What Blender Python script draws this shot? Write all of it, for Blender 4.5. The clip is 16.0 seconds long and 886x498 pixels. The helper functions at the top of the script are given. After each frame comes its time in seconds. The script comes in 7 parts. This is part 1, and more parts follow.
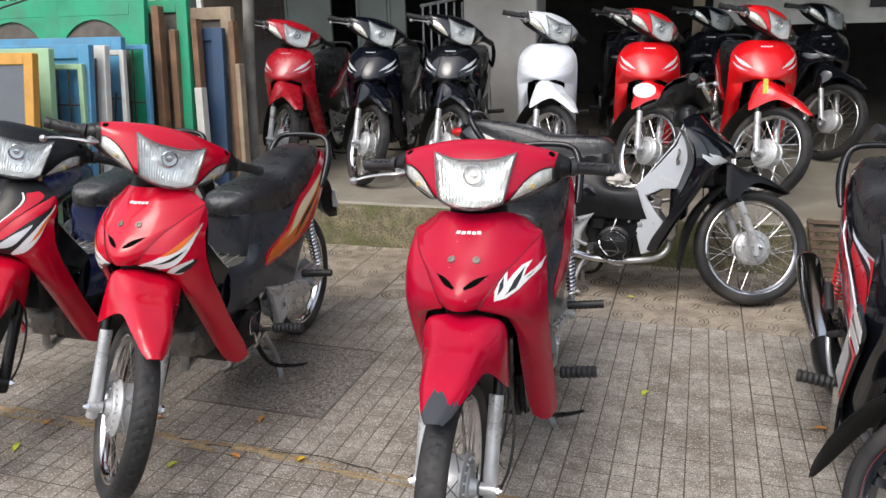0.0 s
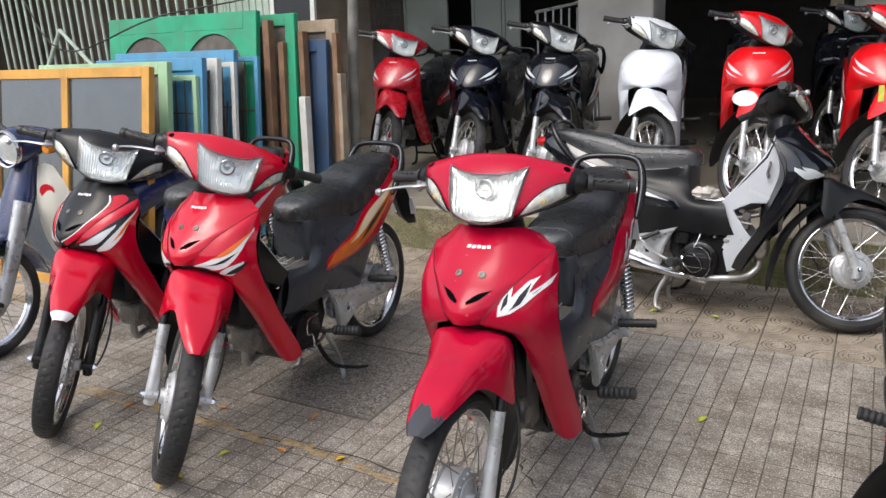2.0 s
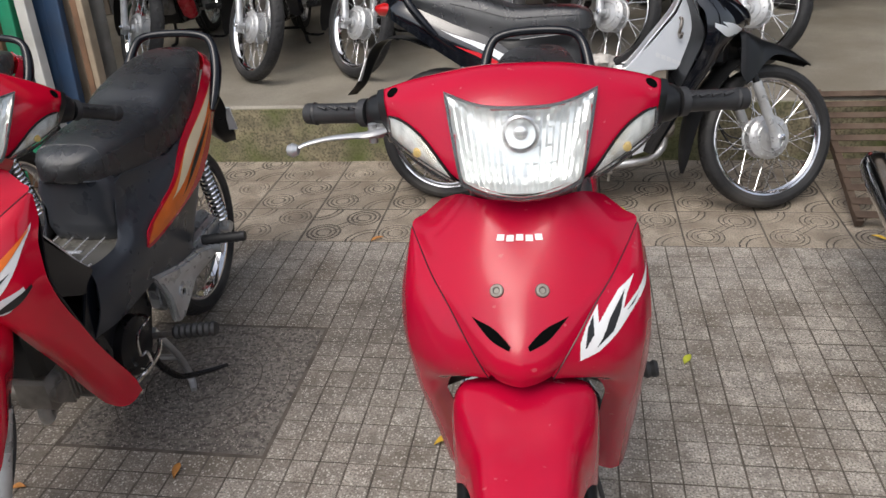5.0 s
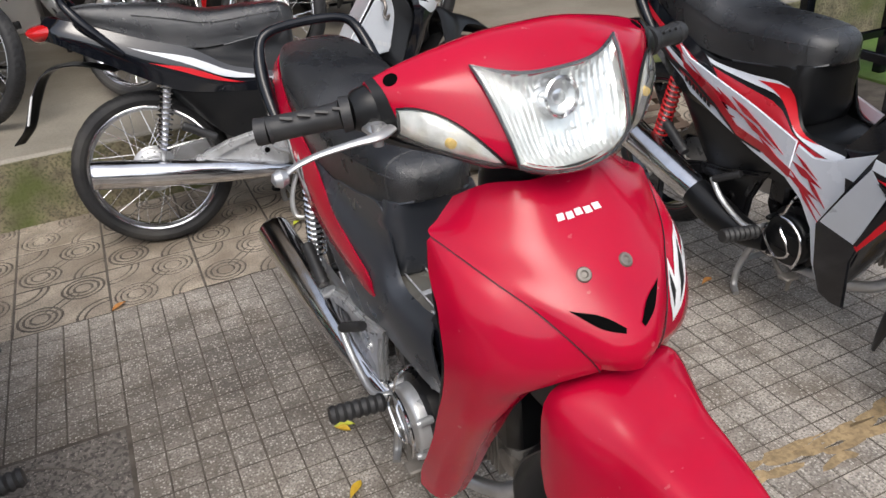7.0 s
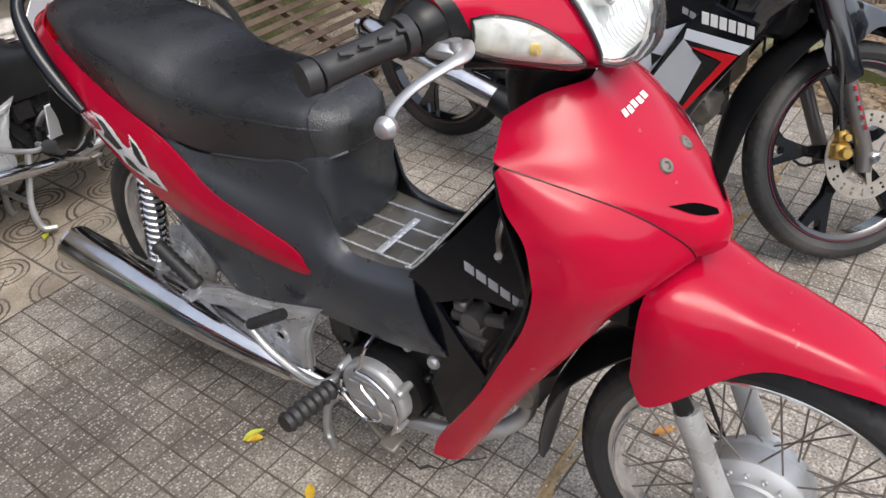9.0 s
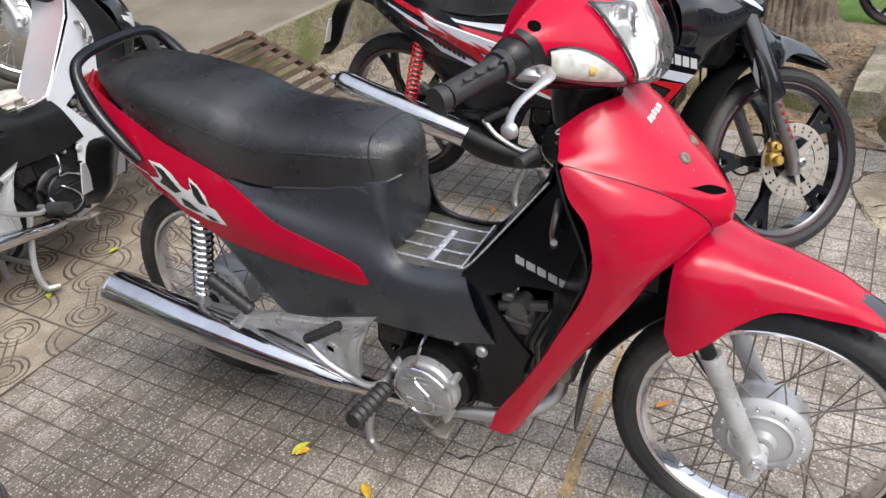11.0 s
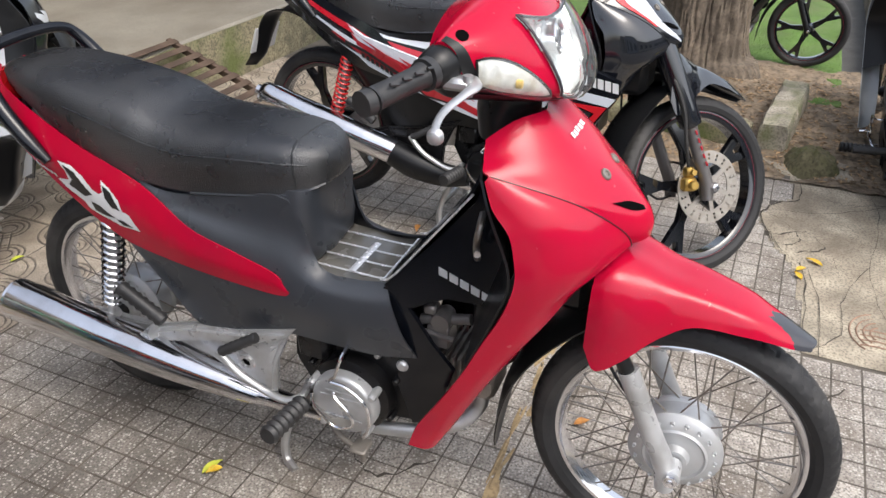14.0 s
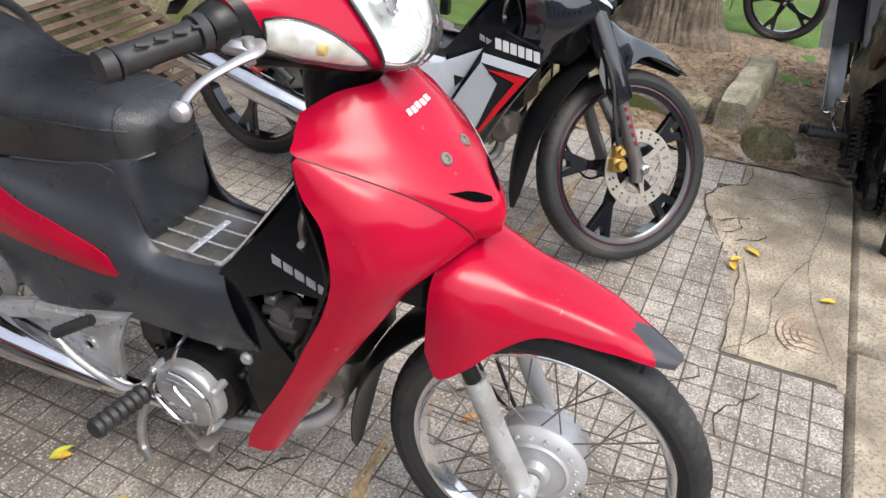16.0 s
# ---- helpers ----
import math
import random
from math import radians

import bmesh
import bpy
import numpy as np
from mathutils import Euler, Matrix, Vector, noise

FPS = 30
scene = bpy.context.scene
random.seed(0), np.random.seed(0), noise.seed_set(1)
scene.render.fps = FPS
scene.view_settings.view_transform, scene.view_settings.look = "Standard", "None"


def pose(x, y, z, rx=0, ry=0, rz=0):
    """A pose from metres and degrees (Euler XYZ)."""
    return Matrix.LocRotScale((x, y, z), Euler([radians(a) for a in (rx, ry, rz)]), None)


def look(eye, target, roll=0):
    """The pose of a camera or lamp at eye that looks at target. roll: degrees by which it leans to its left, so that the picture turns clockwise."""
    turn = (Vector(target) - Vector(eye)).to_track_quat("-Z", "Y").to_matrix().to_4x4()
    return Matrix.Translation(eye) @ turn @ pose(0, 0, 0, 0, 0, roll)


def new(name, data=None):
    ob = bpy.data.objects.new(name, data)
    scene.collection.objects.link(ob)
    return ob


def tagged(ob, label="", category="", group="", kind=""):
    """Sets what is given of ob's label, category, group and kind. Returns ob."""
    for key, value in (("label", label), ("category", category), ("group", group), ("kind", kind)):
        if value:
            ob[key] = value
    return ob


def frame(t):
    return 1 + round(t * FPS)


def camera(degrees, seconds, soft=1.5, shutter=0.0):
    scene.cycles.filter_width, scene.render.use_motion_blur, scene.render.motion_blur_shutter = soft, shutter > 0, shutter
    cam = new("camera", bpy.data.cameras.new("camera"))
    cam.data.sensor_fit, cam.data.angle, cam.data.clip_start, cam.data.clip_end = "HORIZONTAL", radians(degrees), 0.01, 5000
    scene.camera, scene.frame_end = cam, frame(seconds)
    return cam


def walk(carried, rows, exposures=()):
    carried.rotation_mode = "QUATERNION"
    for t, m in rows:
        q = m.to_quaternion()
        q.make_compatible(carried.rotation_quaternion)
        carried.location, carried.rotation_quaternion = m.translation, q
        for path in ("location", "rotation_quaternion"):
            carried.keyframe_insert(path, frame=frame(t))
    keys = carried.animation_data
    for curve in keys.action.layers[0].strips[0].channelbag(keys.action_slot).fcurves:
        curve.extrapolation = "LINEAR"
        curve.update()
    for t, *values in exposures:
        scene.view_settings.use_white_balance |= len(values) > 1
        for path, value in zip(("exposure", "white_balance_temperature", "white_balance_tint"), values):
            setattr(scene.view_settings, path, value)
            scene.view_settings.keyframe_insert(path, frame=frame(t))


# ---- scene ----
cam = camera(60.0, 16.0)
PATH = [
    (0, (0.5565, -1.5676, 1.417), (-0.0533, 0.2423, 0.824), -1.8),
    (0.5, (0.674, -1.5823, 1.444), (-0.1082, 0.1725, 0.888), -0.8),
    (1, (0.8176, -1.496, 1.44), (-0.0302, 0.2454, 0.941), -0.5),
    (1.5, (0.8893, -1.4559, 1.434), (-0.0415, 0.2379, 0.918), -1.9),
    (2, (0.8761, -1.4343, 1.429), (-0.0789, 0.2284, 0.861), -3.1),
    (2.3, (0.9027, -1.3954, 1.416), (-0.0366, 0.2587, 0.799), -3.1),
    (2.5, (0.9094, -1.3796, 1.404), (-0.0121, 0.2727, 0.756), -3.6),
    (3, (0.8495, -1.3001, 1.382), (-0.015, 0.3499, 0.655), -4.4),
    (3.2, (0.7874, -1.2516, 1.376), (-0.051, 0.3994, 0.62), -4.6),
    (5.3, (-0.0139, -0.695, 1.387), (-0.233, 1.0512, 0.437), -4.6),
    (5.5, (-0.0721, -0.6736, 1.382), (-0.2248, 1.0819, 0.435), -5.1),
    (6, (-0.1976, -0.5335, 1.363), (-0.1665, 1.2377, 0.434), -5.6),
    (6.5, (-0.3335, -0.478, 1.347), (0.0183, 1.2533, 0.408), -4.7),
    (7, (-0.4843, -0.495, 1.331), (0.1778, 1.1128, 0.342), -4.6),
    (7.5, (-0.5315, -0.401, 1.318), (0.3158, 1.0842, 0.281), -6.0),
    (8, (-0.526, -0.2631, 1.296), (0.4389, 1.1103, 0.208), -7.6),
    (8.5, (-0.6151, -0.1885, 1.282), (0.4777, 1.0287, 0.13), -6.2),
    (8.7, (-0.6945, -0.1232, 1.282), (0.4772, 0.9916, 0.105), -4.9),
    (10.8, (-1.1004, -0.0369, 1.334), (0.3524, 0.7995, 0.242), -5.1),
    (11, (-1.12, -0.0271, 1.346), (0.3363, 0.8482, 0.292), -4.9),
    (11.5, (-1.1564, -0.0106, 1.359), (0.3035, 0.9296, 0.367), -4.7),
    (12, (-1.154, -0.0257, 1.354), (0.3471, 0.8688, 0.381), -3.6),
    (12.3, (-1.1282, -0.0578, 1.332), (0.4085, 0.7772, 0.362), -2.5),
    (12.5, (-1.105, -0.0537, 1.331), (0.4461, 0.7417, 0.35), -1.8),
    (13, (-1.1234, -0.0369, 1.327), (0.4651, 0.6659, 0.336), 0.1),
    (13.5, (-1.1282, -0.0327, 1.331), (0.4572, 0.6692, 0.333), 0.5),
    (14, (-1.119, -0.0271, 1.322), (0.4538, 0.6833, 0.311), -0.1),
    (14.5, (-1.111, -0.0274, 1.324), (0.4558, 0.6592, 0.288), -0.7),
    (15, (-1.094, -0.0531, 1.3), (0.4721, 0.5665, 0.222), -0.8),
    (15.5, (-1.0398, -0.0984, 1.3), (0.5144, 0.4988, 0.192), 0.8),
    (15.6, (-1.0033, -0.1108, 1.29), (0.5434, 0.4986, 0.177), 0.8),
    (16, (-0.8723, -0.1901, 1.286), (0.6561, 0.4871, 0.187), 2.5),
]
walk(cam, [(t, look(eye, target, roll)) for t, eye, target, roll in PATH],
     exposures=[(0.0, 0.25), (3.2, 0.25), (5.4, 0.02), (6.5, 0.10), (7.5, 0.17), (8.7, 0.27), (10.8, 0.50), (16.0, 0.56)])

# ---- light: overcast daylight from the street ----
world = bpy.data.worlds.new("world")
scene.world = world
world.use_nodes = True
wn = world.node_tree
sky = wn.nodes.new("ShaderNodeTexSky")
sky.sky_type = "NISHITA"
sky.sun_disc = False
sky.sun_elevation = radians(55)
sky.sun_rotation = radians(198)
sky.dust_density = 4.0
bg = wn.nodes["Background"]
hsv = wn.nodes.new("ShaderNodeHueSaturation")
hsv.inputs["Saturation"].default_value = 0.55
wn.links.new(sky.outputs[0], hsv.inputs["Color"])
wn.links.new(hsv.outputs[0], bg.inputs[0])
bg.inputs[1].default_value = 0.235
sun_data = bpy.data.lights.new("sun", "SUN")
sun_data.energy = 0.7
sun_data.angle = radians(32)
sun_data.color = (1.0, 0.96, 0.9)
sun = new("sun", sun_data)
sun.matrix_world = look((-1.7, -4.7, 8.0), (0, 0.6, 0))


# ---- materials ----
def mat(name, color, rough=0.5, metal=0.0, var=0.12, vscale=6.0, grain=0.0, gscale=180.0, bump=0.0, bscale=60.0,
        coat=0.0, dirt=None, dirt_amt=0.0, dscale=3.0, spec=0.5, rvar=0.12, rand=0.0, place=False, dark_areas=(), scuff=0.0, chips=None):
    """Surface with colour variation at two scales, stains, dark areas, gloss variation and fine relief."""
    m = bpy.data.materials.new(name)
    m.use_nodes = True
    nt = m.node_tree
    N, L = nt.nodes, nt.links
    b = N["Principled BSDF"]
    b.inputs["Metallic"].default_value = metal
    b.inputs["Specular IOR Level"].default_value = spec
    b.inputs["Coat Weight"].default_value = coat
    b.inputs["Coat Roughness"].default_value = 0.08
    tc = N.new("ShaderNodeNewGeometry" if place else "ShaderNodeTexCoord")
    where = tc.outputs["Position" if place else "Object"]

    def noise_tex(scale, detail=5.0):
        n = N.new("ShaderNodeTexNoise")
        n.inputs["Scale"].default_value = scale
        n.inputs["Detail"].default_value = detail
        L.new(where, n.inputs["Vector"])
        return n

    def mixc(fac, a, c):
        x = N.new("ShaderNodeMix")
        x.data_type = "RGBA"
        for sock, val in ((x.inputs[6], a), (x.inputs[7], c)):
            if isinstance(val, tuple):
                sock.default_value = (*val, 1)
            else:
                L.new(val, sock)
        if isinstance(fac, float):
            x.inputs[0].default_value = fac
        else:
            L.new(fac, x.inputs[0])
        return x.outputs[2]

    def ramp(src, lo, hi):
        r = N.new("ShaderNodeMapRange")
        r.inputs["From Min"].default_value = lo
        r.inputs["From Max"].default_value = hi
        L.new(src, r.inputs["Value"])
        return r.outputs[0]

    n1 = noise_tex(vscale)
    lo = tuple(c * (1 - var) for c in color)
    hi = tuple(min(1.0, c * (1 + var)) for c in color)
    col = mixc(ramp(n1.outputs[0], 0.3, 0.7), lo, hi)
    if rand:
        oi = N.new("ShaderNodeObjectInfo")
        gm = N.new("ShaderNodeNewGeometry")
        add = N.new("ShaderNodeMath")
        add.operation = "ADD"
        L.new(oi.outputs["Random"], add.inputs[0])
        L.new(gm.outputs["Random Per Island"], add.inputs[1])
        fr = N.new("ShaderNodeMath")
        fr.operation = "FRACT"
        L.new(add.outputs[0], fr.inputs[0])
        sc = N.new("ShaderNodeMapRange")
        sc.inputs["To Min"].default_value = 1 - rand
        sc.inputs["To Max"].default_value = 1 + rand
        L.new(fr.outputs[0], sc.inputs["Value"])
        hs = N.new("ShaderNodeHueSaturation")
        L.new(sc.outputs[0], hs.inputs["Value"])
        L.new(col, hs.inputs["Color"])
        col = hs.outputs[0]
    if grain:
        n2 = noise_tex(gscale, 2.0)
        dark = tuple(c * 0.35 for c in color)
        f = N.new("ShaderNodeMath")
        f.operation = "MULTIPLY"
        f.inputs[1].default_value = grain
        L.new(ramp(n2.outputs[0], 0.47, 0.62), f.inputs[0])
        col = mixc(f.outputs[0], col, dark)
    if dirt:
        n3 = noise_tex(dscale, 8.0)
        f = N.new("ShaderNodeMath")
        f.operation = "MULTIPLY"
        f.inputs[1].default_value = dirt_amt
        L.new(ramp(n3.outputs[0], 0.45, 0.68), f.inputs[0])
        col = mixc(f.outputs[0], col, dirt)
    for centre, inner, outer, brown, much in dark_areas:
        # a broad darker area, broken up by noise: centre, inner and outer reach, colour, strength
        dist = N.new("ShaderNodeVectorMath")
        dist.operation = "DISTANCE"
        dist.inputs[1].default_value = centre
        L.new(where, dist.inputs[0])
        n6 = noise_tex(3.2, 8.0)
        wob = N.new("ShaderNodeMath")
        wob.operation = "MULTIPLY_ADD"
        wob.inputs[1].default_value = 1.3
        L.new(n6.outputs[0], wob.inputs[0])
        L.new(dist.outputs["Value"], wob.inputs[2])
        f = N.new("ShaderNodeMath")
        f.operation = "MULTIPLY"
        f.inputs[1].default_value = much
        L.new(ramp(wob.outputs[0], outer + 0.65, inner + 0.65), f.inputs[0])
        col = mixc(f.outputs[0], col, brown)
    if chips:
        # pale stone chips of uneven size, rubbed clean above the dirty bed: scale, colour, strength
        cscale, pale, much = chips
        vo = N.new("ShaderNodeTexVoronoi")
        vo.inputs["Scale"].default_value = cscale
        L.new(where, vo.inputs["Vector"])
        lit = N.new("ShaderNodeSeparateColor")
        L.new(vo.outputs["Color"], lit.inputs[0])
        f = N.new("ShaderNodeMath")
        f.operation = "MULTIPLY"
        L.new(ramp(vo.outputs["Distance"], 0.52, 0.30), f.inputs[0])
        L.new(ramp(lit.outputs[0], 0.35, 0.95), f.inputs[1])
        g = N.new("ShaderNodeMath")
        g.operation = "MULTIPLY"
        g.inputs[1].default_value = much
        L.new(f.outputs[0], g.inputs[0])
        col = mixc(g.outputs[0], col, pale)
    if scuff:
        # small pale nicks and rubbed spots
        for sc_, lo_, hi_, amt in ((46.0, 0.70, 0.73, scuff), (9.0, 0.60, 0.80, scuff * 0.22)):
            n7 = noise_tex(sc_, 3.0)
            f = N.new("ShaderNodeMath")
            f.operation = "MULTIPLY"
            f.inputs[1].default_value = amt
            L.new(ramp(n7.outputs[0], lo_, hi_), f.inputs[0])
            col = mixc(f.outputs[0], col, (0.55, 0.30, 0.30))
    L.new(col, b.inputs["Base Color"])
    n4 = noise_tex(vscale * 3, 4.0)
    r = N.new("ShaderNodeMapRange")
    r.inputs["To Min"].default_value = max(0.02, rough - rvar)
    r.inputs["To Max"].default_value = min(1.0, rough + rvar)
    L.new(n4.outputs[0], r.inputs["Value"])
    L.new(r.outputs[0], b.inputs["Roughness"])
    if bump:
        n5 = noise_tex(bscale, 4.0)
        bp = N.new("ShaderNodeBump")
        bp.inputs["Strength"].default_value = bump
        bp.inputs["Distance"].default_value = 0.004
        L.new(n5.outputs[0], bp.inputs["Height"])
        L.new(bp.outputs[0], b.inputs["Normal"])
    return m


def glass(name, color=(1, 1, 1), rough=0.03, tint=0.75):
    """Clear plastic: see-through with a glossy skin."""
    m = bpy.data.materials.new(name)
    m.use_nodes = True
    nt = m.node_tree
    N, L = nt.nodes, nt.links
    N.remove(N["Principled BSDF"])
    tr = N.new("ShaderNodeBsdfTransparent")
    tr.inputs[0].default_value = (*color, 1)
    gl = N.new("ShaderNodeBsdfGlossy")
    gl.inputs["Roughness"].default_value = rough
    df = N.new("ShaderNodeBsdfDiffuse")
    df.inputs[0].default_value = (*(min(1, c * 0.9) for c in color), 1)
    fr = N.new("ShaderNodeFresnel")
    fr.inputs[0].default_value = 1.5
    mx = N.new("ShaderNodeMixShader")
    mx.inputs[0].default_value = 1 - tint
    L.new(tr.outputs[0], mx.inputs[1])
    L.new(df.outputs[0], mx.inputs[2])
    m2 = N.new("ShaderNodeMixShader")
    L.new(fr.outputs[0], m2.inputs[0])
    L.new(mx.outputs[0], m2.inputs[1])
    L.new(gl.outputs[0], m2.inputs[2])
    L.new(m2.outputs[0], N["Material Output"].inputs[0])
    return m


RED = mat("red_paint", (0.415, 0.0026, 0.026), 0.15, var=0.07, vscale=4, coat=0.06, dirt=(0.33, 0.005, 0.032), dirt_amt=0.45, dscale=7, rvar=0.12, bump=0.035, bscale=14, spec=0.30, scuff=0.18)
RED_GLOSS = mat("glossy_red_paint", (0.53, 0.0030, 0.023), 0.10, var=0.05, vscale=4, coat=0.12, dirt=(0.38, 0.006, 0.024), dirt_amt=0.3, dscale=8, rvar=0.06, spec=0.5)
RED_FRESH = mat("bright_red_paint", (0.60, 0.006, 0.010), 0.25, var=0.05, coat=0.5, rvar=0.06)
RED_DARK = mat("dark_red_paint", (0.42, 0.008, 0.02), 0.28, var=0.06, coat=0.7, rvar=0.08)
BLACK_PAINT = mat("black_paint", (0.006, 0.007, 0.010), 0.10, var=0.2, coat=0.8, rvar=0.05, spec=0.5)
BLACK_BLUE = mat("blue_black_paint", (0.004, 0.005, 0.010), 0.14, var=0.2, coat=0.35, rvar=0.08, spec=0.4)
WHITE_PAINT = mat("white_paint", (0.72, 0.76, 0.82), 0.25, var=0.04, coat=0.6, dirt=(0.5, 0.52, 0.55), dirt_amt=0.25)
SILVER_PAINT = mat("silver_paint", (0.56, 0.59, 0.63), 0.32, metal=0.2, var=0.05, coat=0.5)
HUB = mat("hub_alloy", (0.50, 0.51, 0.52), 0.40, metal=0.4, var=0.12, vscale=20, dirt=(0.34, 0.32, 0.29), dirt_amt=0.4, dscale=20)
BLUE_PAINT = mat("dark_blue_paint", (0.012, 0.022, 0.085), 0.25, var=0.1, coat=0.7)
CREAM = mat("cream_plastic", (0.62, 0.6, 0.52), 0.45, var=0.08, dirt=(0.3, 0.27, 0.2), dirt_amt=0.4)
GREY_PLASTIC = mat("dark_grey_plastic", (0.037, 0.041, 0.049), 0.30, var=0.15, vscale=5, dirt=(0.040, 0.043, 0.048), dirt_amt=0.4, dscale=5, bump=0.04, bscale=300, spec=0.6, rvar=0.12)
BLACK_PLASTIC = mat("black_plastic", (0.007, 0.0075, 0.0085), 0.32, var=0.2, dirt=(0.022, 0.021, 0.02), dirt_amt=0.3, dscale=6, spec=0.32)
GLOSS_BLACK = mat("scratched_gloss_black", (0.004, 0.005, 0.008), 0.14, var=0.2, coat=0.1, spec=0.35, dirt=(0.018, 0.019, 0.022), dirt_amt=0.3, dscale=22)
SEAT = mat("black_vinyl", (0.0080, 0.0088, 0.0110), 0.29, var=0.3, vscale=4, bump=0.5, bscale=330, dirt=(0.062, 0.062, 0.062), dirt_amt=0.6, dscale=3.0, rvar=0.18, spec=1.0)
RUBBER = mat("tyre_rubber", (0.024, 0.024, 0.025), 0.6, var=0.25, vscale=8, dirt=(0.085, 0.080, 0.073), dirt_amt=0.55, dscale=5, bump=0.1, bscale=200, spec=0.3)
GRIP = mat("grip_rubber", (0.02, 0.02, 0.021), 0.5, var=0.2, dirt=(0.06, 0.06, 0.06), dirt_amt=0.3, dscale=20)
CHROME = mat("chrome", (0.72, 0.72, 0.74), 0.12, metal=1.0, var=0.1, vscale=9, dirt=(0.35, 0.32, 0.28), dirt_amt=0.25, dscale=14, rvar=0.08)
ALLOY = mat("cast_alloy", (0.52, 0.53, 0.54), 0.42, metal=0.75, var=0.1, vscale=8, dirt=(0.24, 0.21, 0.17), dirt_amt=0.45, dscale=12, bump=0.08)
ALLOY_DULL = mat("silver_lacquer", (0.52, 0.53, 0.54), 0.30, metal=0.45, var=0.1, vscale=9, dirt=(0.27, 0.26, 0.24), dirt_amt=0.45, dscale=16, bump=0.06, bscale=120)
STEEL = mat("rusty_spoke_steel", (0.3, 0.28, 0.26), 0.4, metal=0.8, var=0.2, vscale=40, dirt=(0.14, 0.09, 0.06), dirt_amt=0.6, dscale=40)
BRIGHT_STEEL = mat("bright_spoke_steel", (0.75, 0.75, 0.76), 0.25, metal=0.9, var=0.1, vscale=40)
OILY = mat("oily_alloy", (0.22, 0.2, 0.175), 0.5, metal=0.4, var=0.2, dirt=(0.07, 0.058, 0.046), dirt_amt=0.7, dscale=14, bump=0.1)
# flat near-black that stands in for the shade inside holes and vents
OPENING_SHADE = mat("opening_shade_black", (0.002, 0.002, 0.002), 0.95, var=0.1, spec=0.05)
IRON = mat("black_engine_iron", (0.007, 0.007, 0.008), 0.30, metal=0.0, var=0.2, dirt=(0.018, 0.016, 0.014), dirt_amt=0.4, dscale=14, bump=0.1, spec=0.35)
DISC_STEEL = mat("worn_disc_steel", (0.40, 0.37, 0.33), 0.38, metal=0.6, var=0.12, vscale=20, dirt=(0.26, 0.22, 0.17), dirt_amt=0.4, dscale=25)
BRASS = mat("gold_caliper", (0.55, 0.36, 0.1), 0.35, metal=0.8, var=0.1)
WHITE_DECAL = mat("white_decal", (0.72, 0.72, 0.72), 0.4, var=0.05)
SILVER_DECAL = mat("silver_decal", (0.62, 0.64, 0.66), 0.35, metal=0.3, var=0.1)
BLACK_DECAL = mat("black_decal", (0.012, 0.012, 0.013), 0.35, var=0.1)
ORANGE_DECAL = mat("orange_decal", (0.75, 0.16, 0.015), 0.35, var=0.12, vscale=20)
RED_DECAL = mat("red_decal", (0.62, 0.01, 0.02), 0.35, var=0.1)
CREAM_DECAL = mat("cream_decal", (0.7, 0.58, 0.38), 0.4, var=0.1)
TAIL_RED = mat("tail_lamp_red", (0.5, 0.01, 0.012), 0.12, var=0.05, coat=0.8)
AMBER = mat("amber_lens", (0.75, 0.25, 0.02), 0.15, var=0.1, coat=0.5)
YELLOWED = mat("amber_bulb", (0.72, 0.5, 0.14), 0.3, var=0.2, vscale=60)
WIRE = mat("bright_wire", (0.82, 0.82, 0.83), 0.25, metal=0.45, var=0.06, vscale=40)
REFLECTOR = mat("lamp_reflector", (0.80, 0.83, 0.81), 0.10, metal=0.55, var=0.10, vscale=40, bump=0.35, bscale=60, rvar=0.06)
INDICATOR_BACK = mat("indicator_reflector", (0.76, 0.77, 0.74), 0.16, metal=0.35, var=0.25, vscale=50, bump=0.9, bscale=55, rvar=0.1, dirt=(0.6, 0.45, 0.15), dirt_amt=0.35, dscale=26)
LENS = glass("clear_lens", (0.97, 0.98, 0.98), 0.04, 0.95)
DARK_RED_LINE = mat("dark_red_line", (0.20, 0.01, 0.03), 0.4, var=0.1)
YELLOW_PLATE = mat("yellow_plate", (0.62, 0.5, 0.06), 0.5, var=0.1, dirt=(0.3, 0.25, 0.1), dirt_amt=0.5)
PALE_PANEL = mat("pale_grey_panel", (0.5, 0.52, 0.53), 0.45, var=0.06, dirt=(0.25, 0.25, 0.24), dirt_amt=0.4)
RED_SPRING = mat("red_spring", (0.6, 0.012, 0.015), 0.35, var=0.08)
FORK_BRONZE = mat("grey_fork", (0.16, 0.15, 0.145), 0.35, metal=0.5, var=0.1)
FLOOR_PLATE = mat("grey_step_plate", (0.17, 0.16, 0.14), 0.26, var=0.2, dirt=(0.09, 0.085, 0.075), dirt_amt=0.5, dscale=12, coat=0.5)


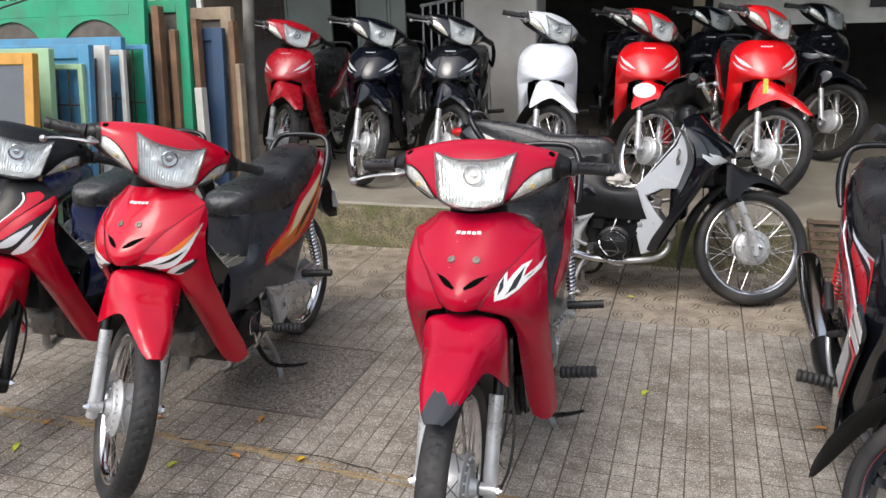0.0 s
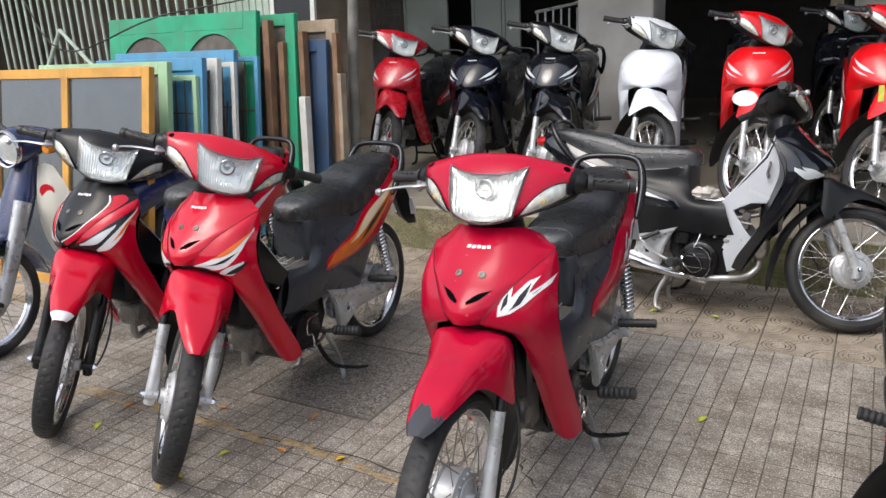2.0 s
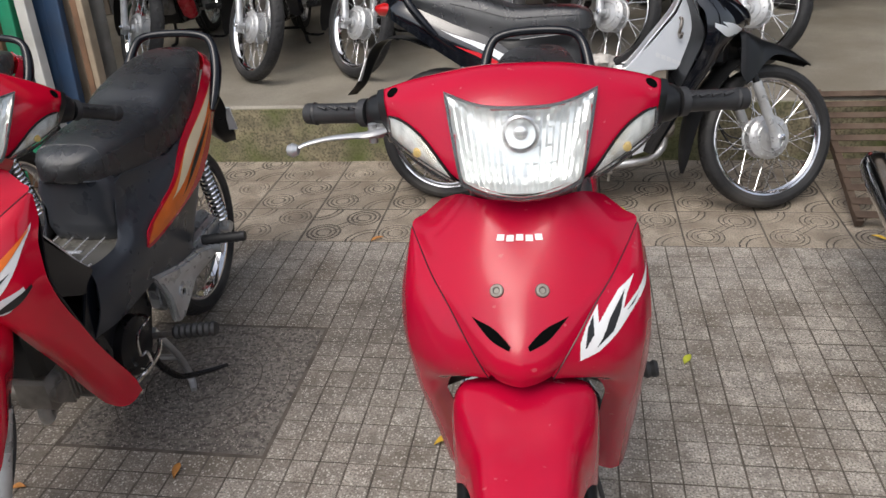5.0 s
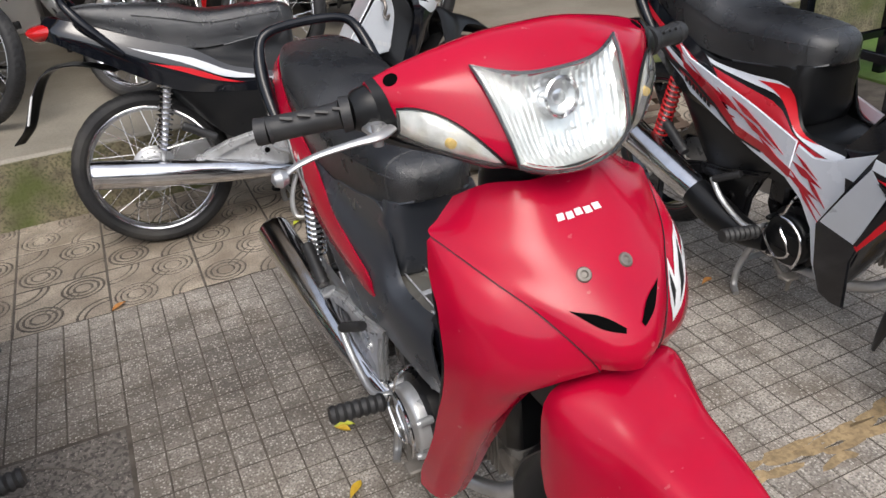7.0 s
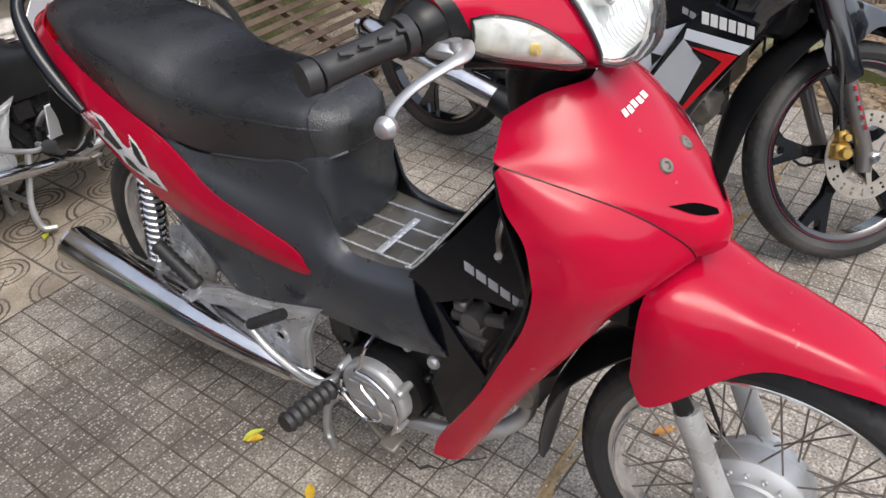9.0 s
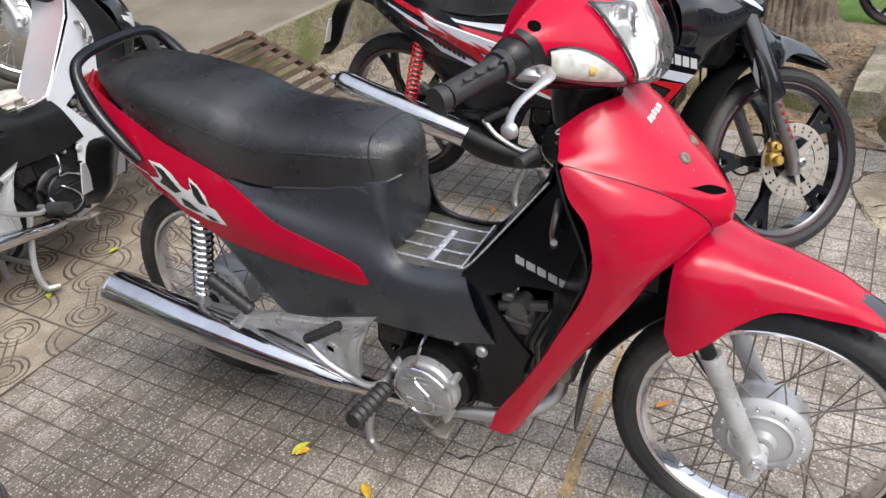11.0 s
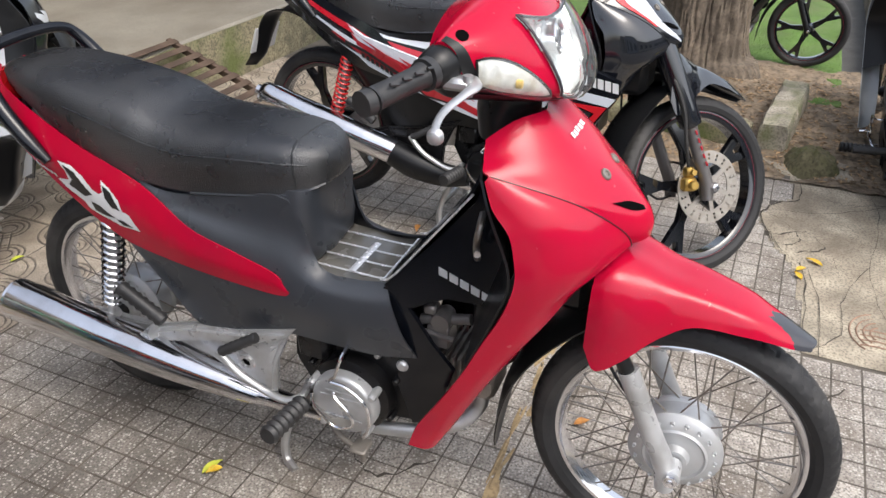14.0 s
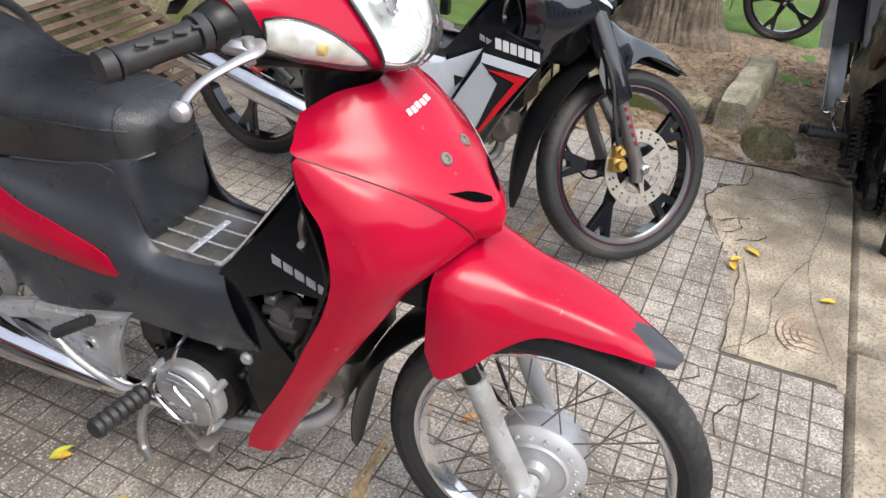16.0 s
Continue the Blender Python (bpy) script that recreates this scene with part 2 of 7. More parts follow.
def worn_fender():
    """Red paint that is flaked off the plastic tip in tongues."""
    m = RED.copy()
    m.name = "flaked_red_paint"
    nt = m.node_tree
    N, L = nt.nodes, nt.links
    b = N["Principled BSDF"]
    col = b.inputs["Base Color"].links[0].from_socket
    tc = N.new("ShaderNodeTexCoord")
    sep = N.new("ShaderNodeSeparateXYZ")
    L.new(tc.outputs["Object"], sep.inputs[0])
    mp = N.new("ShaderNodeMapping")
    mp.inputs["Scale"].default_value = (27, 5, 5)
    L.new(tc.outputs["Object"], mp.inputs[0])
    n = N.new("ShaderNodeTexNoise")
    n.inputs["Scale"].default_value = 1.0
    n.inputs["Detail"].default_value = 4
    L.new(mp.outputs[0], n.inputs["Vector"])
    a = N.new("ShaderNodeMath")
    a.operation = "MULTIPLY_ADD"
    a.inputs[1].default_value = 0.27
    L.new(n.outputs[0], a.inputs[0])
    L.new(sep.outputs[1], a.inputs[2])
    r = N.new("ShaderNodeMapRange")
    r.inputs["From Min"].default_value = 0.020
    r.inputs["From Max"].default_value = 0.023
    L.new(a.outputs[0], r.inputs[0])
    x = N.new("ShaderNodeMix")
    x.data_type = "RGBA"
    L.new(r.outputs[0], x.inputs[0])
    x.inputs[6].default_value = (0.05, 0.052, 0.06, 1)
    L.new(col, x.inputs[7])
    L.new(x.outputs[2], b.inputs["Base Color"])
    return m


RED_WORN = worn_fender()


# ---- geometry helpers: every shape is a pair of point and face lists ----
def spline(p, n, closed=False):
    """Points on a smooth curve through the control points p, n to each span."""
    p = np.asarray(p, float)
    k = len(p)
    if closed:
        q = np.concatenate([p[-1:], p, p[:2]])
        spans = k
    else:
        q = np.concatenate([2 * p[:1] - p[1:2], p, 2 * p[-1:] - p[-2:-1]])
        spans = k - 1
    out = []
    for i in range(spans):
        a, b, c, d = q[i:i + 4]
        for j in range(n):
            t = j / n
            out.append(0.5 * (2 * b + (c - a) * t + (2 * a - 5 * b + 4 * c - d) * t * t + (3 * b - a - 3 * c + d) * t ** 3))
    if not closed:
        out.append(p[-1])
    return np.array(out)


def smooth_grid(ctrl, nu=4, nv=4, cu=False, cv=False):
    a = spline(np.asarray(ctrl, float), nu, cu)
    return np.swapaxes(spline(np.swapaxes(a, 0, 1), nv, cv), 0, 1)


def mirrored(ctrl):
    """Half a grid, whose columns run from the middle outwards, made whole."""
    c = np.asarray(ctrl, float)
    m = c[:, :0:-1].copy()
    m[..., 0] *= -1
    return np.concatenate([m, c], axis=1)


def flip(geo):
    v, f = geo
    v = np.array(v, float)
    v[:, 0] *= -1
    return v, [tuple(reversed(x)) for x in f]


def grid_normals(G, cu=False, cv=False):
    du = np.gradient(G, axis=0)
    dv = np.gradient(G, axis=1)
    if cu:
        du = (np.roll(G, -1, 0) - np.roll(G, 1, 0)) / 2
    if cv:
        dv = (np.roll(G, -1, 1) - np.roll(G, 1, 1)) / 2
    n = np.cross(du, dv)
    return n / (np.linalg.norm(n, axis=2, keepdims=True) + 1e-9)


def sheet(G, thick=0.0, cu=False, cv=False, inward=1.0):
    """A grid as a surface, or with a thickness on its back."""
    U, V = G.shape[:2]
    f = []
    for i in range(U if cu else U - 1):
        for j in range(V if cv else V - 1):
            f.append((i * V + j, i * V + (j + 1) % V, (i + 1) % U * V + (j + 1) % V, (i + 1) % U * V + j))
    v = G.reshape(-1, 3)
    if thick:
        o = (G - inward * thick * grid_normals(G, cu, cv)).reshape(-1, 3)
        n = U * V
        back = [tuple(reversed([k + n for k in x])) for x in f]
        rim = []
        if not cu:
            for j in range(V if cv else V - 1):
                a, b = j, (j + 1) % V
                rim.append((b, a, a + n, b + n))
                a, b = (U - 1) * V + j, (U - 1) * V + (j + 1) % V
                rim.append((a, b, b + n, a + n))
        if not cv:
            for i in range(U if cu else U - 1):
                a, b = i * V, (i + 1) % U * V
                rim.append((a, b, b + n, a + n))
                a, b = i * V + V - 1, (i + 1) % U * V + V - 1
                rim.append((b, a, a + n, b + n))
        return np.concatenate([v, o]), f + back + rim
    return v, f


def loft(rings, nu=4, nv=4, cap=True):
    """A solid through closed rings of control points."""
    G = smooth_grid(rings, nu, nv, False, True)
    v, f = sheet(G, cv=True)
    V = G.shape[1]
    if cap:
        f = f + [tuple(range(V - 1, -1, -1)), tuple(range(len(v) - V, len(v)))]
    return v, f


def tube(path, r, n=4, seg=8, closed=False, flat=1.0):
    """A round bar along a smooth path; r is one radius or one for each control point."""
    p = spline(path, n, closed)
    rr = spline(np.array([[x] for x in (r if isinstance(r, (list, tuple)) else [r] * len(path))]), n, closed)[:, 0]
    t = np.gradient(p, axis=0)
    if closed:
        t = np.roll(p, -1, 0) - np.roll(p, 1, 0)
    t /= np.linalg.norm(t, axis=1, keepdims=True) + 1e-9
    up = np.array([0.0, 0, 1]) if abs(t[0][2]) < 0.9 else np.array([0.0, 1, 0])
    rings = []
    for k in range(len(p)):
        s = np.cross(t[k], up)
        if np.linalg.norm(s) < 1e-3:
            s = np.cross(t[k], (1.0, 0.1, 0))
        s /= np.linalg.norm(s)
        u = np.cross(s, t[k])
        up = u
        rings.append([p[k] + rr[k] * (math.cos(a) * s + flat * math.sin(a) * u) for a in np.arange(seg) * 2 * math.pi / seg])
    G = np.array(rings)
    v, f = sheet(G, cu=closed, cv=True)
    if not closed:
        f = f + [tuple(range(seg - 1, -1, -1)), tuple(range(len(v) - seg, len(v)))]
    return v, f


def bar(a, b, r, seg=8):
    return tube([a, b], r, 1, seg)


def lathe(profile, seg=32, centre=(0, 0, 0), axis="x", closed=True):
    """Turns (distance along the axis, radius) points round an axis."""
    G = []
    for a in np.arange(seg) * 2 * math.pi / seg:
        c, s = math.cos(a), math.sin(a)
        if axis == "x":
            G.append([(x, r * c, r * s) for x, r in profile])
        elif axis == "z":
            G.append([(r * c, r * s, x) for x, r in profile])
        else:
            G.append([(r * s, x, r * c) for x, r in profile])
    G = np.array(G) + np.array(centre)
    v, f = sheet(G, cu=True)
    V = len(profile)
    if closed:
        f = f + [tuple(i * V for i in range(seg)), tuple(i * V + V - 1 for i in range(seg - 1, -1, -1))]
    return v, f


def block(x0, x1, y0, y1, z0, z1, b=0.004):
    """A box with its edges bevelled."""
    x0, x1 = sorted((x0, x1))
    y0, y1 = sorted((y0, y1))
    z0, z1 = sorted((z0, z1))
    b = min(b, (x1 - x0) / 3, (y1 - y0) / 3, (z1 - z0) / 3)
    bm = bmesh.new()
    bmesh.ops.create_cube(bm, size=1)
    for w in bm.verts:
        w.co = ((x0 + x1) / 2 + w.co.x * (x1 - x0), (y0 + y1) / 2 + w.co.y * (y1 - y0), (z0 + z1) / 2 + w.co.z * (z1 - z0))
    if b > 0:
        bmesh.ops.bevel(bm, geom=bm.edges[:], offset=b, segments=1, affect="EDGES")
    bm.verts.index_update()
    out = np.array([w.co[:] for w in bm.verts]), [tuple(w.index for w in x.verts) for x in bm.faces]
    bm.free()
    return out


def prism(outline, x0, x1, b=0.004):
    """A plate with the outline given in (y, z), from x0 to x1, its edges bevelled."""
    bm = bmesh.new()
    lo = [bm.verts.new((x0, y, z)) for y, z in outline]
    hi = [bm.verts.new((x1, y, z)) for y, z in outline]
    k = len(outline)
    bm.faces.new(lo)
    bm.faces.new(hi[::-1])
    for i in range(k):
        bm.faces.new((lo[i], hi[i], hi[(i + 1) % k], lo[(i + 1) % k]))
    bmesh.ops.recalc_face_normals(bm, faces=bm.faces[:])
    if b:
        rim = [e for e in bm.edges if abs(e.verts[0].co.x - e.verts[1].co.x) < 1e-6]
        bmesh.ops.bevel(bm, geom=rim, offset=b, segments=2, affect="EDGES")
    bm.verts.index_update()
    out = np.array([w.co[:] for w in bm.verts]), [tuple(w.index for w in x.verts) for x in bm.faces]
    bm.free()
    return out


def join(*geos):
    vs, fs, n = [], [], 0
    for v, f in geos:
        vs.append(np.asarray(v, float))
        fs += [tuple(i + n for i in x) for x in f]
        n += len(v)
    return np.concatenate(vs), fs


def moved(geo, m):
    v, f = geo
    m = np.array(m)
    return np.asarray(v) @ m[:3, :3].T + m[:3, 3], f


def rounded(outline, n=3):
    """The outline with its corners rounded by a closed smooth curve."""
    return [tuple(q) for q in spline(outline, n, True)]


MESHES = {}


def mesh_of(name, geo, material, key=None, smooth=40):
    k = (key, material.name) if key else None
    if k in MESHES:
        return MESHES[k]
    me = bpy.data.meshes.new(name)
    v, f = geo() if callable(geo) else geo
    me.from_pydata([tuple(x) for x in np.asarray(v)], [], f)
    bm = bmesh.new()
    bm.from_mesh(me)
    bmesh.ops.remove_doubles(bm, verts=bm.verts[:], dist=1e-5)
    bmesh.ops.recalc_face_normals(bm, faces=bm.faces[:])
    lim = radians(smooth)
    for e in bm.edges:
        if len(e.link_faces) == 2:
            e.smooth = e.calc_face_angle(0) < lim
    for x in bm.faces:
        x.smooth = True
    bm.to_mesh(me)
    bm.free()
    me.materials.append(material)
    if k:
        MESHES[k] = me
    return me


def part(name, geo, material, parent=None, label="", key=None, m=None, smooth=40):
    ob = new(name, mesh_of(name, geo, material, key, smooth))
    if parent is not None:
        ob.parent = parent
    if m is not None:
        ob.matrix_basis = m
    return tagged(ob, label)


def strip_on(G, line, widths, lift=0.0012, n=6):
    """A tapering band laid on a grid surface along a line of (u, v) in 0..1."""
    U, V = G.shape[:2]
    N = grid_normals(G)

    def at(u, v):
        a, b = min(max(u, 0), 1) * (U - 1), min(max(v, 0), 1) * (V - 1)
        i, j = min(int(a), U - 2), min(int(b), V - 2)
        s, t = a - i, b - j
        w = ((1 - s) * (1 - t), (1 - s) * t, s * (1 - t), s * t)
        ix = ((i, j), (i, j + 1), (i + 1, j), (i + 1, j + 1))
        return sum(k * G[q] for k, q in zip(w, ix)) + lift * sum(k * N[q] for k, q in zip(w, ix))

    c = spline(line, n)
    w = spline(np.array([[x] for x in widths]), n)[:, 0]
    d = np.gradient(c, axis=0)
    d /= np.linalg.norm(d, axis=1, keepdims=True) + 1e-9
    nn = np.stack([-d[:, 1], d[:, 0]], 1)
    rows = [[at(*(c[k] + nn[k] * max(w[k], 0.001) * s)) for s in (-1, -0.5, 0, 0.5, 1)] for k in range(len(c))]
    return sheet(np.array(rows))


# ---- motorbikes: the bike's own space has its nose towards -y, its left side at +x, the front axle over the origin ----
R_TYRE, WHEELBASE = 0.279, 1.285
RAKE = Matrix.Translation((0, 0.045, 0.279)) @ Matrix.Rotation(radians(-26.5), 4, "X")


def steering(deg):
    return RAKE @ Matrix.Rotation(radians(deg), 4, "Z") @ RAKE.inverted()


def tyre_geo(R=R_TYRE, w=0.036, seg=300, tread=True):
    """A tyre with slanting grooves cut across both shoulders and a broken line round its middle."""
    prof = [(-0.55, 0.052), (-0.85, 0.043), (-1.0, 0.030), (-0.95, 0.019), (-0.86, 0.0125), (-0.74, 0.0080), (-0.60, 0.0050), (-0.45, 0.0028), (-0.28, 0.0010), (-0.10, 0.0),
            (0.10, 0.0), (0.28, 0.0010), (0.45, 0.0028), (0.60, 0.0050), (0.74, 0.0080), (0.86, 0.0125), (0.95, 0.019), (1.0, 0.030), (0.85, 0.043), (0.55, 0.052)]
    G = []
    for k in range(seg):
        a = 2 * math.pi * k / seg
        row = []
        for j, (x, d) in enumerate(prof):
            g = 0.0
            q = min(j, 19 - j)
            if tread and 4 <= q <= 8:
                ph = (k + (2 if x > 0 else 0) + (q if q > 5 else 5)) % 5
                g = 0.0030 if ph < 1 and q != 8 or ph == 1 and q == 8 else 0.0
            if tread and q == 9 and (k // 3) % 4 == 0:
                g = 0.003
            row.append((x * w, (R - d - g) * math.cos(a), (R - d - g) * math.sin(a)))
        G.append(row)
    return sheet(np.array(G), cu=True)


def rim_geo(R=R_TYRE):
    r = R - 0.052
    p = [(-0.021, r + 0.004), (-0.023, r), (-0.021, r - 0.006), (-0.014, r - 0.010), (-0.008, r - 0.017), (0.008, r - 0.017),
         (0.014, r - 0.010), (0.021, r - 0.006), (0.023, r), (0.021, r + 0.004)]
    return lathe(p, 72, closed=False)


def hub_geo(rear=False):
    r = 0.074 if rear else 0.080
    p = [(-0.062, 0.012), (-0.060, 0.024), (-0.046, 0.028), (-0.042, r - 0.012), (-0.034, r), (-0.028, r + 0.006), (-0.024, r + 0.006),
         (-0.020, r - 0.004), (0.02, r - 0.004), (0.024, r + 0.002), (0.030, r + 0.002), (0.034, r - 0.012), (0.042, 0.026), (0.060, 0.02), (0.062, 0.012)]
    heads = [lathe([(x0, 0), (x0 - d, .0035), (x0, .0042)], 7, (0, (r - .008) * math.cos(t), (r - .008) * math.sin(t))) for x0, d in ((-.0395, .0045), (.0365, -.0045)) for t in np.arange(18) * 2 * math.pi / 18]
    ring = [lathe([(x0, r - .020), (x0 - d, r - .024), (x0, r - .028)], 40, closed=False) for x0, d in ((-.0432, .004), (.0385, -.004))]
    ring += [lathe([(s_ * (.0445 + h_), q + .003), (s_ * (.0495 + h_), q), (s_ * (.0445 + h_), q - .003)], 36, closed=False) for s_ in (-1, 1) for q, h_ in ((r - .036, 0), (r - .046, .002)) if rear]
    ring += [bar((s_ * .047, .030 * math.cos(t), .030 * math.sin(t)), (s_ * .043, (r - .016) * math.cos(t), (r - .016) * math.sin(t)), .003, 5) for s_ in (-1, 1) for t in np.arange(6) * math.pi / 3 if rear]
    return join(lathe(p, 40), *heads, *ring)


SPOKE_N = 36


def wheel(name, parent, m, spoke_mat, rim_mat, rear=False, cast=None, hub_mat=None):
    if cast:
        hub = part(name, lambda: lathe([(-0.05, 0.014), (-0.048, 0.03), (-0.02, 0.042), (0.02, 0.042), (0.048, 0.03), (0.05, 0.014)], 32), cast, parent, key="cast_hub", m=m)
        pl = [(0.03, -0.022), (0.12, -0.013), (0.175, -0.03), (0.222, -0.045), (0.222, -0.022), (0.185, -0.006), (0.185, 0.006), (0.222, 0.022), (0.222, 0.045), (0.175, 0.03), (0.12, 0.013), (0.03, 0.022)]
        for k in range(5):
            part("cast_spoke", lambda: prism(pl, -0.013, 0.013, 0.003), cast, hub, key="cast_spoke", m=Matrix.Rotation(2 * math.pi * k / 5, 4, "X"))
        part("rim", lambda: lathe([(-0.026, 0.232), (-0.027, 0.224), (-0.02, 0.212), (0.02, 0.212), (0.027, 0.224), (0.026, 0.232)], 72, closed=False), cast, hub, key="cast_rim")
        for sx in (-1, 1):
            part("rim_stripe", lambda: lathe([(0.0275, 0.2284), (0.0280, 0.2276), (0.0275, 0.2268)], 72, closed=False), DARK_RED_LINE, hub, "thin dark red rim line", key="rim_stripe", m=Matrix.Diagonal((sx, 1, 1, 1)))
    else:
        hub = part(name, lambda: hub_geo(rear), hub_mat or HUB, parent, key="hub%d" % rear, m=m)
        for sx in (-1, 1):
            part("axle_bush", lambda: lathe([(.060, .0), (.064, .016), (.070, .014), (.086, .011), (.086, 0)], 16), BLACK_PLASTIC, hub, "black axle bush", key="bush", m=Matrix.Diagonal((sx, 1, 1, 1)))
        part("rim", rim_geo, rim_mat, hub, "bright steel rim", key="rim")
        r1, r2 = 0.080, R_TYRE - 0.066
        for k in range(SPOKE_N):
            side = 1 if k % 2 else -1
            lean = 0.42 if (k // 2) % 2 else -0.42
            a = 2 * math.pi * k / SPOKE_N
            part("spoke", lambda: bar((0.024, r1 * math.sin(-0.42), r1 * math.cos(-0.42)), (0.004, 0, r2), 0.0016, 5), spoke_mat, hub,
                 key="spoke", m=Matrix.Rotation(a, 4, "X") @ Matrix.Diagonal((side, 1 if lean < 0 else -1, 1, 1)))
    part("tyre", tyre_geo, RUBBER, hub, "worn black tyre", key="tyre", smooth=22)
    return hub


# control grids of the bodywork (x outward, y back, z up)
NOSE = [
    [(0, .300, .908), (.046, .294, .912), (.092, .326, .908), (.126, .360, .886)],
    [(0, .268, .882), (.056, .268, .884), (.112, .304, .878), (.155, .352, .864)],
    [(0, .222, .845), (.070, .232, .845), (.130, .278, .848), (.174, .336, .850)],
    [(0, .182, .810), (.06, .194, .808), (.105, .222, .812), (.136, .250, .816)],
    [(0, .150, .782), (.048, .160, .780), (.082, .180, .784), (.106, .203, .788)],
    [(0, .122, .752), (.034, .130, .750), (.058, .146, .752), (.078, .163, .754)],
    [(0, .112, .728), (.022, .117, .726), (.040, .127, .726), (.058, .142, .726)],
    [(0, .114, .706), (.014, .119, .705), (.028, .127, .705), (.042, .140, .705)],
]
SHIELD = [
    [(.174, .336, .850), (.1755, .338, .848), (.177, .340, .845), (.178, .342, .842)],
    [(.136, .250, .816), (.160, .264, .812), (.178, .290, .808), (.187, .326, .802)],
    [(.106, .203, .788), (.146, .222, .780), (.176, .252, .772), (.192, .298, .768)],
    [(.078, .163, .754), (.134, .192, .742), (.174, .235, .734), (.195, .288, .732)],
    [(.058, .142, .726), (.128, .180, .708), (.174, .228, .698), (.196, .284, .694)],
    [(.046, .138, .704), (.126, .184, .678), (.174, .236, .660), (.196, .292, .652)],
    [(.098, .182, .678), (.140, .214, .640), (.176, .256, .616), (.195, .310, .604)],
    [(.122, .222, .622), (.152, .246, .584), (.178, .284, .560), (.194, .338, .548)],
    [(.120, .268, .548), (.152, .290, .512), (.177, .322, .490), (.193, .370, .478)],
    [(.116, .330, .448), (.150, .346, .416), (.176, .374, .400), (.192, .414, .398)],
    [(.116, .388, .340), (.150, .400, .314), (.176, .424, .308), (.190, .462, .318)],
    [(.124, .426, .266), (.152, .436, .248), (.174, .452, .248), (.188, .482, .262)],
]
# newer front: a broad nose with a straight lower edge over an open arch
NOSE_ROW = [
    [(0, .300, .908), (.050, .296, .910), (.095, .326, .906), (.125, .358, .895)],
    [(0, .262, .880), (.060, .264, .880), (.118, .300, .876), (.158, .350, .868)],
    [(0, .215, .840), (.075, .224, .838), (.145, .268, .836), (.182, .330, .832)],
    [(0, .172, .790), (.080, .186, .786), (.155, .240, .784), (.192, .312, .780)],
    [(0, .142, .745), (.080, .160, .740), (.156, .222, .735), (.195, .300, .730)],
    [(0, .126, .705), (.075, .150, .705), (.140, .215, .696), (.196, .296, .684)],
    [(0, .135, .684), (.060, .156, .692), (.120, .216, .668), (.195, .300, .644)],
]
SHIELD_ROW = [[(.120, .216, .668), (.150, .246, .660), (.178, .276, .652), (.195, .300, .644)]] + SHIELD[7:]
FENDER = [
    [(0.0, -0.171, 0.556), (0.009, -0.170, 0.556), (0.016, -0.166, 0.553), (0.021, -0.163, 0.548)],
    [(0.0, -0.136, 0.576), (0.018, -0.135, 0.574), (0.031, -0.132, 0.567), (0.038, -0.130, 0.558)],
    [(0.0, -0.100, 0.592), (0.028, -0.099, 0.590), (0.042, -0.096, 0.581), (0.049, -0.094, 0.569)],
    [(0.0, -0.061, 0.610), (0.038, -0.060, 0.608), (0.053, -0.057, 0.597), (0.061, -0.054, 0.579)],
    [(0.0, 0.014, 0.633), (0.050, 0.015, 0.631), (0.067, 0.019, 0.612), (0.076, 0.022, 0.588)],
    [(0.0, 0.064, 0.646), (0.056, 0.065, 0.643), (0.080, 0.071, 0.612), (0.091, 0.076, 0.560)],
    [(0.0, 0.106, 0.664), (0.061, 0.107, 0.661), (0.099, 0.116, 0.618), (0.106, 0.122, 0.516)],
    [(0.0, 0.149, 0.680), (0.062, 0.150, 0.677), (0.106, 0.159, 0.642), (0.112, 0.166, 0.486)],
    [(0.0, 0.182, 0.676), (0.060, 0.183, 0.672), (0.104, 0.187, 0.642), (0.108, 0.190, 0.528)],
]
COWL = [
    [(0, .442, 1.062), (.058, .442, 1.062), (.115, .438, 1.056), (.173, .430, 1.046), (.213, .422, 1.034)],
    [(0, .385, 1.090), (.058, .386, 1.088), (.115, .392, 1.078), (.173, .400, 1.064), (.217, .408, 1.048)],
    [(0, .345, 1.085), (.058, .348, 1.083), (.115, .360, 1.074), (.173, .378, 1.060), (.217, .396, 1.046)],
    [(0, .308, 1.056), (.058, .312, 1.055), (.115, .328, 1.052), (.171, .352, 1.045), (.215, .384, 1.036)],
    [(0, .272, 1.008), (.058, .278, 1.008), (.111, .300, 1.008), (.167, .335, 1.012), (.211, .378, 1.016)],
    [(0, .250, .955), (.053, .255, .957), (.101, .280, .964), (.159, .325, .982), (.205, .376, .996)],
    [(0, .258, .930), (.048, .263, .934), (.088, .288, .944), (.146, .335, .962), (.198, .386, .980)],
]
TAIL = [
    [(.139, .752, .521), (.140, .747, .512), (.139, .756, .503)],
    [(.141, .777, .552), (.145, .784, .530), (.143, .792, .504)],
    [(.142, .865, .581), (.150, .872, .547), (.146, .893, .513)],
    [(.140, .962, .612), (.152, .980, .569), (.147, 1.000, .526)],
    [(.133, 1.070, .683), (.150, 1.096, .624), (.145, 1.135, .554)],
    [(.126, 1.210, .735), (.144, 1.235, .684), (.137, 1.258, .622)],
    [(.112, 1.330, .785), (.126, 1.360, .745), (.118, 1.375, .695)],
    [(.086, 1.430, .825), (.094, 1.465, .795), (.088, 1.475, .755)],
    [(.030, 1.490, .842), (.032, 1.520, .812), (.030, 1.520, .772)],
]
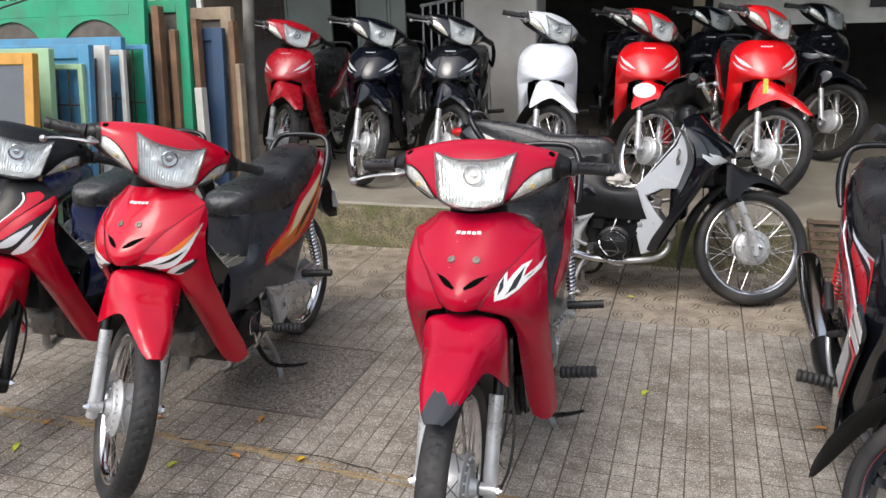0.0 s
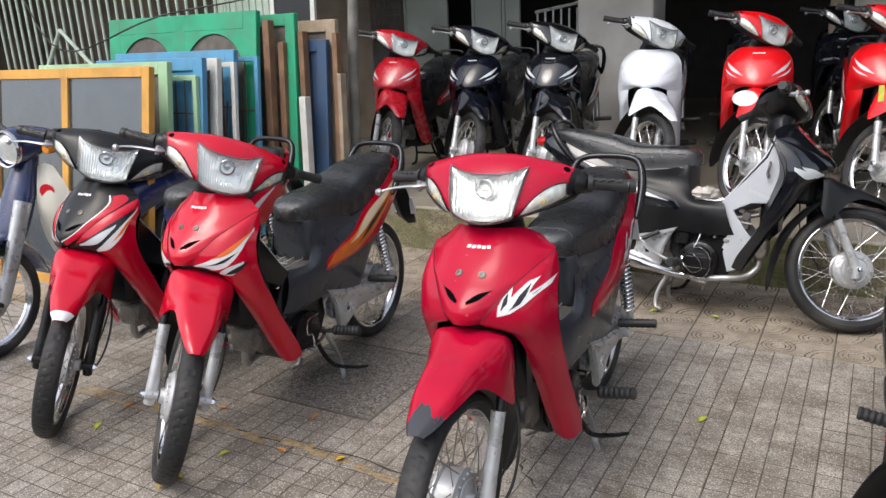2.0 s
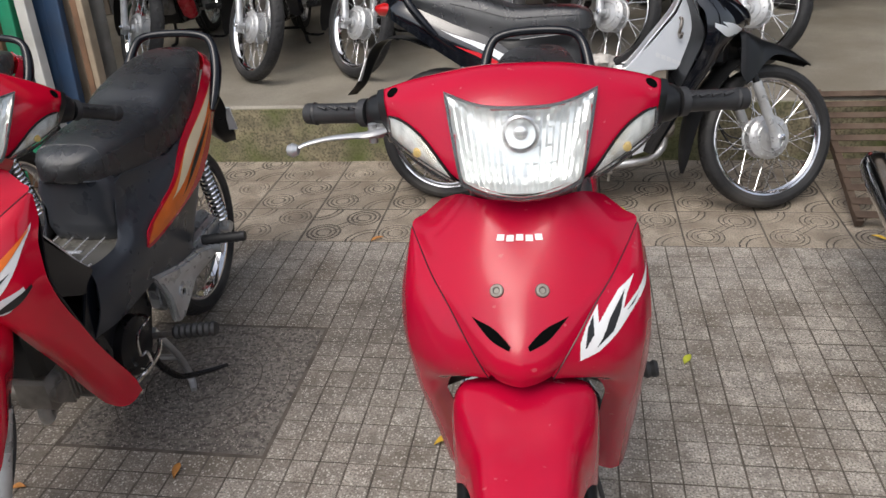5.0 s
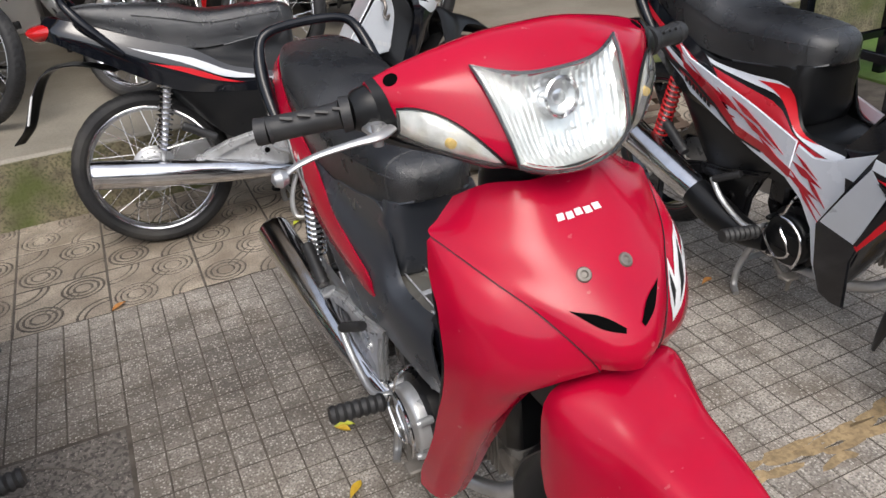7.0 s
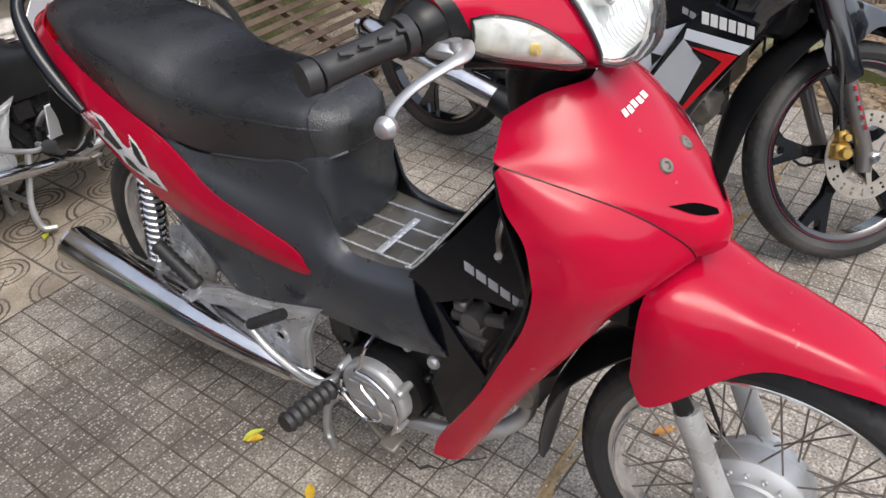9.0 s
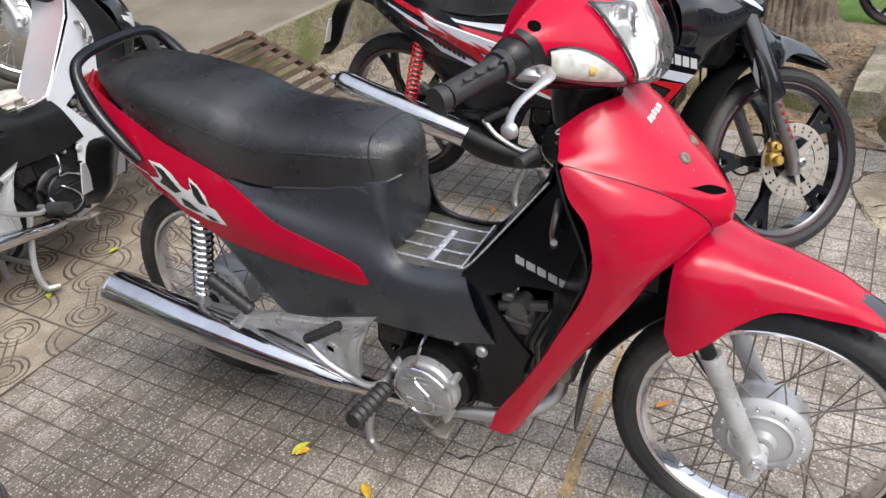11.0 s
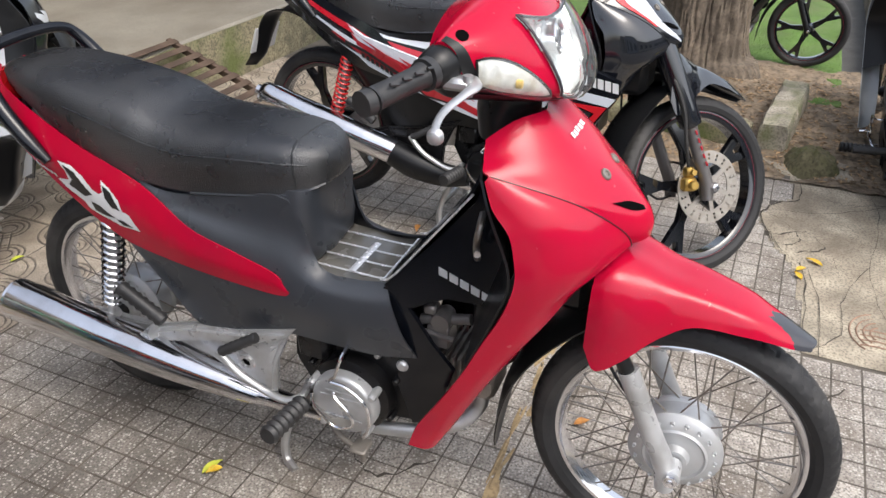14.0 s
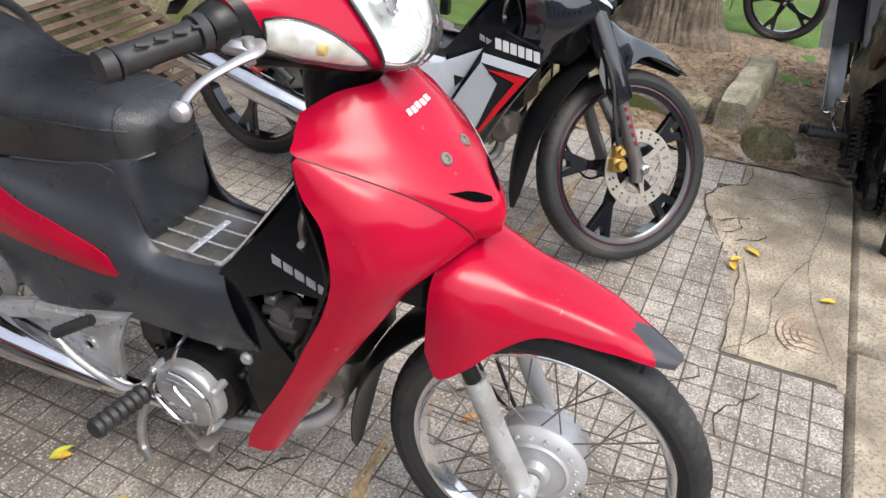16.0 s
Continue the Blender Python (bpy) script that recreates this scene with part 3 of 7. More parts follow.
SIDE = [
    [(.092, .562, .556), (.100, .554, .540), (.112, .542, .512), (.114, .522, .455), (.100, .500, .400)],
    [(.094, .628, .548), (.108, .622, .540), (.124, .614, .516), (.126, .600, .455), (.112, .585, .392)],
    [(.095, .700, .562), (.108, .698, .552), (.130, .696, .530), (.134, .690, .470), (.118, .680, .395)],
    [(.099, .752, .692), (.102, .757, .628), (.132, .770, .556), (.139, .780, .490), (.124, .785, .398)],
    [(.108, .880, .682), (.112, .884, .634), (.138, .890, .588), (.144, .900, .500), (.126, .900, .372)],
    [(.116, 1.020, .668), (.127, 1.022, .652), (.140, 1.026, .622), (.144, 1.028, .520), (.124, .990, .356)],
    [(.120, 1.130, .705), (.130, 1.128, .682), (.138, 1.124, .640), (.139, 1.112, .540), (.118, 1.070, .428)],
    [(.118, 1.215, .738), (.126, 1.210, .715), (.132, 1.200, .672), (.128, 1.190, .600), (.112, 1.150, .520)],
]
SEAT_ST = [(.688, .745, .722, .020), (.698, .768, .712, .050), (.722, .784, .705, .076), (.770, .794, .694, .094), (.860, .798, .684, .107), (.960, .798, .674, .116),
           (1.030, .808, .676, .121), (1.100, .833, .688, .126), (1.230, .853, .740, .122), (1.340, .864, .790, .104), (1.420, .862, .822, .076), (1.458, .850, .836, .040)]


def seat_geo():
    rings = []
    for y, zt, zb, w in SEAT_ST:
        h = zt - zb
        rings.append([(0, y, zt), (.5 * w, y, zt - .02 * h), (.85 * w, y, zt - .12 * h), (1.0 * w, y, zt - .42 * h), (.985 * w, y, zb + .15 * h),
                      (.9 * w, y, zb), (0, y, zb - .004), (-.9 * w, y, zb), (-.985 * w, y, zb + .15 * h), (-1.0 * w, y, zt - .42 * h),
                      (-.85 * w, y, zt - .12 * h), (-.5 * w, y, zt - .02 * h)])
    return loft(rings, 4, 3)


def seat_seam_geo():
    y, zt, zb, w = .742, .789, .700, .085
    h = zt - zb
    pts = [(s * a * w, y + d, zt - b * h) for s, seq in ((1, ((1.0, .85, -.004), (1.01, .42, 0), (.87, .12, .004), (.5, .0, .008))), (-1, ((.5, .0, .008), (.87, .12, .004), (1.01, .42, 0), (1.0, .85, -.004)))) for a, b, d in seq]
    return tube(pts, .0022, 4, 5)


def cowl_grid():
    return smooth_grid(mirrored(COWL), 6, 5)


def cowl_patch(x_of, v_top, v_bot, nx=17, nv=10, lift=.004, bulge=0.0):
    """A patch that follows the cowl: its half width by height, its top and bottom lines in rows of the cowl."""
    C = smooth_grid(COWL, 10, 10)
    N = grid_normals(C)
    rows = []
    for j in range(nv):
        s = j / (nv - 1)
        row = []
        for i in range(nx):
            q = 2 * i / (nx - 1) - 1
            w = x_of(s)
            x = w * q
            r = v_top(abs(q)) + s * (v_bot(abs(q)) - v_top(abs(q)))
            u = min(max(r / (len(COWL) - 1), 0), 1) * (C.shape[0] - 1)
            i0 = min(int(u), C.shape[0] - 2)
            fu = u - i0
            line = C[i0] * (1 - fu) + C[i0 + 1] * fu
            ln = N[i0] * (1 - fu) + N[i0 + 1] * fu
            ax = abs(x)
            k = int(np.clip(np.searchsorted(line[:, 0], ax) - 1, 0, len(line) - 2))
            t = (ax - line[k, 0]) / (line[k + 1, 0] - line[k, 0] + 1e-9)
            p = line[k] * (1 - t) + line[k + 1] * t
            n = ln[k] * (1 - t) + ln[k + 1] * t
            n = n if n[1] < 0 else -n
            p = p + n * (lift + bulge * max(0, 1 - q * q) * 4 * s * (1 - s))
            row.append((math.copysign(p[0], x) if x else 0.0, p[1], p[2]))
        rows.append(row)
    return np.array(rows)


def cowl_open():
    """The cowl with the headlight's opening cut out."""
    C = smooth_grid(mirrored(COWL), 14, 11)
    v, f = sheet(C, .004)
    U, V = C.shape[:2]
    keep = []
    for face in f:
        c = np.mean([(k % (U * V) // V, v[k % (U * V)][0]) for k in face], axis=0)
        r, x = c[0] / (U - 1) * (len(COWL) - 1), abs(c[1])
        inside = False
        for s in np.linspace(.03, .97, 24):
            w = head_w(s) - .0005
            if x < w:
                q = x / head_w(s)
                if abs(r - (head_top(q) + s * (head_bot(q) - head_top(q)))) < .09:
                    inside = True
                    break
        if not inside:
            keep.append(face)
    return v, keep


def head_w(s):
    return .107 - .027 * s


def head_top(q):
    return 3.22 - .50 * q ** 3


def head_bot(q):
    return 5.94 - .62 * q ** 2


def head_bowl():
    """The reflector: a deep bowl behind the lens, pressed into upright facets round a smooth middle."""
    G = cowl_patch(head_w, head_top, head_bot, 65, 37, .001, 0)
    n, m = G.shape[:2]
    rng = random.Random(31)
    tilt = {(a, c): (rng.uniform(-1, 1), rng.uniform(-1, 1)) for a in range(12) for c in range(24)}
    for i in range(n):
        for j in range(m):
            a, c = 2 * i / (n - 1) - 1, 2 * j / (m - 1) - 1
            d = max(0.0, 1 - abs(c) ** 2.2) * max(0.0, 1 - abs(a) ** 2.6)
            facet = 0.0
            if d > .06 and (c * 1.5) ** 2 + (a + .1) ** 2 > .20:
                u, v = tilt[i // 6, j // 3]
                facet = .0010 * (.6 + .4 * v) * (j % 3 - 1) + .00025 * u * (i % 6 - 2.5)
            G[i, j, 1] += .048 * d ** .8 + facet
            G[i, j, 2] += .01 * d
    return sheet(G)


def headlight_grid(lift, bulge):
    return cowl_patch(head_w, head_top, head_bot, lift=lift, bulge=bulge)


def signal_grid(lift):
    """The almond-shaped front indicator of the left side."""
    C = smooth_grid(COWL, 10, 10)
    N = grid_normals(C)
    rows = []
    for i in range(14):
        s = i / 13
        x = .194 - .100 * s
        c = 4.42 + .98 * s ** 1.1
        h = .90 * max(0.0, math.sin(math.pi * (.16 + .84 * s) ** .80)) ** .62 * (1 - .22 * s) + .02
        row = []
        for j in range(7):
            r = c + h * (j / 3 - 1)
            u = min(max(r / (len(COWL) - 1), 0), 1) * (C.shape[0] - 1)
            i0 = min(int(u), C.shape[0] - 2)
            fu = u - i0
            line = C[i0] * (1 - fu) + C[i0 + 1] * fu
            ln = N[i0] * (1 - fu) + N[i0 + 1] * fu
            k = int(np.clip(np.searchsorted(line[:, 0], x) - 1, 0, len(line) - 2))
            t = (x - line[k, 0]) / (line[k + 1, 0] - line[k, 0] + 1e-9)
            n = ln[k]
            n = n if n[1] < 0 else -n
            row.append(line[k] * (1 - t) + line[k + 1] * t + n * (lift + (.008 if lift > .005 else .001) * (1 - (j / 3 - 1) ** 2) * min(1, 6 * s * (1 - s) + .1)))
        rows.append(row)
    return np.array(rows)


def spring_geo(a, b, r=.022, wire=.0038, turns=13):
    a, b = np.array(a, float), np.array(b, float)
    d = (b - a) / np.linalg.norm(b - a)
    s = np.cross(d, (1.0, 0, 0))
    s /= np.linalg.norm(s)
    u = np.cross(d, s)
    n = turns * 10
    return tube([a + (b - a) * k / n + r * (math.cos(2 * math.pi * k / 10) * s + math.sin(2 * math.pi * k / 10) * u) for k in range(n + 1)], wire, 1, 5)


def pegs_geo(x0, x1, y, z, dy=.04, dz=.015, r=.017):
    """A ribbed foot rubber."""
    pts, rr = [], []
    for k in range(15):
        t = k / 14
        pts.append((x0 + (x1 - x0) * t, y + dy * t, z + dz * t))
        rr.append(r * (1.0 if k % 2 else .82))
    return tube(pts, rr, 1, 10)


def bike(name, label, m, paint=RED, nose=None, shield=None, fender=None, cowl=None, tail=None, side=GREY_PLASTIC, tunnel=GLOSS_BLACK, steer=0.0,
         spoke=STEEL, rim=CHROME, fork=ALLOY_DULL, cast=None, disc=False, shock=CHROME, style="old", decals="tribal", tail_on=True,
         rack=True, category="motorbike", group="", muffler="long", grab=GLOSS_BLACK, headlamp="wide", lever=True, stand="side", full=True, hubm=None, plate=WHITE_DECAL, tip=None):
    """An underbone motorbike in all its parts."""
    nose, shield, fender, cowl, tail = (q or paint for q in (nose, shield, fender, cowl, tail))
    b = new(name)
    b.matrix_world = m
    tagged(b, label, category, group)
    S = steering(steer)
    # wheels
    wheel("front_wheel", b, S @ Matrix.Translation((0, .012, R_TYRE)), spoke, rim, False, cast, hubm)
    wheel("rear_wheel", b, Matrix.Translation((0, WHEELBASE + (.05 if cast else 0), R_TYRE)), spoke, rim, True, cast, hubm)
    # front fork and guards
    for s in (-1, 1):
        fl = part("fork_leg", lambda: join(tube([(.088, .020, .240), (.088, .026, .29), (.089, .062, .37), (.0905, .113, .489)], [.0175, .0195, .0185, .019], 3, 14),
                                           bar((.066, .012, .279), (.106, .012, .279), .017, 12)), fork, b, key="fork", m=S @ Matrix.Diagonal((s, 1, 1, 1)))
        part("axle_nut", lambda: lathe([(.105, .010), (.106, .013), (.115, .013), (.116, .007), (.121, .006)], 6, (0, .012, .279)), CHROME, fl, key="axle_nut")
        part("fork_tube", lambda: bar((.094, .110, .48), (.0915, .178, .614), .0135, 10), BLACK_PLASTIC, b, key="fork_tube", m=S @ Matrix.Diagonal((s, 1, 1, 1)))
    FG = smooth_grid(mirrored(FENDER), 5, 4)
    fen = part("front_fender", lambda: sheet(FG, .004, inward=-1), fender, b, key="fender", m=S)
    if tip:
        part("fender_tip", lambda: sheet(FG[:6] + grid_normals(FG)[:6] * .0016 * (1 if grid_normals(FG)[2, 12, 2] > 0 else -1)), tip, fen, "pale worn fender tip", key="tip")
    # added black block, keeps light from showing between fender and nose
    part("fork_shroud", lambda: block(-.07, .07, .188, .300, .56, .785, .02), BLACK_PLASTIC, b, key="shroud")
    part("inner_mudguard", lambda: sheet(smooth_grid([[(x, y - 3.5 * x * x, z + .6 * x * x) for x in (-w, -.5 * w, 0, .5 * w, w)]
                                                      for y, z, w in ((.17, .575, .085), (.238, .52, .085), (.302, .44, .080), (.338, .36, .070), (.354, .28, .056), (.360, .20, .036), (.361, .152, .010))], 4, 3), .003), BLACK_PLASTIC, b, key="flap", m=S)
    # body front
    broad = style == "broad"
    NG = smooth_grid(mirrored(NOSE_ROW if broad else NOSE), 5, 4)
    nz = part("nose_cover", lambda: sheet(NG, .004), nose, b, key="nose" + style)
    SG = smooth_grid(SHIELD_ROW if broad else SHIELD, 5, 5)
    sh = {}
    for s in (-1, 1):
        sh[s] = part("leg_shield", lambda: sheet(SG, .004) if s > 0 else flip(sheet(SG, .004)), shield, b, key="shield%s%d" % (style, s))
    for s in () if broad else (-1, 1):
        part("seam", lambda: tube([(s * x, y - .0015, z) for x, y, z in [r[0] for r in SHIELD[:6]]], .0009, 4, 5), BLACK_DECAL, sh[s], key="seam%d" % s)
    for k in range(5):
        part("brand_mark", lambda: sheet(np.array([strip_rows(NG, u + .003 * (k % 2), (.412 + .037 * k, .440 + .037 * k)) for u in (.182, .190, .198, .206)])), WHITE_DECAL if nose is not WHITE_PAINT else SILVER_DECAL, nz, key="brand%s%d" % (style, k))
    for vv in () if broad else (.402, .598):
        p_, n_ = on_grid(NG, .40, vv)
        part("screw", lambda: lathe([(-.004, .0105), (.001, .0105), (.003, .009), (.0032, .0055), (.0005, .004), (.0, 0)], 14, axis="z"), OILY, nz, key="screw",
             m=Matrix.Translation(p_) @ Vector(n_).to_track_quat("Z", "Y").to_matrix().to_4x4())
    for s in () if broad else (-1, 1):
        part("air_vent", lambda: join(strip_on(NG, [(.675, .555), (.61, .65), (.555, .745)] if s > 0 else [(.675, .445), (.61, .35), (.555, .255)], [.014, .034, .002], .0016),
                                      strip_on(NG, [(.668, .565), (.605, .65), (.56, .735)] if s > 0 else [(.668, .435), (.605, .35), (.56, .265)], [.006, .016, .002], .0022)), OPENING_SHADE, nz, "slanted air vent, its inner shade laid on as black", key="vent%d" % s)
    # steering head, dark gap under the cowl
    part("steering_cover", lambda: loft([[(a * math.cos(t), c + e * math.sin(t), z) for t in np.arange(10) * .2 * math.pi]
                                         for a, e, c, z in ((.085, .05, .36, .86), (.080, .05, .365, .90), (.078, .055, .355, .93), (.085, .05, .385, .965), (.11, .05, .405, .995))], 3, 2),
         BLACK_PLASTIC, b, key="steer_cover", m=S)
    # added block: darkens the gap between fender and leg shields
    part("inner_cover", lambda: block(-.080, .080, .318, .40, .40, .64, .02), BLACK_PLASTIC, b, "black block added to darken the gap behind the fender", key="incover")
    # tunnel and inner leg cover
    tp = [(.352, .850), (.385, .760), (.470, .655), (.575, .540), (.552, .485), (.524, .415), (.550, .330), (.518, .222), (.470, .240), (.424, .392), (.466, .442), (.512, .512), (.440, .552), (.372, .556), (.322, .620), (.300, .700), (.315, .800)]
    tn = part("tunnel_cover", lambda: join(prism(tp, -.098, -.088, .003), prism(tp, .088, .098, .003),
                                           sheet(smooth_grid([[(x, y + .012 * (x / .09) ** 2, z - .010 * (x / .09) ** 2) for x in (-.092, -.05, 0, .05, .092)] for y, z in
                                                              ((.345, .870), (.362, .820), (.390, .765), (.470, .660), (.550, .552), (.610, .528), (.680, .528))], 4, 3), .006)), tunnel, b, key="tunnel")
    part("inner_shield", lambda: sheet(smooth_grid(mirrored([[(0, .385, .840), (.08, .378, .840), (.160, .352, .835)], [(0, .365, .80), (.10, .345, .79), (.182, .330, .79)],
                                                            [(0, .355, .72), (.10, .325, .70), (.193, .292, .69)], [(0, .385, .62), (.11, .345, .60), (.192, .318, .60)],
                                                            [(0, .40, .55), (.10, .38, .52), (.19, .365, .49)]]), 4, 4), .004), BLACK_PLASTIC, b, key="inner_shield")
    if full:
        part("hook", lambda: tube([(-.098, .372, .742), (-.118, .368, .738), (-.128, .37, .715), (-.12, .375, .69), (-.128, .37, .675), (-.142, .365, .69)], .0060, 4, 8), STEEL, tn, key="hook")
        for k in range(5):
            part("name_mark", lambda: prism([(.452, .620), (.436, .6138), (.436, .5985), (.452, .604)], -.0996, -.098, 0), SILVER_DECAL, tn, key="name_mark", m=Matrix.Translation((0, -.0202 * k, -.0079 * k)))
        part("carburettor", lambda: join(lathe([(-.03, .018), (.0, .022), (.012, .016)], 14, (-.062, .455, .49)), block(-.085, -.04, .44, .485, .425, .475), bar((-.07, .40, .50), (-.07, .50, .475), .011, 10),
                                         block(-.088, -.06, .465, .49, .50, .52), bar((-.085, .43, .455), (-.085, .49, .46), .005)), FORK_BRONZE, b, "small dirty carburettor", key="carb")
    # engine
    ep = [(.470, .365), (.560, .405), (.700, .410), (.790, .385), (.800, .300), (.760, .225), (.640, .195), (.520, .205), (.470, .270)]
    en = part("engine_case", lambda: join(prism(ep, -.082, .082, .012), lathe([(-.118, .076), (-.110, .088), (-.08, .092)], 30, (0, .650, .266)), lathe([(.08, .082), (.104, .078), (.112, .066)], 30, (0, .640, .280)),
                                          block(-.11, -.06, .70, .77, .33, .40, .01)), IRON, b, key="engine")
    part("starter_motor", lambda: join(lathe([(-.104, .0), (-.104, .020), (-.098, .024), (-.06, .024)], 20, (0, .738, .372)), block(-.096, -.06, .600, .700, .385, .418, .008)), IRON, en, "black starter motor", key="starter")
    for y_, z_ in ((.742, .316), (.726, .232), (.566, .222), (.548, .326), (.585, .382), (.676, .392)):
        part("case_bolt", lambda: lathe([(-.104, 0), (-.104, .005), (-.100, .0075), (-.078, .0085)], 8), IRON if (y_, z_) != (.585, .382) else ALLOY, en, key="cbolt", m=Matrix.Translation((-.002, y_, z_)))
    part("frame_screw", lambda: lathe([(-.106, 0), (-.106, .009), (-.102, .0125), (-.096, .0125)], 16, (0, .532, .372)), ALLOY_DULL, en, "round bright screw head", key="fscrew")
    rc = part("round_cover", lambda: join(lathe([(-.146, .0), (-.146, .058), (-.1445, .061), (-.1445, .066), (-.142, .070), (-.134, .073), (-.112, .073)], 44, (0, .650, .264)),
                                          *[lathe([(-.147, 0), (-.147, .006), (-.140, .008)], 10, (0, .650 + .079 * math.cos(q), .264 + .079 * math.sin(q))) for q in (.5, 2.6, 4.1, 5.4)],
                                          *[bar((-.140, .650 + .079 * math.cos(q), .264 + .079 * math.sin(q)), (-.112, .650 + .079 * math.cos(q), .264 + .079 * math.sin(q)), .009, 10) for q in (.5, 2.6, 4.1, 5.4)]),
              BLACK_PLASTIC if cast or tunnel is SILVER_PAINT else ALLOY_DULL, en, "round cast clutch cover", key="round")
    for z0, l in ((.036, .034), (.022, .048), (-.030, .044)):
        part("cover_rib", lambda: bar((-.1462, .650 - l, .264 + z0), (-.1462, .650 + l, .264 + z0), .0022, 6), BLACK_PLASTIC if cast or tunnel is SILVER_PAINT else ALLOY_DULL, rc, key="rib%d" % int(z0 * 1000))
    part("guard_wire", lambda: tube([(-.112, .640, .405), (-.150, .640, .392), (-.158, .652, .352), (-.158, .664, .335), (-.158, .628, .330), (-.158, .590, .300), (-.158, .583, .250), (-.158, .600, .205)], .0036, 4, 6), CHROME, en, "bent chrome guard wire", key="guardw")
    part("guard_wire", lambda: tube([(-.150, .664, .300), (-.158, .655, .292), (-.158, .628, .262), (-.158, .622, .232), (-.158, .660, .212), (-.158, .690, .232), (-.158, .712, .262), (-.150, .716, .282)], .0036, 4, 6), CHROME, en, "bent chrome guard wire", key="guardw2")
    part("left_guard_wire", lambda: tube([(.116, .66, .36), (.150, .65, .36), (.152, .58, .355), (.152, .57, .30), (.152, .60, .29), (.152, .605, .235), (.116, .61, .23)], .004, 3, 6), CHROME, en, key="guardl")
    cy = part("cylinder", lambda: join(block(-.05, .05, .40, .52, .285, .375, .012), block(-.052, .052, .362, .415, .285, .378, .014), bar((-.058, .388, .33), (.058, .388, .33), .026, 14)), OILY, b, "dirty alloy engine cylinder", key="cyl")
    for k in range(6):
        part("cooling_fin", lambda: block(-.060, .060, -.003, .003, .276, .388, .001), OILY, cy, key="fin", m=Matrix.Translation((0, .415 + .014 * k, 0)))
    # exhaust on the right side
    part("exhaust_pipe", lambda: tube([(-.01, .395, .285), (-.02, .402, .240), (-.050, .445, .202), (-.085, .52, .190), (-.100, .64, .178)], .0155, 4, 12), ALLOY, b, key="exh")
    part("middle_pipe", lambda: tube([(-.100, .638, .178), (-.112, .76, .190), (-.13, .85, .212), (-.142, .92, .228)], [.0150, .019, .024, .028], 4, 14), CHROME, b, key="exh2")
    if muffler == "long":
        mf = part("muffler", lambda: tube([(-.136, .86, .214), (-.146, .95, .234), (-.155, 1.08, .258), (-.166, 1.26, .292), (-.178, 1.46, .330), (-.179, 1.475, .333)], [.024, .033, .042, .047, .049, .047], 4, 22), CHROME, b, "long chrome muffler", key="muf")
        part("muffler_end", lambda: tube([(-.179, 1.474, .3368), (-.1792, 1.4785, .3378)], .038, 1, 22), IRON, mf, key="mufend")
    else:
        mf = part("muffler", lambda: tube([(-.150, .86, .235), (-.170, .95, .275), (-.190, 1.14, .332), (-.205, 1.43, .413), (-.206, 1.48, .427)], [.030, .042, .047, .047, .040], 4, 22), CHROME, b, "short chrome muffler", key="mufs")
        part("heat_shield", lambda: sheet(smooth_grid([[(-.165 - .043 * math.cos(a) - .04 * t, .93 + .47 * t + .02 * math.sin(a), .272 + .125 * t + .05 * math.sin(a)) for a in (-.7, 0, .7)] for t in (0, .5, 1)], 5, 4), .003), CHROME, mf, key="heat")
        part("front_cover", lambda: tube([(-.132, .72, .225), (-.150, .80, .225), (-.165, .90, .250), (-.178, .98, .285)], [.030, .040, .050, .045], 4, 16), BLACK_PLASTIC, mf, "black plastic pipe cover", key="fcov")
        part("muffler_end", lambda: tube([(-.206, 1.475, .4255), (-.208, 1.505, .434)], .022, 1, 16), CHROME, mf, key="mufe2")
    # pegs, pedals, stand
    for s in (-1, 1):
        fp = part("foot_peg", lambda: bar((.08, .735, .240), (.20, .735, .258), .009), STEEL, b, key="peg", m=Matrix.Diagonal((s, 1, 1, 1)))
        part("rubber", lambda: pegs_geo(.160, .278, .735, .256, .005, .012, .0215), GRIP, fp, key="pegr", m=None)
    part("kick_starter", lambda: tube([(-.12, .745, .262), (-.155, .745, .262), (-.172, .78, .262), (-.178, .86, .300), (-.180, .905, .345), (-.178, .912, .352)], .0085, 4, 9), ALLOY, b, key="kick")
    part("kick_peg", lambda: pegs_geo(-.178, -.150, .908, .350, -.075, .04, .0125), GRIP, b, key="kickp")
    part("brake_pedal", lambda: join(tube([(-.10, .71, .205), (-.135, .68, .185), (-.150, .64, .170), (-.152, .60, .166)], .007, 4, 8), block(-.172, -.128, .592, .630, .166, .176, .004), bar((-.15, .605, .165), (-.151, .608, .132), .006, 8)), OILY, b, key="brakep")
    part("gear_pedal", lambda: tube([(.12, .72, .24), (.14, .66, .235), (.15, .56, .245), (.15, .50, .25), (.18, .49, .25)], .007, 4, 8), CHROME, b, key="gearp")
    if stand == "side":
        part("side_stand", lambda: tube([(.09, .70, .215), (.105, .735, .13), (.125, .775, .075), (.175, .835, .050), (.205, .862, .046), (.222, .862, .052)], [.010, .010, .009, .008, .007, .006], 4, 8), IRON, b, key="sstand")
    part("centre_stand", lambda: join(tube([(-.08, .765, .24), (-.10, .83, .10), (-.115, .835, .02), (-.135, .80, .006)], [.011, .010, .011, .009], 4, 8), tube([(.08, .765, .24), (.10, .83, .10), (.115, .835, .02), (.135, .80, .006)], [.011, .010, .011, .009], 4, 8),
                                     bar((-.10, .83, .10), (.10, .83, .10), .009)), ALLOY if style == "old" else IRON, b, key="cstand")
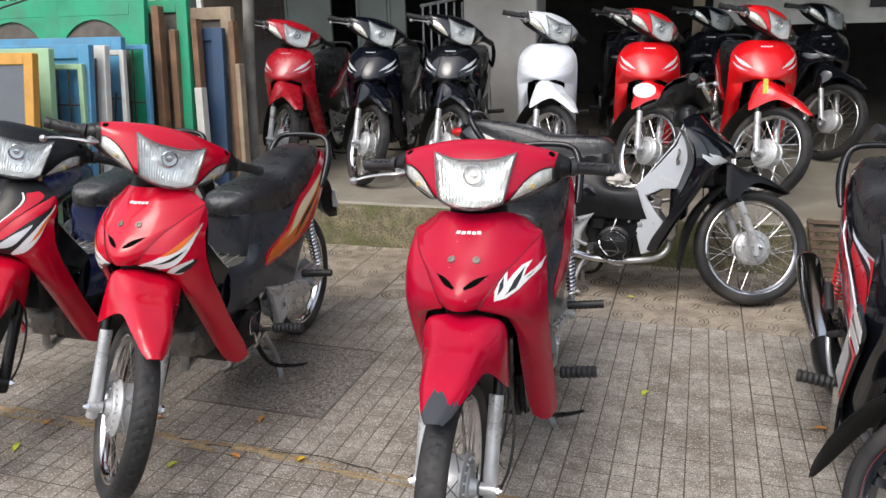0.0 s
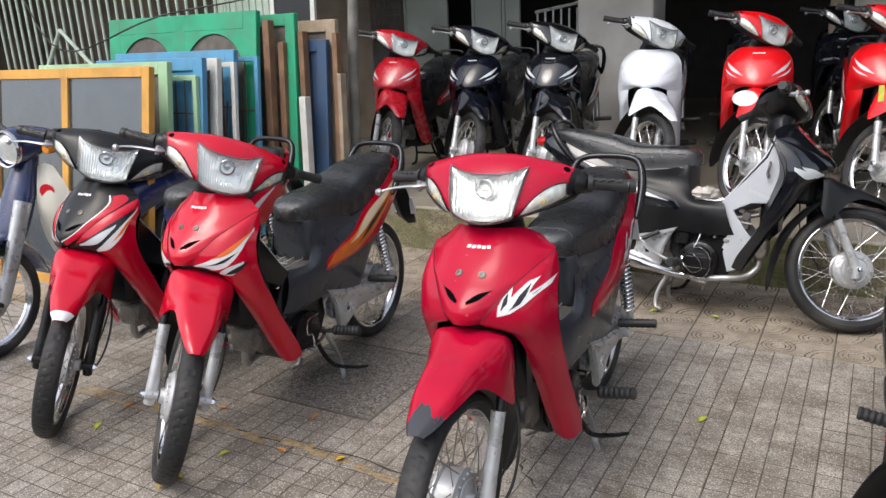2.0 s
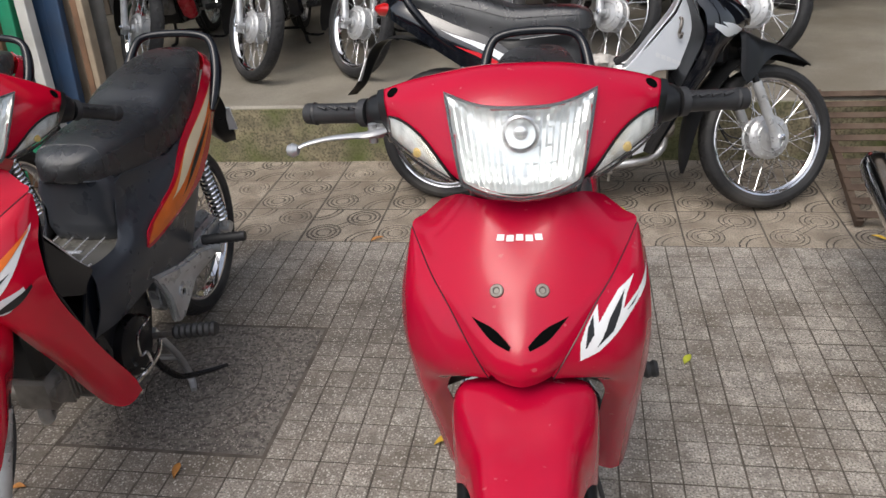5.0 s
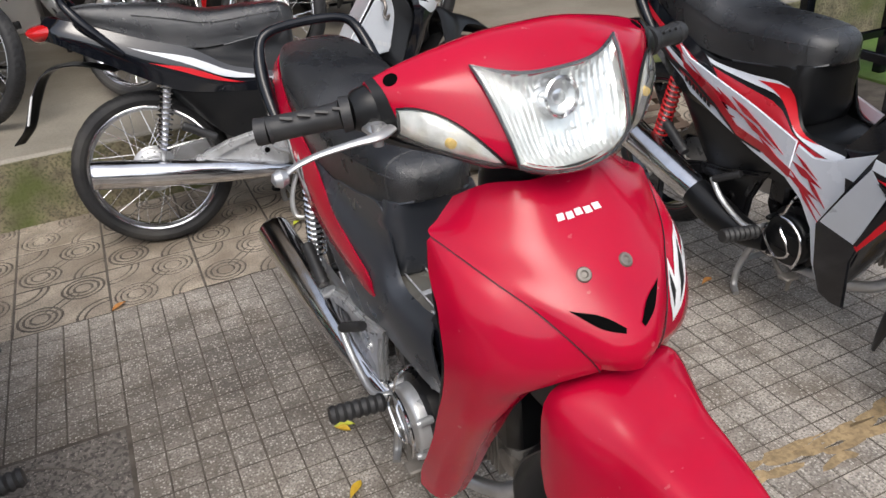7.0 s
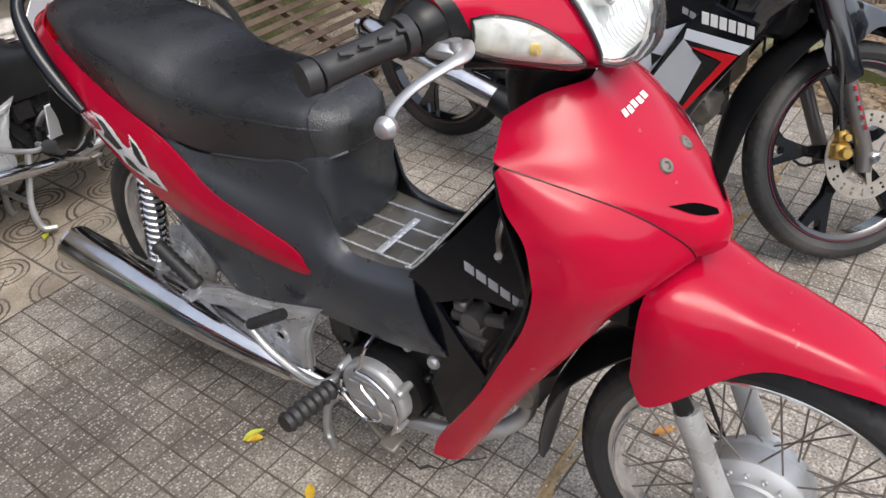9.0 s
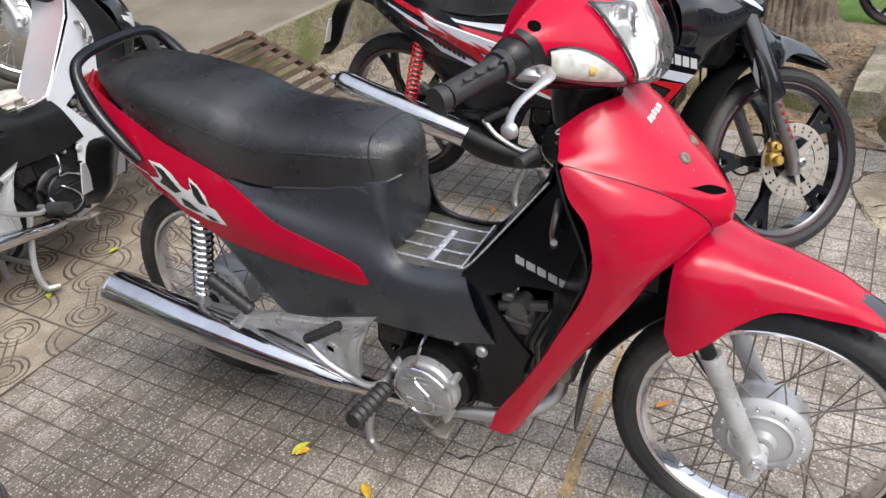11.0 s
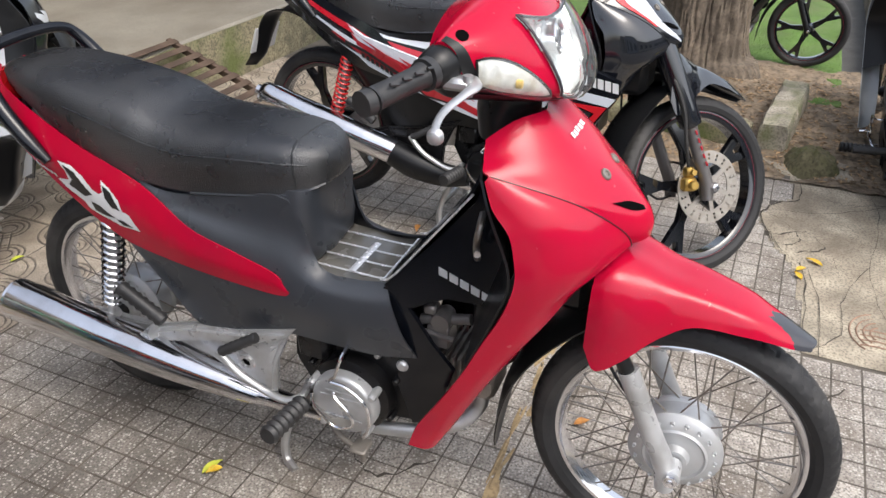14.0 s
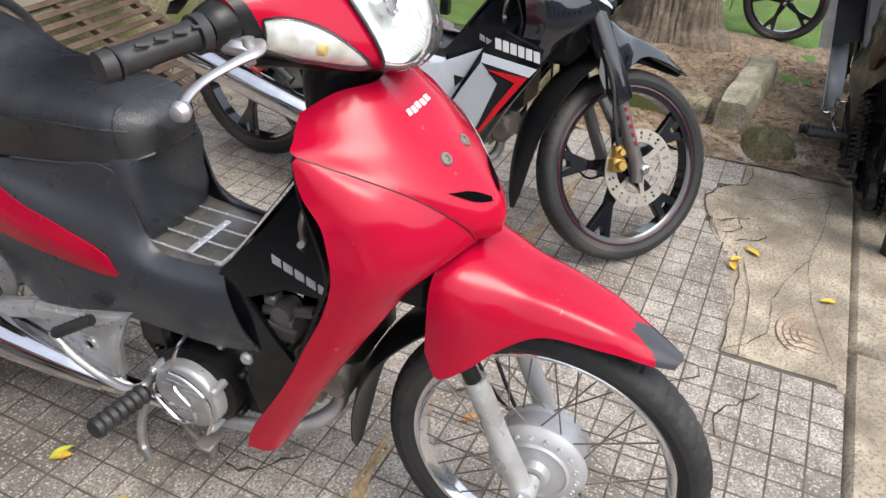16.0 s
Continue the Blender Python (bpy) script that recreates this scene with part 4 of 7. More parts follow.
    # rear suspension
    for s in (-1, 1):
        part("swing_arm", lambda: prism(rounded([(.86, .330), (.90, .338), (1.20, .30), (WHEELBASE + .05, .298), (WHEELBASE + .055, .262), (1.20, .255), (.90, .265), (.86, .275)], 2), .092, .112, .003), IRON if cast or style == "dusty" else ALLOY, b, key="swing", m=Matrix.Diagonal((s, 1, 1, 1)))
        bp = part("step_bracket", lambda: join(
            prism([(.751, .418), (.780, .381), (.812, .312), (.822, .232), (.850, .214), (.876, .212), (.925, .236), (.985, .270), (1.090, .290), (1.110, .325), (1.025, .352), (.896, .374), (.800, .402)], .110, .124, .005),
            prism([(.751, .418), (.772, .394), (.850, .350), (.985, .322), (1.090, .288), (1.128, .290), (1.120, .318), (1.025, .353), (.896, .375), (.800, .403)], .116, .139, .008),
            prism([(.772, .392), (.784, .372), (.812, .312), (.822, .232), (.848, .222), (.850, .296), (.822, .350)], .116, .134, .007),
            lathe([(.120, .020), (.130, .018), (.130, .011), (.122, .010)], 18, (0, .890, .290), closed=False),
            bar((.124, 1.128, .306), (.160, 1.128, .306), .017, 12)), IRON if cast or style == "dusty" else ALLOY_DULL, b, "cast alloy step bracket", key="brk", m=Matrix.Diagonal((s, 1, 1, 1)))
        part("bracket_hole", lambda: lathe([(.1215, .0105), (.1255, .0105), (.1256, 0)], 16, (0, .890, .290)), OPENING_SHADE, bp, "dark disc for the shade in the bracket hole", key="brkhole")
        out = s > 0
        part("rear_peg", lambda: pegs_geo(.140, .270, 1.050, .372, .01, .01, .017) if out else pegs_geo(-.165, -.165, 1.058, .378, .10, .062, .017), GRIP, b, key="rpeg%d" % s)
        so = part("shock_absorber", lambda: join(bar((.122, 1.178, .565), (.124, 1.205, .46), .013, 10), bar((.124, 1.20, .48), (.126, 1.252, .315), .010, 10), bar((.11, 1.252, .315), (.142, 1.252, .315), .014, 10)), IRON if style == "dusty" else ALLOY_DULL, b, key="shock", m=Matrix.Diagonal((s, 1, 1, 1)))
        part("spring", lambda: spring_geo((.122, 1.172, .585), (.125, 1.236, .362)), shock, so, key="spring")
    part("chain_case", lambda: prism(rounded([(.86, .345), (1.05, .335), (1.25, .335), (1.33, .325), (1.36, .28), (1.33, .232), (1.25, .222), (1.05, .235), (.86, .245), (.83, .30)], 2), .052, .086, .006), ALLOY_DULL if style == "old" else IRON, b, key="chain")
    # middle and rear body
    part("seat_base", lambda: loft([[(w, y, zt), (w * 1.04, y, (zt + zb) / 2), (w * .95, y, zb), (-w * .95, y, zb), (-w * 1.04, y, (zt + zb) / 2), (-w, y, zt)] for y, zt, zb, w in
                                    ((.709, .708, .60, .050), (.716, .709, .565, .072), (.732, .709, .545, .088), (.756, .707, .53, .090), (.790, .703, .46, .088), (.90, .69, .44, .096), (1.05, .68, .44, .100), (1.20, .72, .60, .10), (1.36, .80, .70, .07))], 4, 2), side, b, key="seat_base")
    sc = smooth_grid(SIDE, 4, 5)
    sides = {}
    for s in (-1, 1):
        sides[s] = part("side_cover", lambda: sheet(sc, .004, inward=-1) if s > 0 else flip(sheet(sc, .004, inward=-1)), side, b, key="side%d" % s)
    part("seat", seat_geo, SEAT, b, "black vinyl double seat", key="seat")
    if full:
        for s in (-1, 1):
            part("seat_trim", lambda: tube([(w * 1.0, y, zb + .002) for y, zt, zb, w in SEAT_ST[1:6]], .0026, 4, 5), GREY_PLASTIC, b, "dark seat edge trim", key="seat_trim", m=Matrix.Diagonal((s, 1, 1, 1)))
        part("seat_seam", seat_seam_geo, SEAT, b, key="seat_seam")
        for s in (-1, 1):
            part("side_seam", lambda: tube([(w * 1.002, y, zt - .34 * (zt - zb)) for y, zt, zb, w in SEAT_ST[2:9]], .0017, 4, 5), SEAT, b, key="side_seam", m=Matrix.Diagonal((s, 1, 1, 1)))
    TG = smooth_grid(TAIL, 5, 4)
    tl = {}
    for s in (-1, 1):
        tl[s] = part("tail_panel", lambda: sheet(TG, .004, inward=-1) if s > 0 else flip(sheet(TG, .004, inward=-1)), tail, b, key="tail%d" % s)
    part("tail_lamp", lambda: loft([[(w * math.cos(t), y + .01 * math.sin(t), z + h * math.sin(t)) for t in np.arange(10) * .2 * math.pi] for y, z, w, h in ((1.44, .80, .085, .026), (1.50, .795, .072, .030), (1.545, .788, .045, .026), (1.56, .785, .02, .015))], 3, 2), TAIL_RED, b, "red tail lamp", key="tlamp")
    part("rear_fender", lambda: sheet(smooth_grid([[(x * w, y + abs(x) * .03, z) for x in (-1, -.5, 0, .5, 1)] for y, z, w in ((1.30, .64, .06), (1.42, .68, .062), (1.52, .665, .06), (1.58, .58, .056), (1.62, .50, .052), (1.67, .45, .03))], 4, 3), .004), BLACK_PLASTIC, b, key="rfender")
    if tail_on:
        pl = part("number_plate", lambda: block(-.07, .07, -.003, .003, -.05, .05, .001), plate, b, "yellow number plate with dark bars" if plate is YELLOW_PLATE else "pale number plate with dark bars", key="plate", m=pose(0, 1.618, .560, 22))
        for zz in (-.018, .018):
            part("plate_bar", lambda: block(-.05, .05, .0035, .0045, -.010, .010, 0), BLACK_DECAL, pl, key="platebar", m=Matrix.Translation((0, 0, zz)))
    part("grab_rail", lambda: tube([(.144, 1.285, .698), (.147, 1.325, .742), (.144, 1.378, .805), (.126, 1.420, .868), (.088, 1.432, .894), (0, 1.438, .900), (-.088, 1.432, .894), (-.126, 1.420, .868), (-.144, 1.378, .805), (-.147, 1.325, .742), (-.144, 1.285, .698)], [.010, .016, .017, .013, .012, .012, .012, .013, .017, .016, .010], 5, 10), grab, b, "black tubular grab rail", key="grab")
    part("floor_plate", lambda: sheet(smooth_grid([[(x, y, z) for x in (-.098, -.04, .04, .098)] for y, z in ((.738, .655), (.756, .610), (.760, .575), (.735, .546), (.680, .541), (.620, .534), (.556, .545))], 4, 2), .003), FLOOR_PLATE if rack else side, b, "worn grey step plate", key="fplate%d" % rack)
    if rack:
        rk = part("wire_rack", lambda: join(*[tube([(x, .736, .580), (x, .737, .560), (x, .722, .5545), (x, .690, .5535), (x, .600, .5515), (x, .574, .553)], .0019, 4, 6) for x in (-.078, -.036, .006, .050)],
                                            tube([(-.082, .574, .553), (-.078, .572, .553), (.060, .572, .553), (.078, .572, .553)], .0022, 3, 6)), WIRE, b, "bright wire luggage rack", key="rack")
        part("rear_strip", lambda: tube([(-.090, .739, .580), (.088, .739, .580)], .0050, 1, 6, flat=.35), WIRE, rk, key="rackr")
        part("cross_strip", lambda: tube([(-.080, .640, .5545), (.030, .640, .5545)], .0075, 1, 6, flat=.2), WIRE, rk, "bare metal cross strip", key="rackx")
        # bright wires drawn in place of the shine along the tunnel edges
        for x in (-.091, .091):
            part("tunnel_rail", lambda: tube([(0, .574, .552), (0, .548, .566), (0, .470, .664), (0, .392, .764)], .0022, 4, 6), WIRE, rk, key="rackt", m=Matrix.Translation((x, 0, .006)))
    # cowl with lamps, bars and levers
    cw = part("headlight_cowl", cowl_open, cowl, b, key="cowl", m=S)
    part("lower_cowl", lambda: sheet(smooth_grid(mirrored([[(0, .258, .931), (.05, .263, .935), (.092, .288, .945), (.152, .335, .963), (.206, .386, .981), (.224, .40, 1.01)],
                                                           [(0, .30, .925), (.05, .305, .928), (.09, .33, .936), (.15, .37, .952), (.206, .40, .972), (.228, .41, 1.01)],
                                                           [(0, .42, .95), (.05, .42, .952), (.09, .42, .957), (.15, .425, .97), (.206, .43, .99), (.228, .425, 1.02)],
                                                           [(0, .45, 1.03), (.05, .45, 1.03), (.09, .448, 1.028), (.15, .444, 1.02), (.206, .438, 1.022), (.225, .43, 1.03)]]), 4, 3), .004), BLACK_PLASTIC, b, key="lowcowl", m=S)
    hl = part("headlight", head_bowl, REFLECTOR, b, "clear wide headlight with a chrome reflector", key="headrefl", m=S, smooth=9)
    part("bulb_shade", lambda: join(lathe([(-.010, .021), (-.014, .024), (-.012, .027), (.02, .030), (.02, .026), (-.008, .022)], 28, axis="y", closed=False), lathe([(-.006, .0), (-.004, .010), (.012, .013), (.02, .013)], 18, axis="y")), CHROME, hl, key="bulb", m=pose(0, .304, 1.010, -12))
    part("lamp_rim", lambda: rim_of(headlight_grid(.005, .0), .0024), GREY_PLASTIC, hl, key="headrim")
    ln = part("lens", lambda: sheet(headlight_grid(.010, .010)), LENS, hl, "clear plastic lens", key="headlens")
    ln.visible_shadow = False
    CH = smooth_grid(COWL, 8, 8)
    up = .0022 if grid_normals(CH)[:, :, 1].mean() < 0 else -.0022
    for s in (-1, 1):
        for ln, wd in (([(.24, .965), (.50, .962), (.78, .955), (.99, .95)], [.030, .036, .044, .05]), ([(.975, .955), (.965, .80), (.960, .62), (.965, .42)], [.046, .052, .050, .026])):
            part("cowl_bezel", lambda: strip_on(CH, ln, wd, up), BLACK_PLASTIC, cw, "black cowl edge", key="bezel%d" % len(wd) + str(ln[0]), m=Matrix.Diagonal((s, 1, 1, 1)))
        ind = part("indicator", lambda: sheet(signal_grid(.0025)), INDICATOR_BACK, b, "clear almond-shaped front indicator", key="ind", m=S @ Matrix.Diagonal((s, 1, 1, 1)))
        part("amber_bulb", lambda: lathe([(-.006, .0), (-.004, .006), (.004, .007), (.006, 0)], 12, tuple(signal_grid(.004)[6, 3]), axis="y"), YELLOWED, ind, key="indb")
        part("rim", lambda: rim_of(signal_grid(.003), .0022), BLACK_PLASTIC, ind, key="indrim")
        il = part("lens", lambda: sheet(signal_grid(.007)), LENS, ind, key="indlens")
        il.visible_shadow = False
        CG = cowl_grid()
        q_ = np.argmin(np.abs(CG - np.array((s * .193, .381, 1.055))).sum(2))
        i_, j_ = divmod(int(q_), CG.shape[1])
        n_ = grid_normals(CG)[i_, j_]
        part("mirror_hole", lambda: lathe([(-.002, .0095), (.0006, .0095), (.0008, .0085), (.0002, .008), (.0001, 0)], 20, axis="z"), OPENING_SHADE, cw, "mirror socket, its inner shade a black disc", key="hole",
             m=Matrix.Translation(CG[i_, j_]) @ Vector(n_).to_track_quat("Z", "Y").to_matrix().to_4x4())
        part("bar_cover", lambda: loft([[(x, y + ry * math.cos(t), z + rz * math.sin(t)) for t in np.arange(12) * math.pi / 6] for x, y, z, ry, rz in ((.185, .402, 1.013, .022, .022), (.205, .404, 1.015, .028, .030), (.216, .405, 1.015, .028, .030), (.230, .409, 1.014, .025, .026), (.238, .411, 1.013, .020, .020))], 3, 3), BLACK_PLASTIC, b, "black bar end cover", key="barcover", m=S @ Matrix.Diagonal((s, 1, 1, 1)))
        part("handlebar_grip", lambda: join(tube([(.236, .411, 1.013), (.248, .415, 1.012)], .0225, 1, 14), tube([(.248, .416, 1.012), (.262, .422, 1.010), (.325, .449, 1.002), (.333, .452, 1.001)], [.0185, .0165, .0165, .019], 4, 14),
                                                 tube([(.333, .452, 1.001), (.347, .458, 1.0)], .0175, 1, 14), *[bar((.248 + .02 * k, .398 + .0085 * k, 1.024 - .002 * k), (.262 + .02 * k, .404 + .0085 * k, 1.0265 - .002 * k), .0026, 5) for k in range(4)]), GRIP, b, "black rubber grip", key="grip", m=S @ Matrix.Diagonal((s, 1, 1, 1)))
        if s < 0 and lever:
            lv = part("brake_lever", lambda: tube([(-.205, .362, 1.000), (-.228, .350, .998), (-.256, .356, .995), (-.298, .366, .988), (-.330, .366, .981), (-.349, .360, .975)], [.0085, .009, .0068, .006, .0054, .005], 4, 10, flat=.62), ALLOY, b, "cast alloy brake lever", key="lever", m=S)
            part("ball_end", lambda: lathe([(-.0115, .0), (-.008, .008), (0, .0115), (.008, .008), (.0115, 0)], 14, (-.352, .359, .974)), ALLOY, lv, key="ball")
            part("lever_bracket", lambda: join(block(-.232, -.204, .356, .400, .988, 1.006, .006), bar((-.224, .362, .982), (-.224, .362, 1.011), .007, 10)), ALLOY, lv, key="lbrk")
    if full:
        part("brake_cable", lambda: tube([(.05, .22, .66), (.085, .19, .56), (.125, .165, .42), (.125, .12, .30), (.10, .07, .235), (.07, .03, .245)], .004, 6, 7), RUBBER, b, "black front brake cable", key="cable", m=S)
        part("speed_cable", lambda: tube([(.06, .23, .66), (.095, .22, .56), (.105, .20, .42), (.09, .13, .30), (.06, .06, .27)], .0035, 6, 7), RUBBER, b, key="cable2", m=S)
    if disc:
        part("brake_disc", disc_geo, DISC_STEEL, b, "drilled steel brake disc", key="disc", m=S @ Matrix.Translation((-.062, 0, R_TYRE)))
        part("caliper", lambda: join(block(-.026, .014, .062, .104, -.012, .030, .008), block(-.022, .012, .070, .098, .028, .062, .007), lathe([(-.040, 0), (-.040, .012), (-.036, .015), (-.024, .015)], 16, (0, .084, .006)), lathe([(-.034, 0), (-.034, .009), (-.024, .010)], 14, (0, .084, .044))), BRASS, b, "gold brake caliper", key="caliper", m=S @ Matrix.Translation((-.068, 0, R_TYRE)))
        part("brake_hose", lambda: tube([(-.08, .09, .34), (-.11, .13, .42), (-.125, .16, .52), (-.09, .23, .70)], .0055, 5, 7), RUBBER, b, key="hose", m=S)
    # stickers laid on the panels
    stickers(decals, b, SG, TG, sh, tl, NG, nz)
    if decals == "racing":
        sport_trim(b, S)
        for s in (-1, 1):
            for ln, wd, mt, lf in (([(.02, .42), (.25, .32), (.5, .22), (.75, .2), (1, .2)], [.09, .07, .06, .05, .04], WHITE_PAINT, -.0014), ([(.02, .66), (.3, .50), (.6, .40), (1, .36)], [.12, .09, .07, .05], RED_DARK, -.0012),
                                   ([(.15, .30), (.35, .26), (.55, .2)], [.0, .09, .0], RED_DECAL, -.0026)):
                part("side_stripe", lambda: strip_on(sc, ln, wd, lf) if s > 0 else flip(strip_on(sc, ln, wd, lf)), mt, sides[s], "white and red racing stripe")
    return b


def sport_trim(b, S):
    """Wing plates, fork sleeves and nose stripes of the sporty bike."""
    wing = [(.390, .621), (.455, .503), (.516, .391), (.506, .330), (.498, .280), (.469, .221), (.430, .210), (.392, .214), (.400, .340), (.387, .381), (.262, .563), (.238, .591), (.226, .642), (.335, .677)]
    panel = [(.655, .540), (.600, .524), (.545, .535), (.418, .598), (.549, .360), (.530, .215), (.550, .250), (.574, .339), (.620, .400), (.680, .438), (.668, .490)]
    body = [(1.400, .805), (1.280, .745), (1.160, .690), (1.088, .661), (.968, .632), (.813, .596), (.655, .550), (.668, .440), (.798, .470), (.931, .512), (1.075, .562), (1.160, .610), (1.280, .675), (1.400, .765)]

    def bent(geo):
        """Draws a flat panel in towards the tail."""
        v, f = geo
        v = np.array(v, float)
        v[:, 0] -= .20 * np.maximum(0, v[:, 1] - 1.08)
        return v, f


    def sliver(a, c, w):
        """A thin flame between two places on a panel."""
        d = (np.array(c) - a) / math.dist(a, c)
        m = np.array(a) * .6 + np.array(c) * .4
        return [tuple(a), (m[0] - d[1] * w, m[1] + d[0] * w), tuple(c), (m[0] + d[1] * w * .6, m[1] - d[0] * w * .6)]

    for s in (-1, 1):
        F = Matrix.Diagonal((s, 1, 1, 1))
        w = part("wing_plate", lambda: prism(wing, .196, .206, .004), BLACK_PAINT, b, "black, white and red wing plate", key="wing", m=F)
        part("white_band", lambda: prism([(.392, .606), (.238, .590), (.257, .565), (.397, .580)], .206, .2072, 0), WHITE_PAINT, w, key="wing_white")
        part("grey_field", lambda: prism([(.397, .580), (.346, .530), (.398, .390), (.502, .405), (.452, .492)], .206, .2072, 0), SILVER_PAINT, w, key="wing_field")
        part("red_wedge", lambda: prism([(.378, .564), (.262, .562), (.386, .378), (.396, .386), (.296, .542)], .2072, .2084, 0), RED_DECAL, w, key="wing_red")
        part("black_chevron", lambda: prism([(.374, .556), (.303, .541), (.388, .390), (.398, .392), (.336, .529)], .2084, .2092, 0), BLACK_DECAL, w, key="wing_black")
        for k in range(6):
            part("brand_mark", lambda: prism([(.361, .652), (.344, .650), (.341, .622), (.358, .624)], .206, .2072, 0), WHITE_DECAL, w, key="wing_mark", m=Matrix.Translation((0, -.0218 * k, -.0030 * k)))
        sp = part("white_side_panel", lambda: prism(panel, .146, .153, .003), WHITE_PAINT, b, "white side panel with red flames", key="wing_side", m=F)
        part("dark_inlet", lambda: prism([(.500, .508), (.468, .506), (.494, .474)], .153, .1542, 0), BLACK_DECAL, sp, key="inlet")
        for k, (q0, q1, wd) in enumerate((((.676, .455), (.560, .420), .010), ((.668, .470), (.545, .385), .007), ((.664, .492), (.560, .455), .012), ((.655, .515), (.575, .470), .006), ((.640, .445), (.552, .365), .006), ((.610, .470), (.540, .410), .007))):
            part("flame_mark", lambda: prism(sliver(q0, q1, wd), .153, .1542 + .0002 * k, 0), RED_DARK, sp, key="flame%d" % k)
        bd = part("side_fairing", lambda: bent(prism(body, .152, .158, .003)), WHITE_PAINT, b, "white side fairing with a dark red stripe", key="wing_body", m=F)
        part("red_stripe", lambda: bent(prism([(1.380, .790), (1.280, .732), (1.160, .672), (1.080, .644), (.965, .590), (.868, .524), (.765, .506), (.660, .470), (.662, .448), (.768, .484), (.862, .497), (.962, .560), (1.080, .614), (1.160, .640), (1.280, .700), (1.380, .775)], .158, .1592, 0)), RED_DARK, bd, key="body_stripe")
        part("black_line", lambda: prism([(1.160, .640), (1.080, .614), (.962, .560), (.862, .497), (.768, .484), (.768, .478), (.860, .490), (.962, .548), (1.080, .604), (1.160, .630)], .158, .1590, 0), BLACK_DECAL, bd, key="body_line")
        for k, (q0, q1, wd) in enumerate((((.960, .606), (.840, .550), .008), ((.900, .598), (.760, .540), .010), ((.860, .562), (.720, .505), .009), ((.800, .560), (.690, .500), .007), ((.780, .520), (.680, .470), .006))):
            part("flame_mark", lambda: prism(sliver(q0, q1, wd), .158, .1594 + .0002 * k, 0), RED_DARK, bd, key="bflame%d" % k)
        for k in range(7):
            part("name_mark", lambda: prism([(1.100, .606), (1.088, .601), (1.086, .586), (1.098, .591)], .158, .1592, 0), BLACK_DECAL, bd, key="body_mark", m=Matrix.Translation((0, -.0175 * k, -.0075 * k)))
        part("fork_sleeve", lambda: tube([(.094, .100, .46), (.094, .108, .475), (.093, .165, .59), (.091, .225, .71)], [.024, .033, .034, .032], 3, 14), BLACK_PAINT, b, "black plastic fork sleeve", key="sleeve", m=S @ F)
        for k in range(5):
            part("fork_mark", lambda: bar((.1140, .050, .345), (.1140, .056, .357), .0030, 6), RED_DARK, b, key="fork_mark", m=S @ F @ Matrix.Translation((0, .011 * k, .0225 * k)))
    NG = smooth_grid(mirrored(NOSE), 5, 4)
    for s in (-1, 1):
        for ln, wd, mt, lf in (([(.10, .5 + s * .16), (.36, .5 + s * .24), (.62, .5 + s * .30), (.86, .5 + s * .14)], [.03, .09, .08, .02], SILVER_PAINT, .0014), ([(.12, .5 + s * .27), (.36, .5 + s * .36), (.62, .5 + s * .42)], [.015, .03, .025], RED_DECAL, .0022)):
            part("nose_stripe", lambda: strip_on(NG, ln, wd, lf), mt, b, "silver and red nose stripe")


def disc_geo():
    out = []
    for k in range(20):
        a0, a1 = 2 * math.pi * k / 20, 2 * math.pi * (k + .74) / 20
        arc = [(.112 * math.cos(a0 + (a1 - a0) * t), .112 * math.sin(a0 + (a1 - a0) * t)) for t in (0, .33, .66, 1)]
        inn = [(.076 * math.cos(a1 + (a0 - a1) * t), .076 * math.sin(a1 + (a0 - a1) * t)) for t in (0, .33, .66, 1)]
        out.append(prism(arc + inn, -.002, .002, 0))
    out.append(lathe([(-.0018, .112), (-.0018, .104), (.0018, .104), (.0018, .112)], 60, closed=False))
    out.append(lathe([(-.0018, .084), (-.0018, .074), (.0018, .074), (.0018, .084)], 60, closed=False))
    out.append(lathe([(-.0018, .096), (-.0018, .091), (.0018, .091), (.0018, .096)], 60, closed=False))
    for k in range(6):
        a = 2 * math.pi * k / 6
        out.append(moved(prism([(.026, -.010), (.050, .004), (.077, .012), (.076, .026), (.046, .018), (.024, .010)], -.003, .002, 0), Matrix.Rotation(a, 4, "X")))
    out.append(lathe([(-.004, .034), (-.004, .022), (.003, .022), (.003, .034)], 30, closed=False))
    return join(*out)


def rim_of(G, r):
    """A thin bead round the edge of a patch."""
    loop = np.concatenate([G[0, :-1], G[:-1, -1], G[-1, :0:-1], G[:0:-1, 0]])
    return tube(loop, r, 1, 5, closed=True)


def strip_rows(G, u, span):
    U, V = G.shape[:2]
    N = grid_normals(G)
    i = u * (U - 1)
    i0 = int(i)
    t = i - i0
    js = np.linspace(span[0] * (V - 1), span[1] * (V - 1), 9)
    out = []
    for j in js:
        j0 = int(j)
        s = j - j0
        p = (1 - t) * ((1 - s) * G[i0, j0] + s * G[i0, j0 + 1]) + t * ((1 - s) * G[i0 + 1, j0] + s * G[i0 + 1, j0 + 1])
        n = N[i0, j0]
        out.append(p + (n if n[1] < 0 else -n) * .0015)
    return out


def on_grid(G, u, v):
    """Place and outward normal on a grid surface."""
    U, V = G.shape[:2]
    i, j = int(round(u * (U - 1))), int(round(v * (V - 1)))
    n = grid_normals(G)[i, j]
    return tuple(G[i, j]), tuple(n if n[1] < 0 else -n)


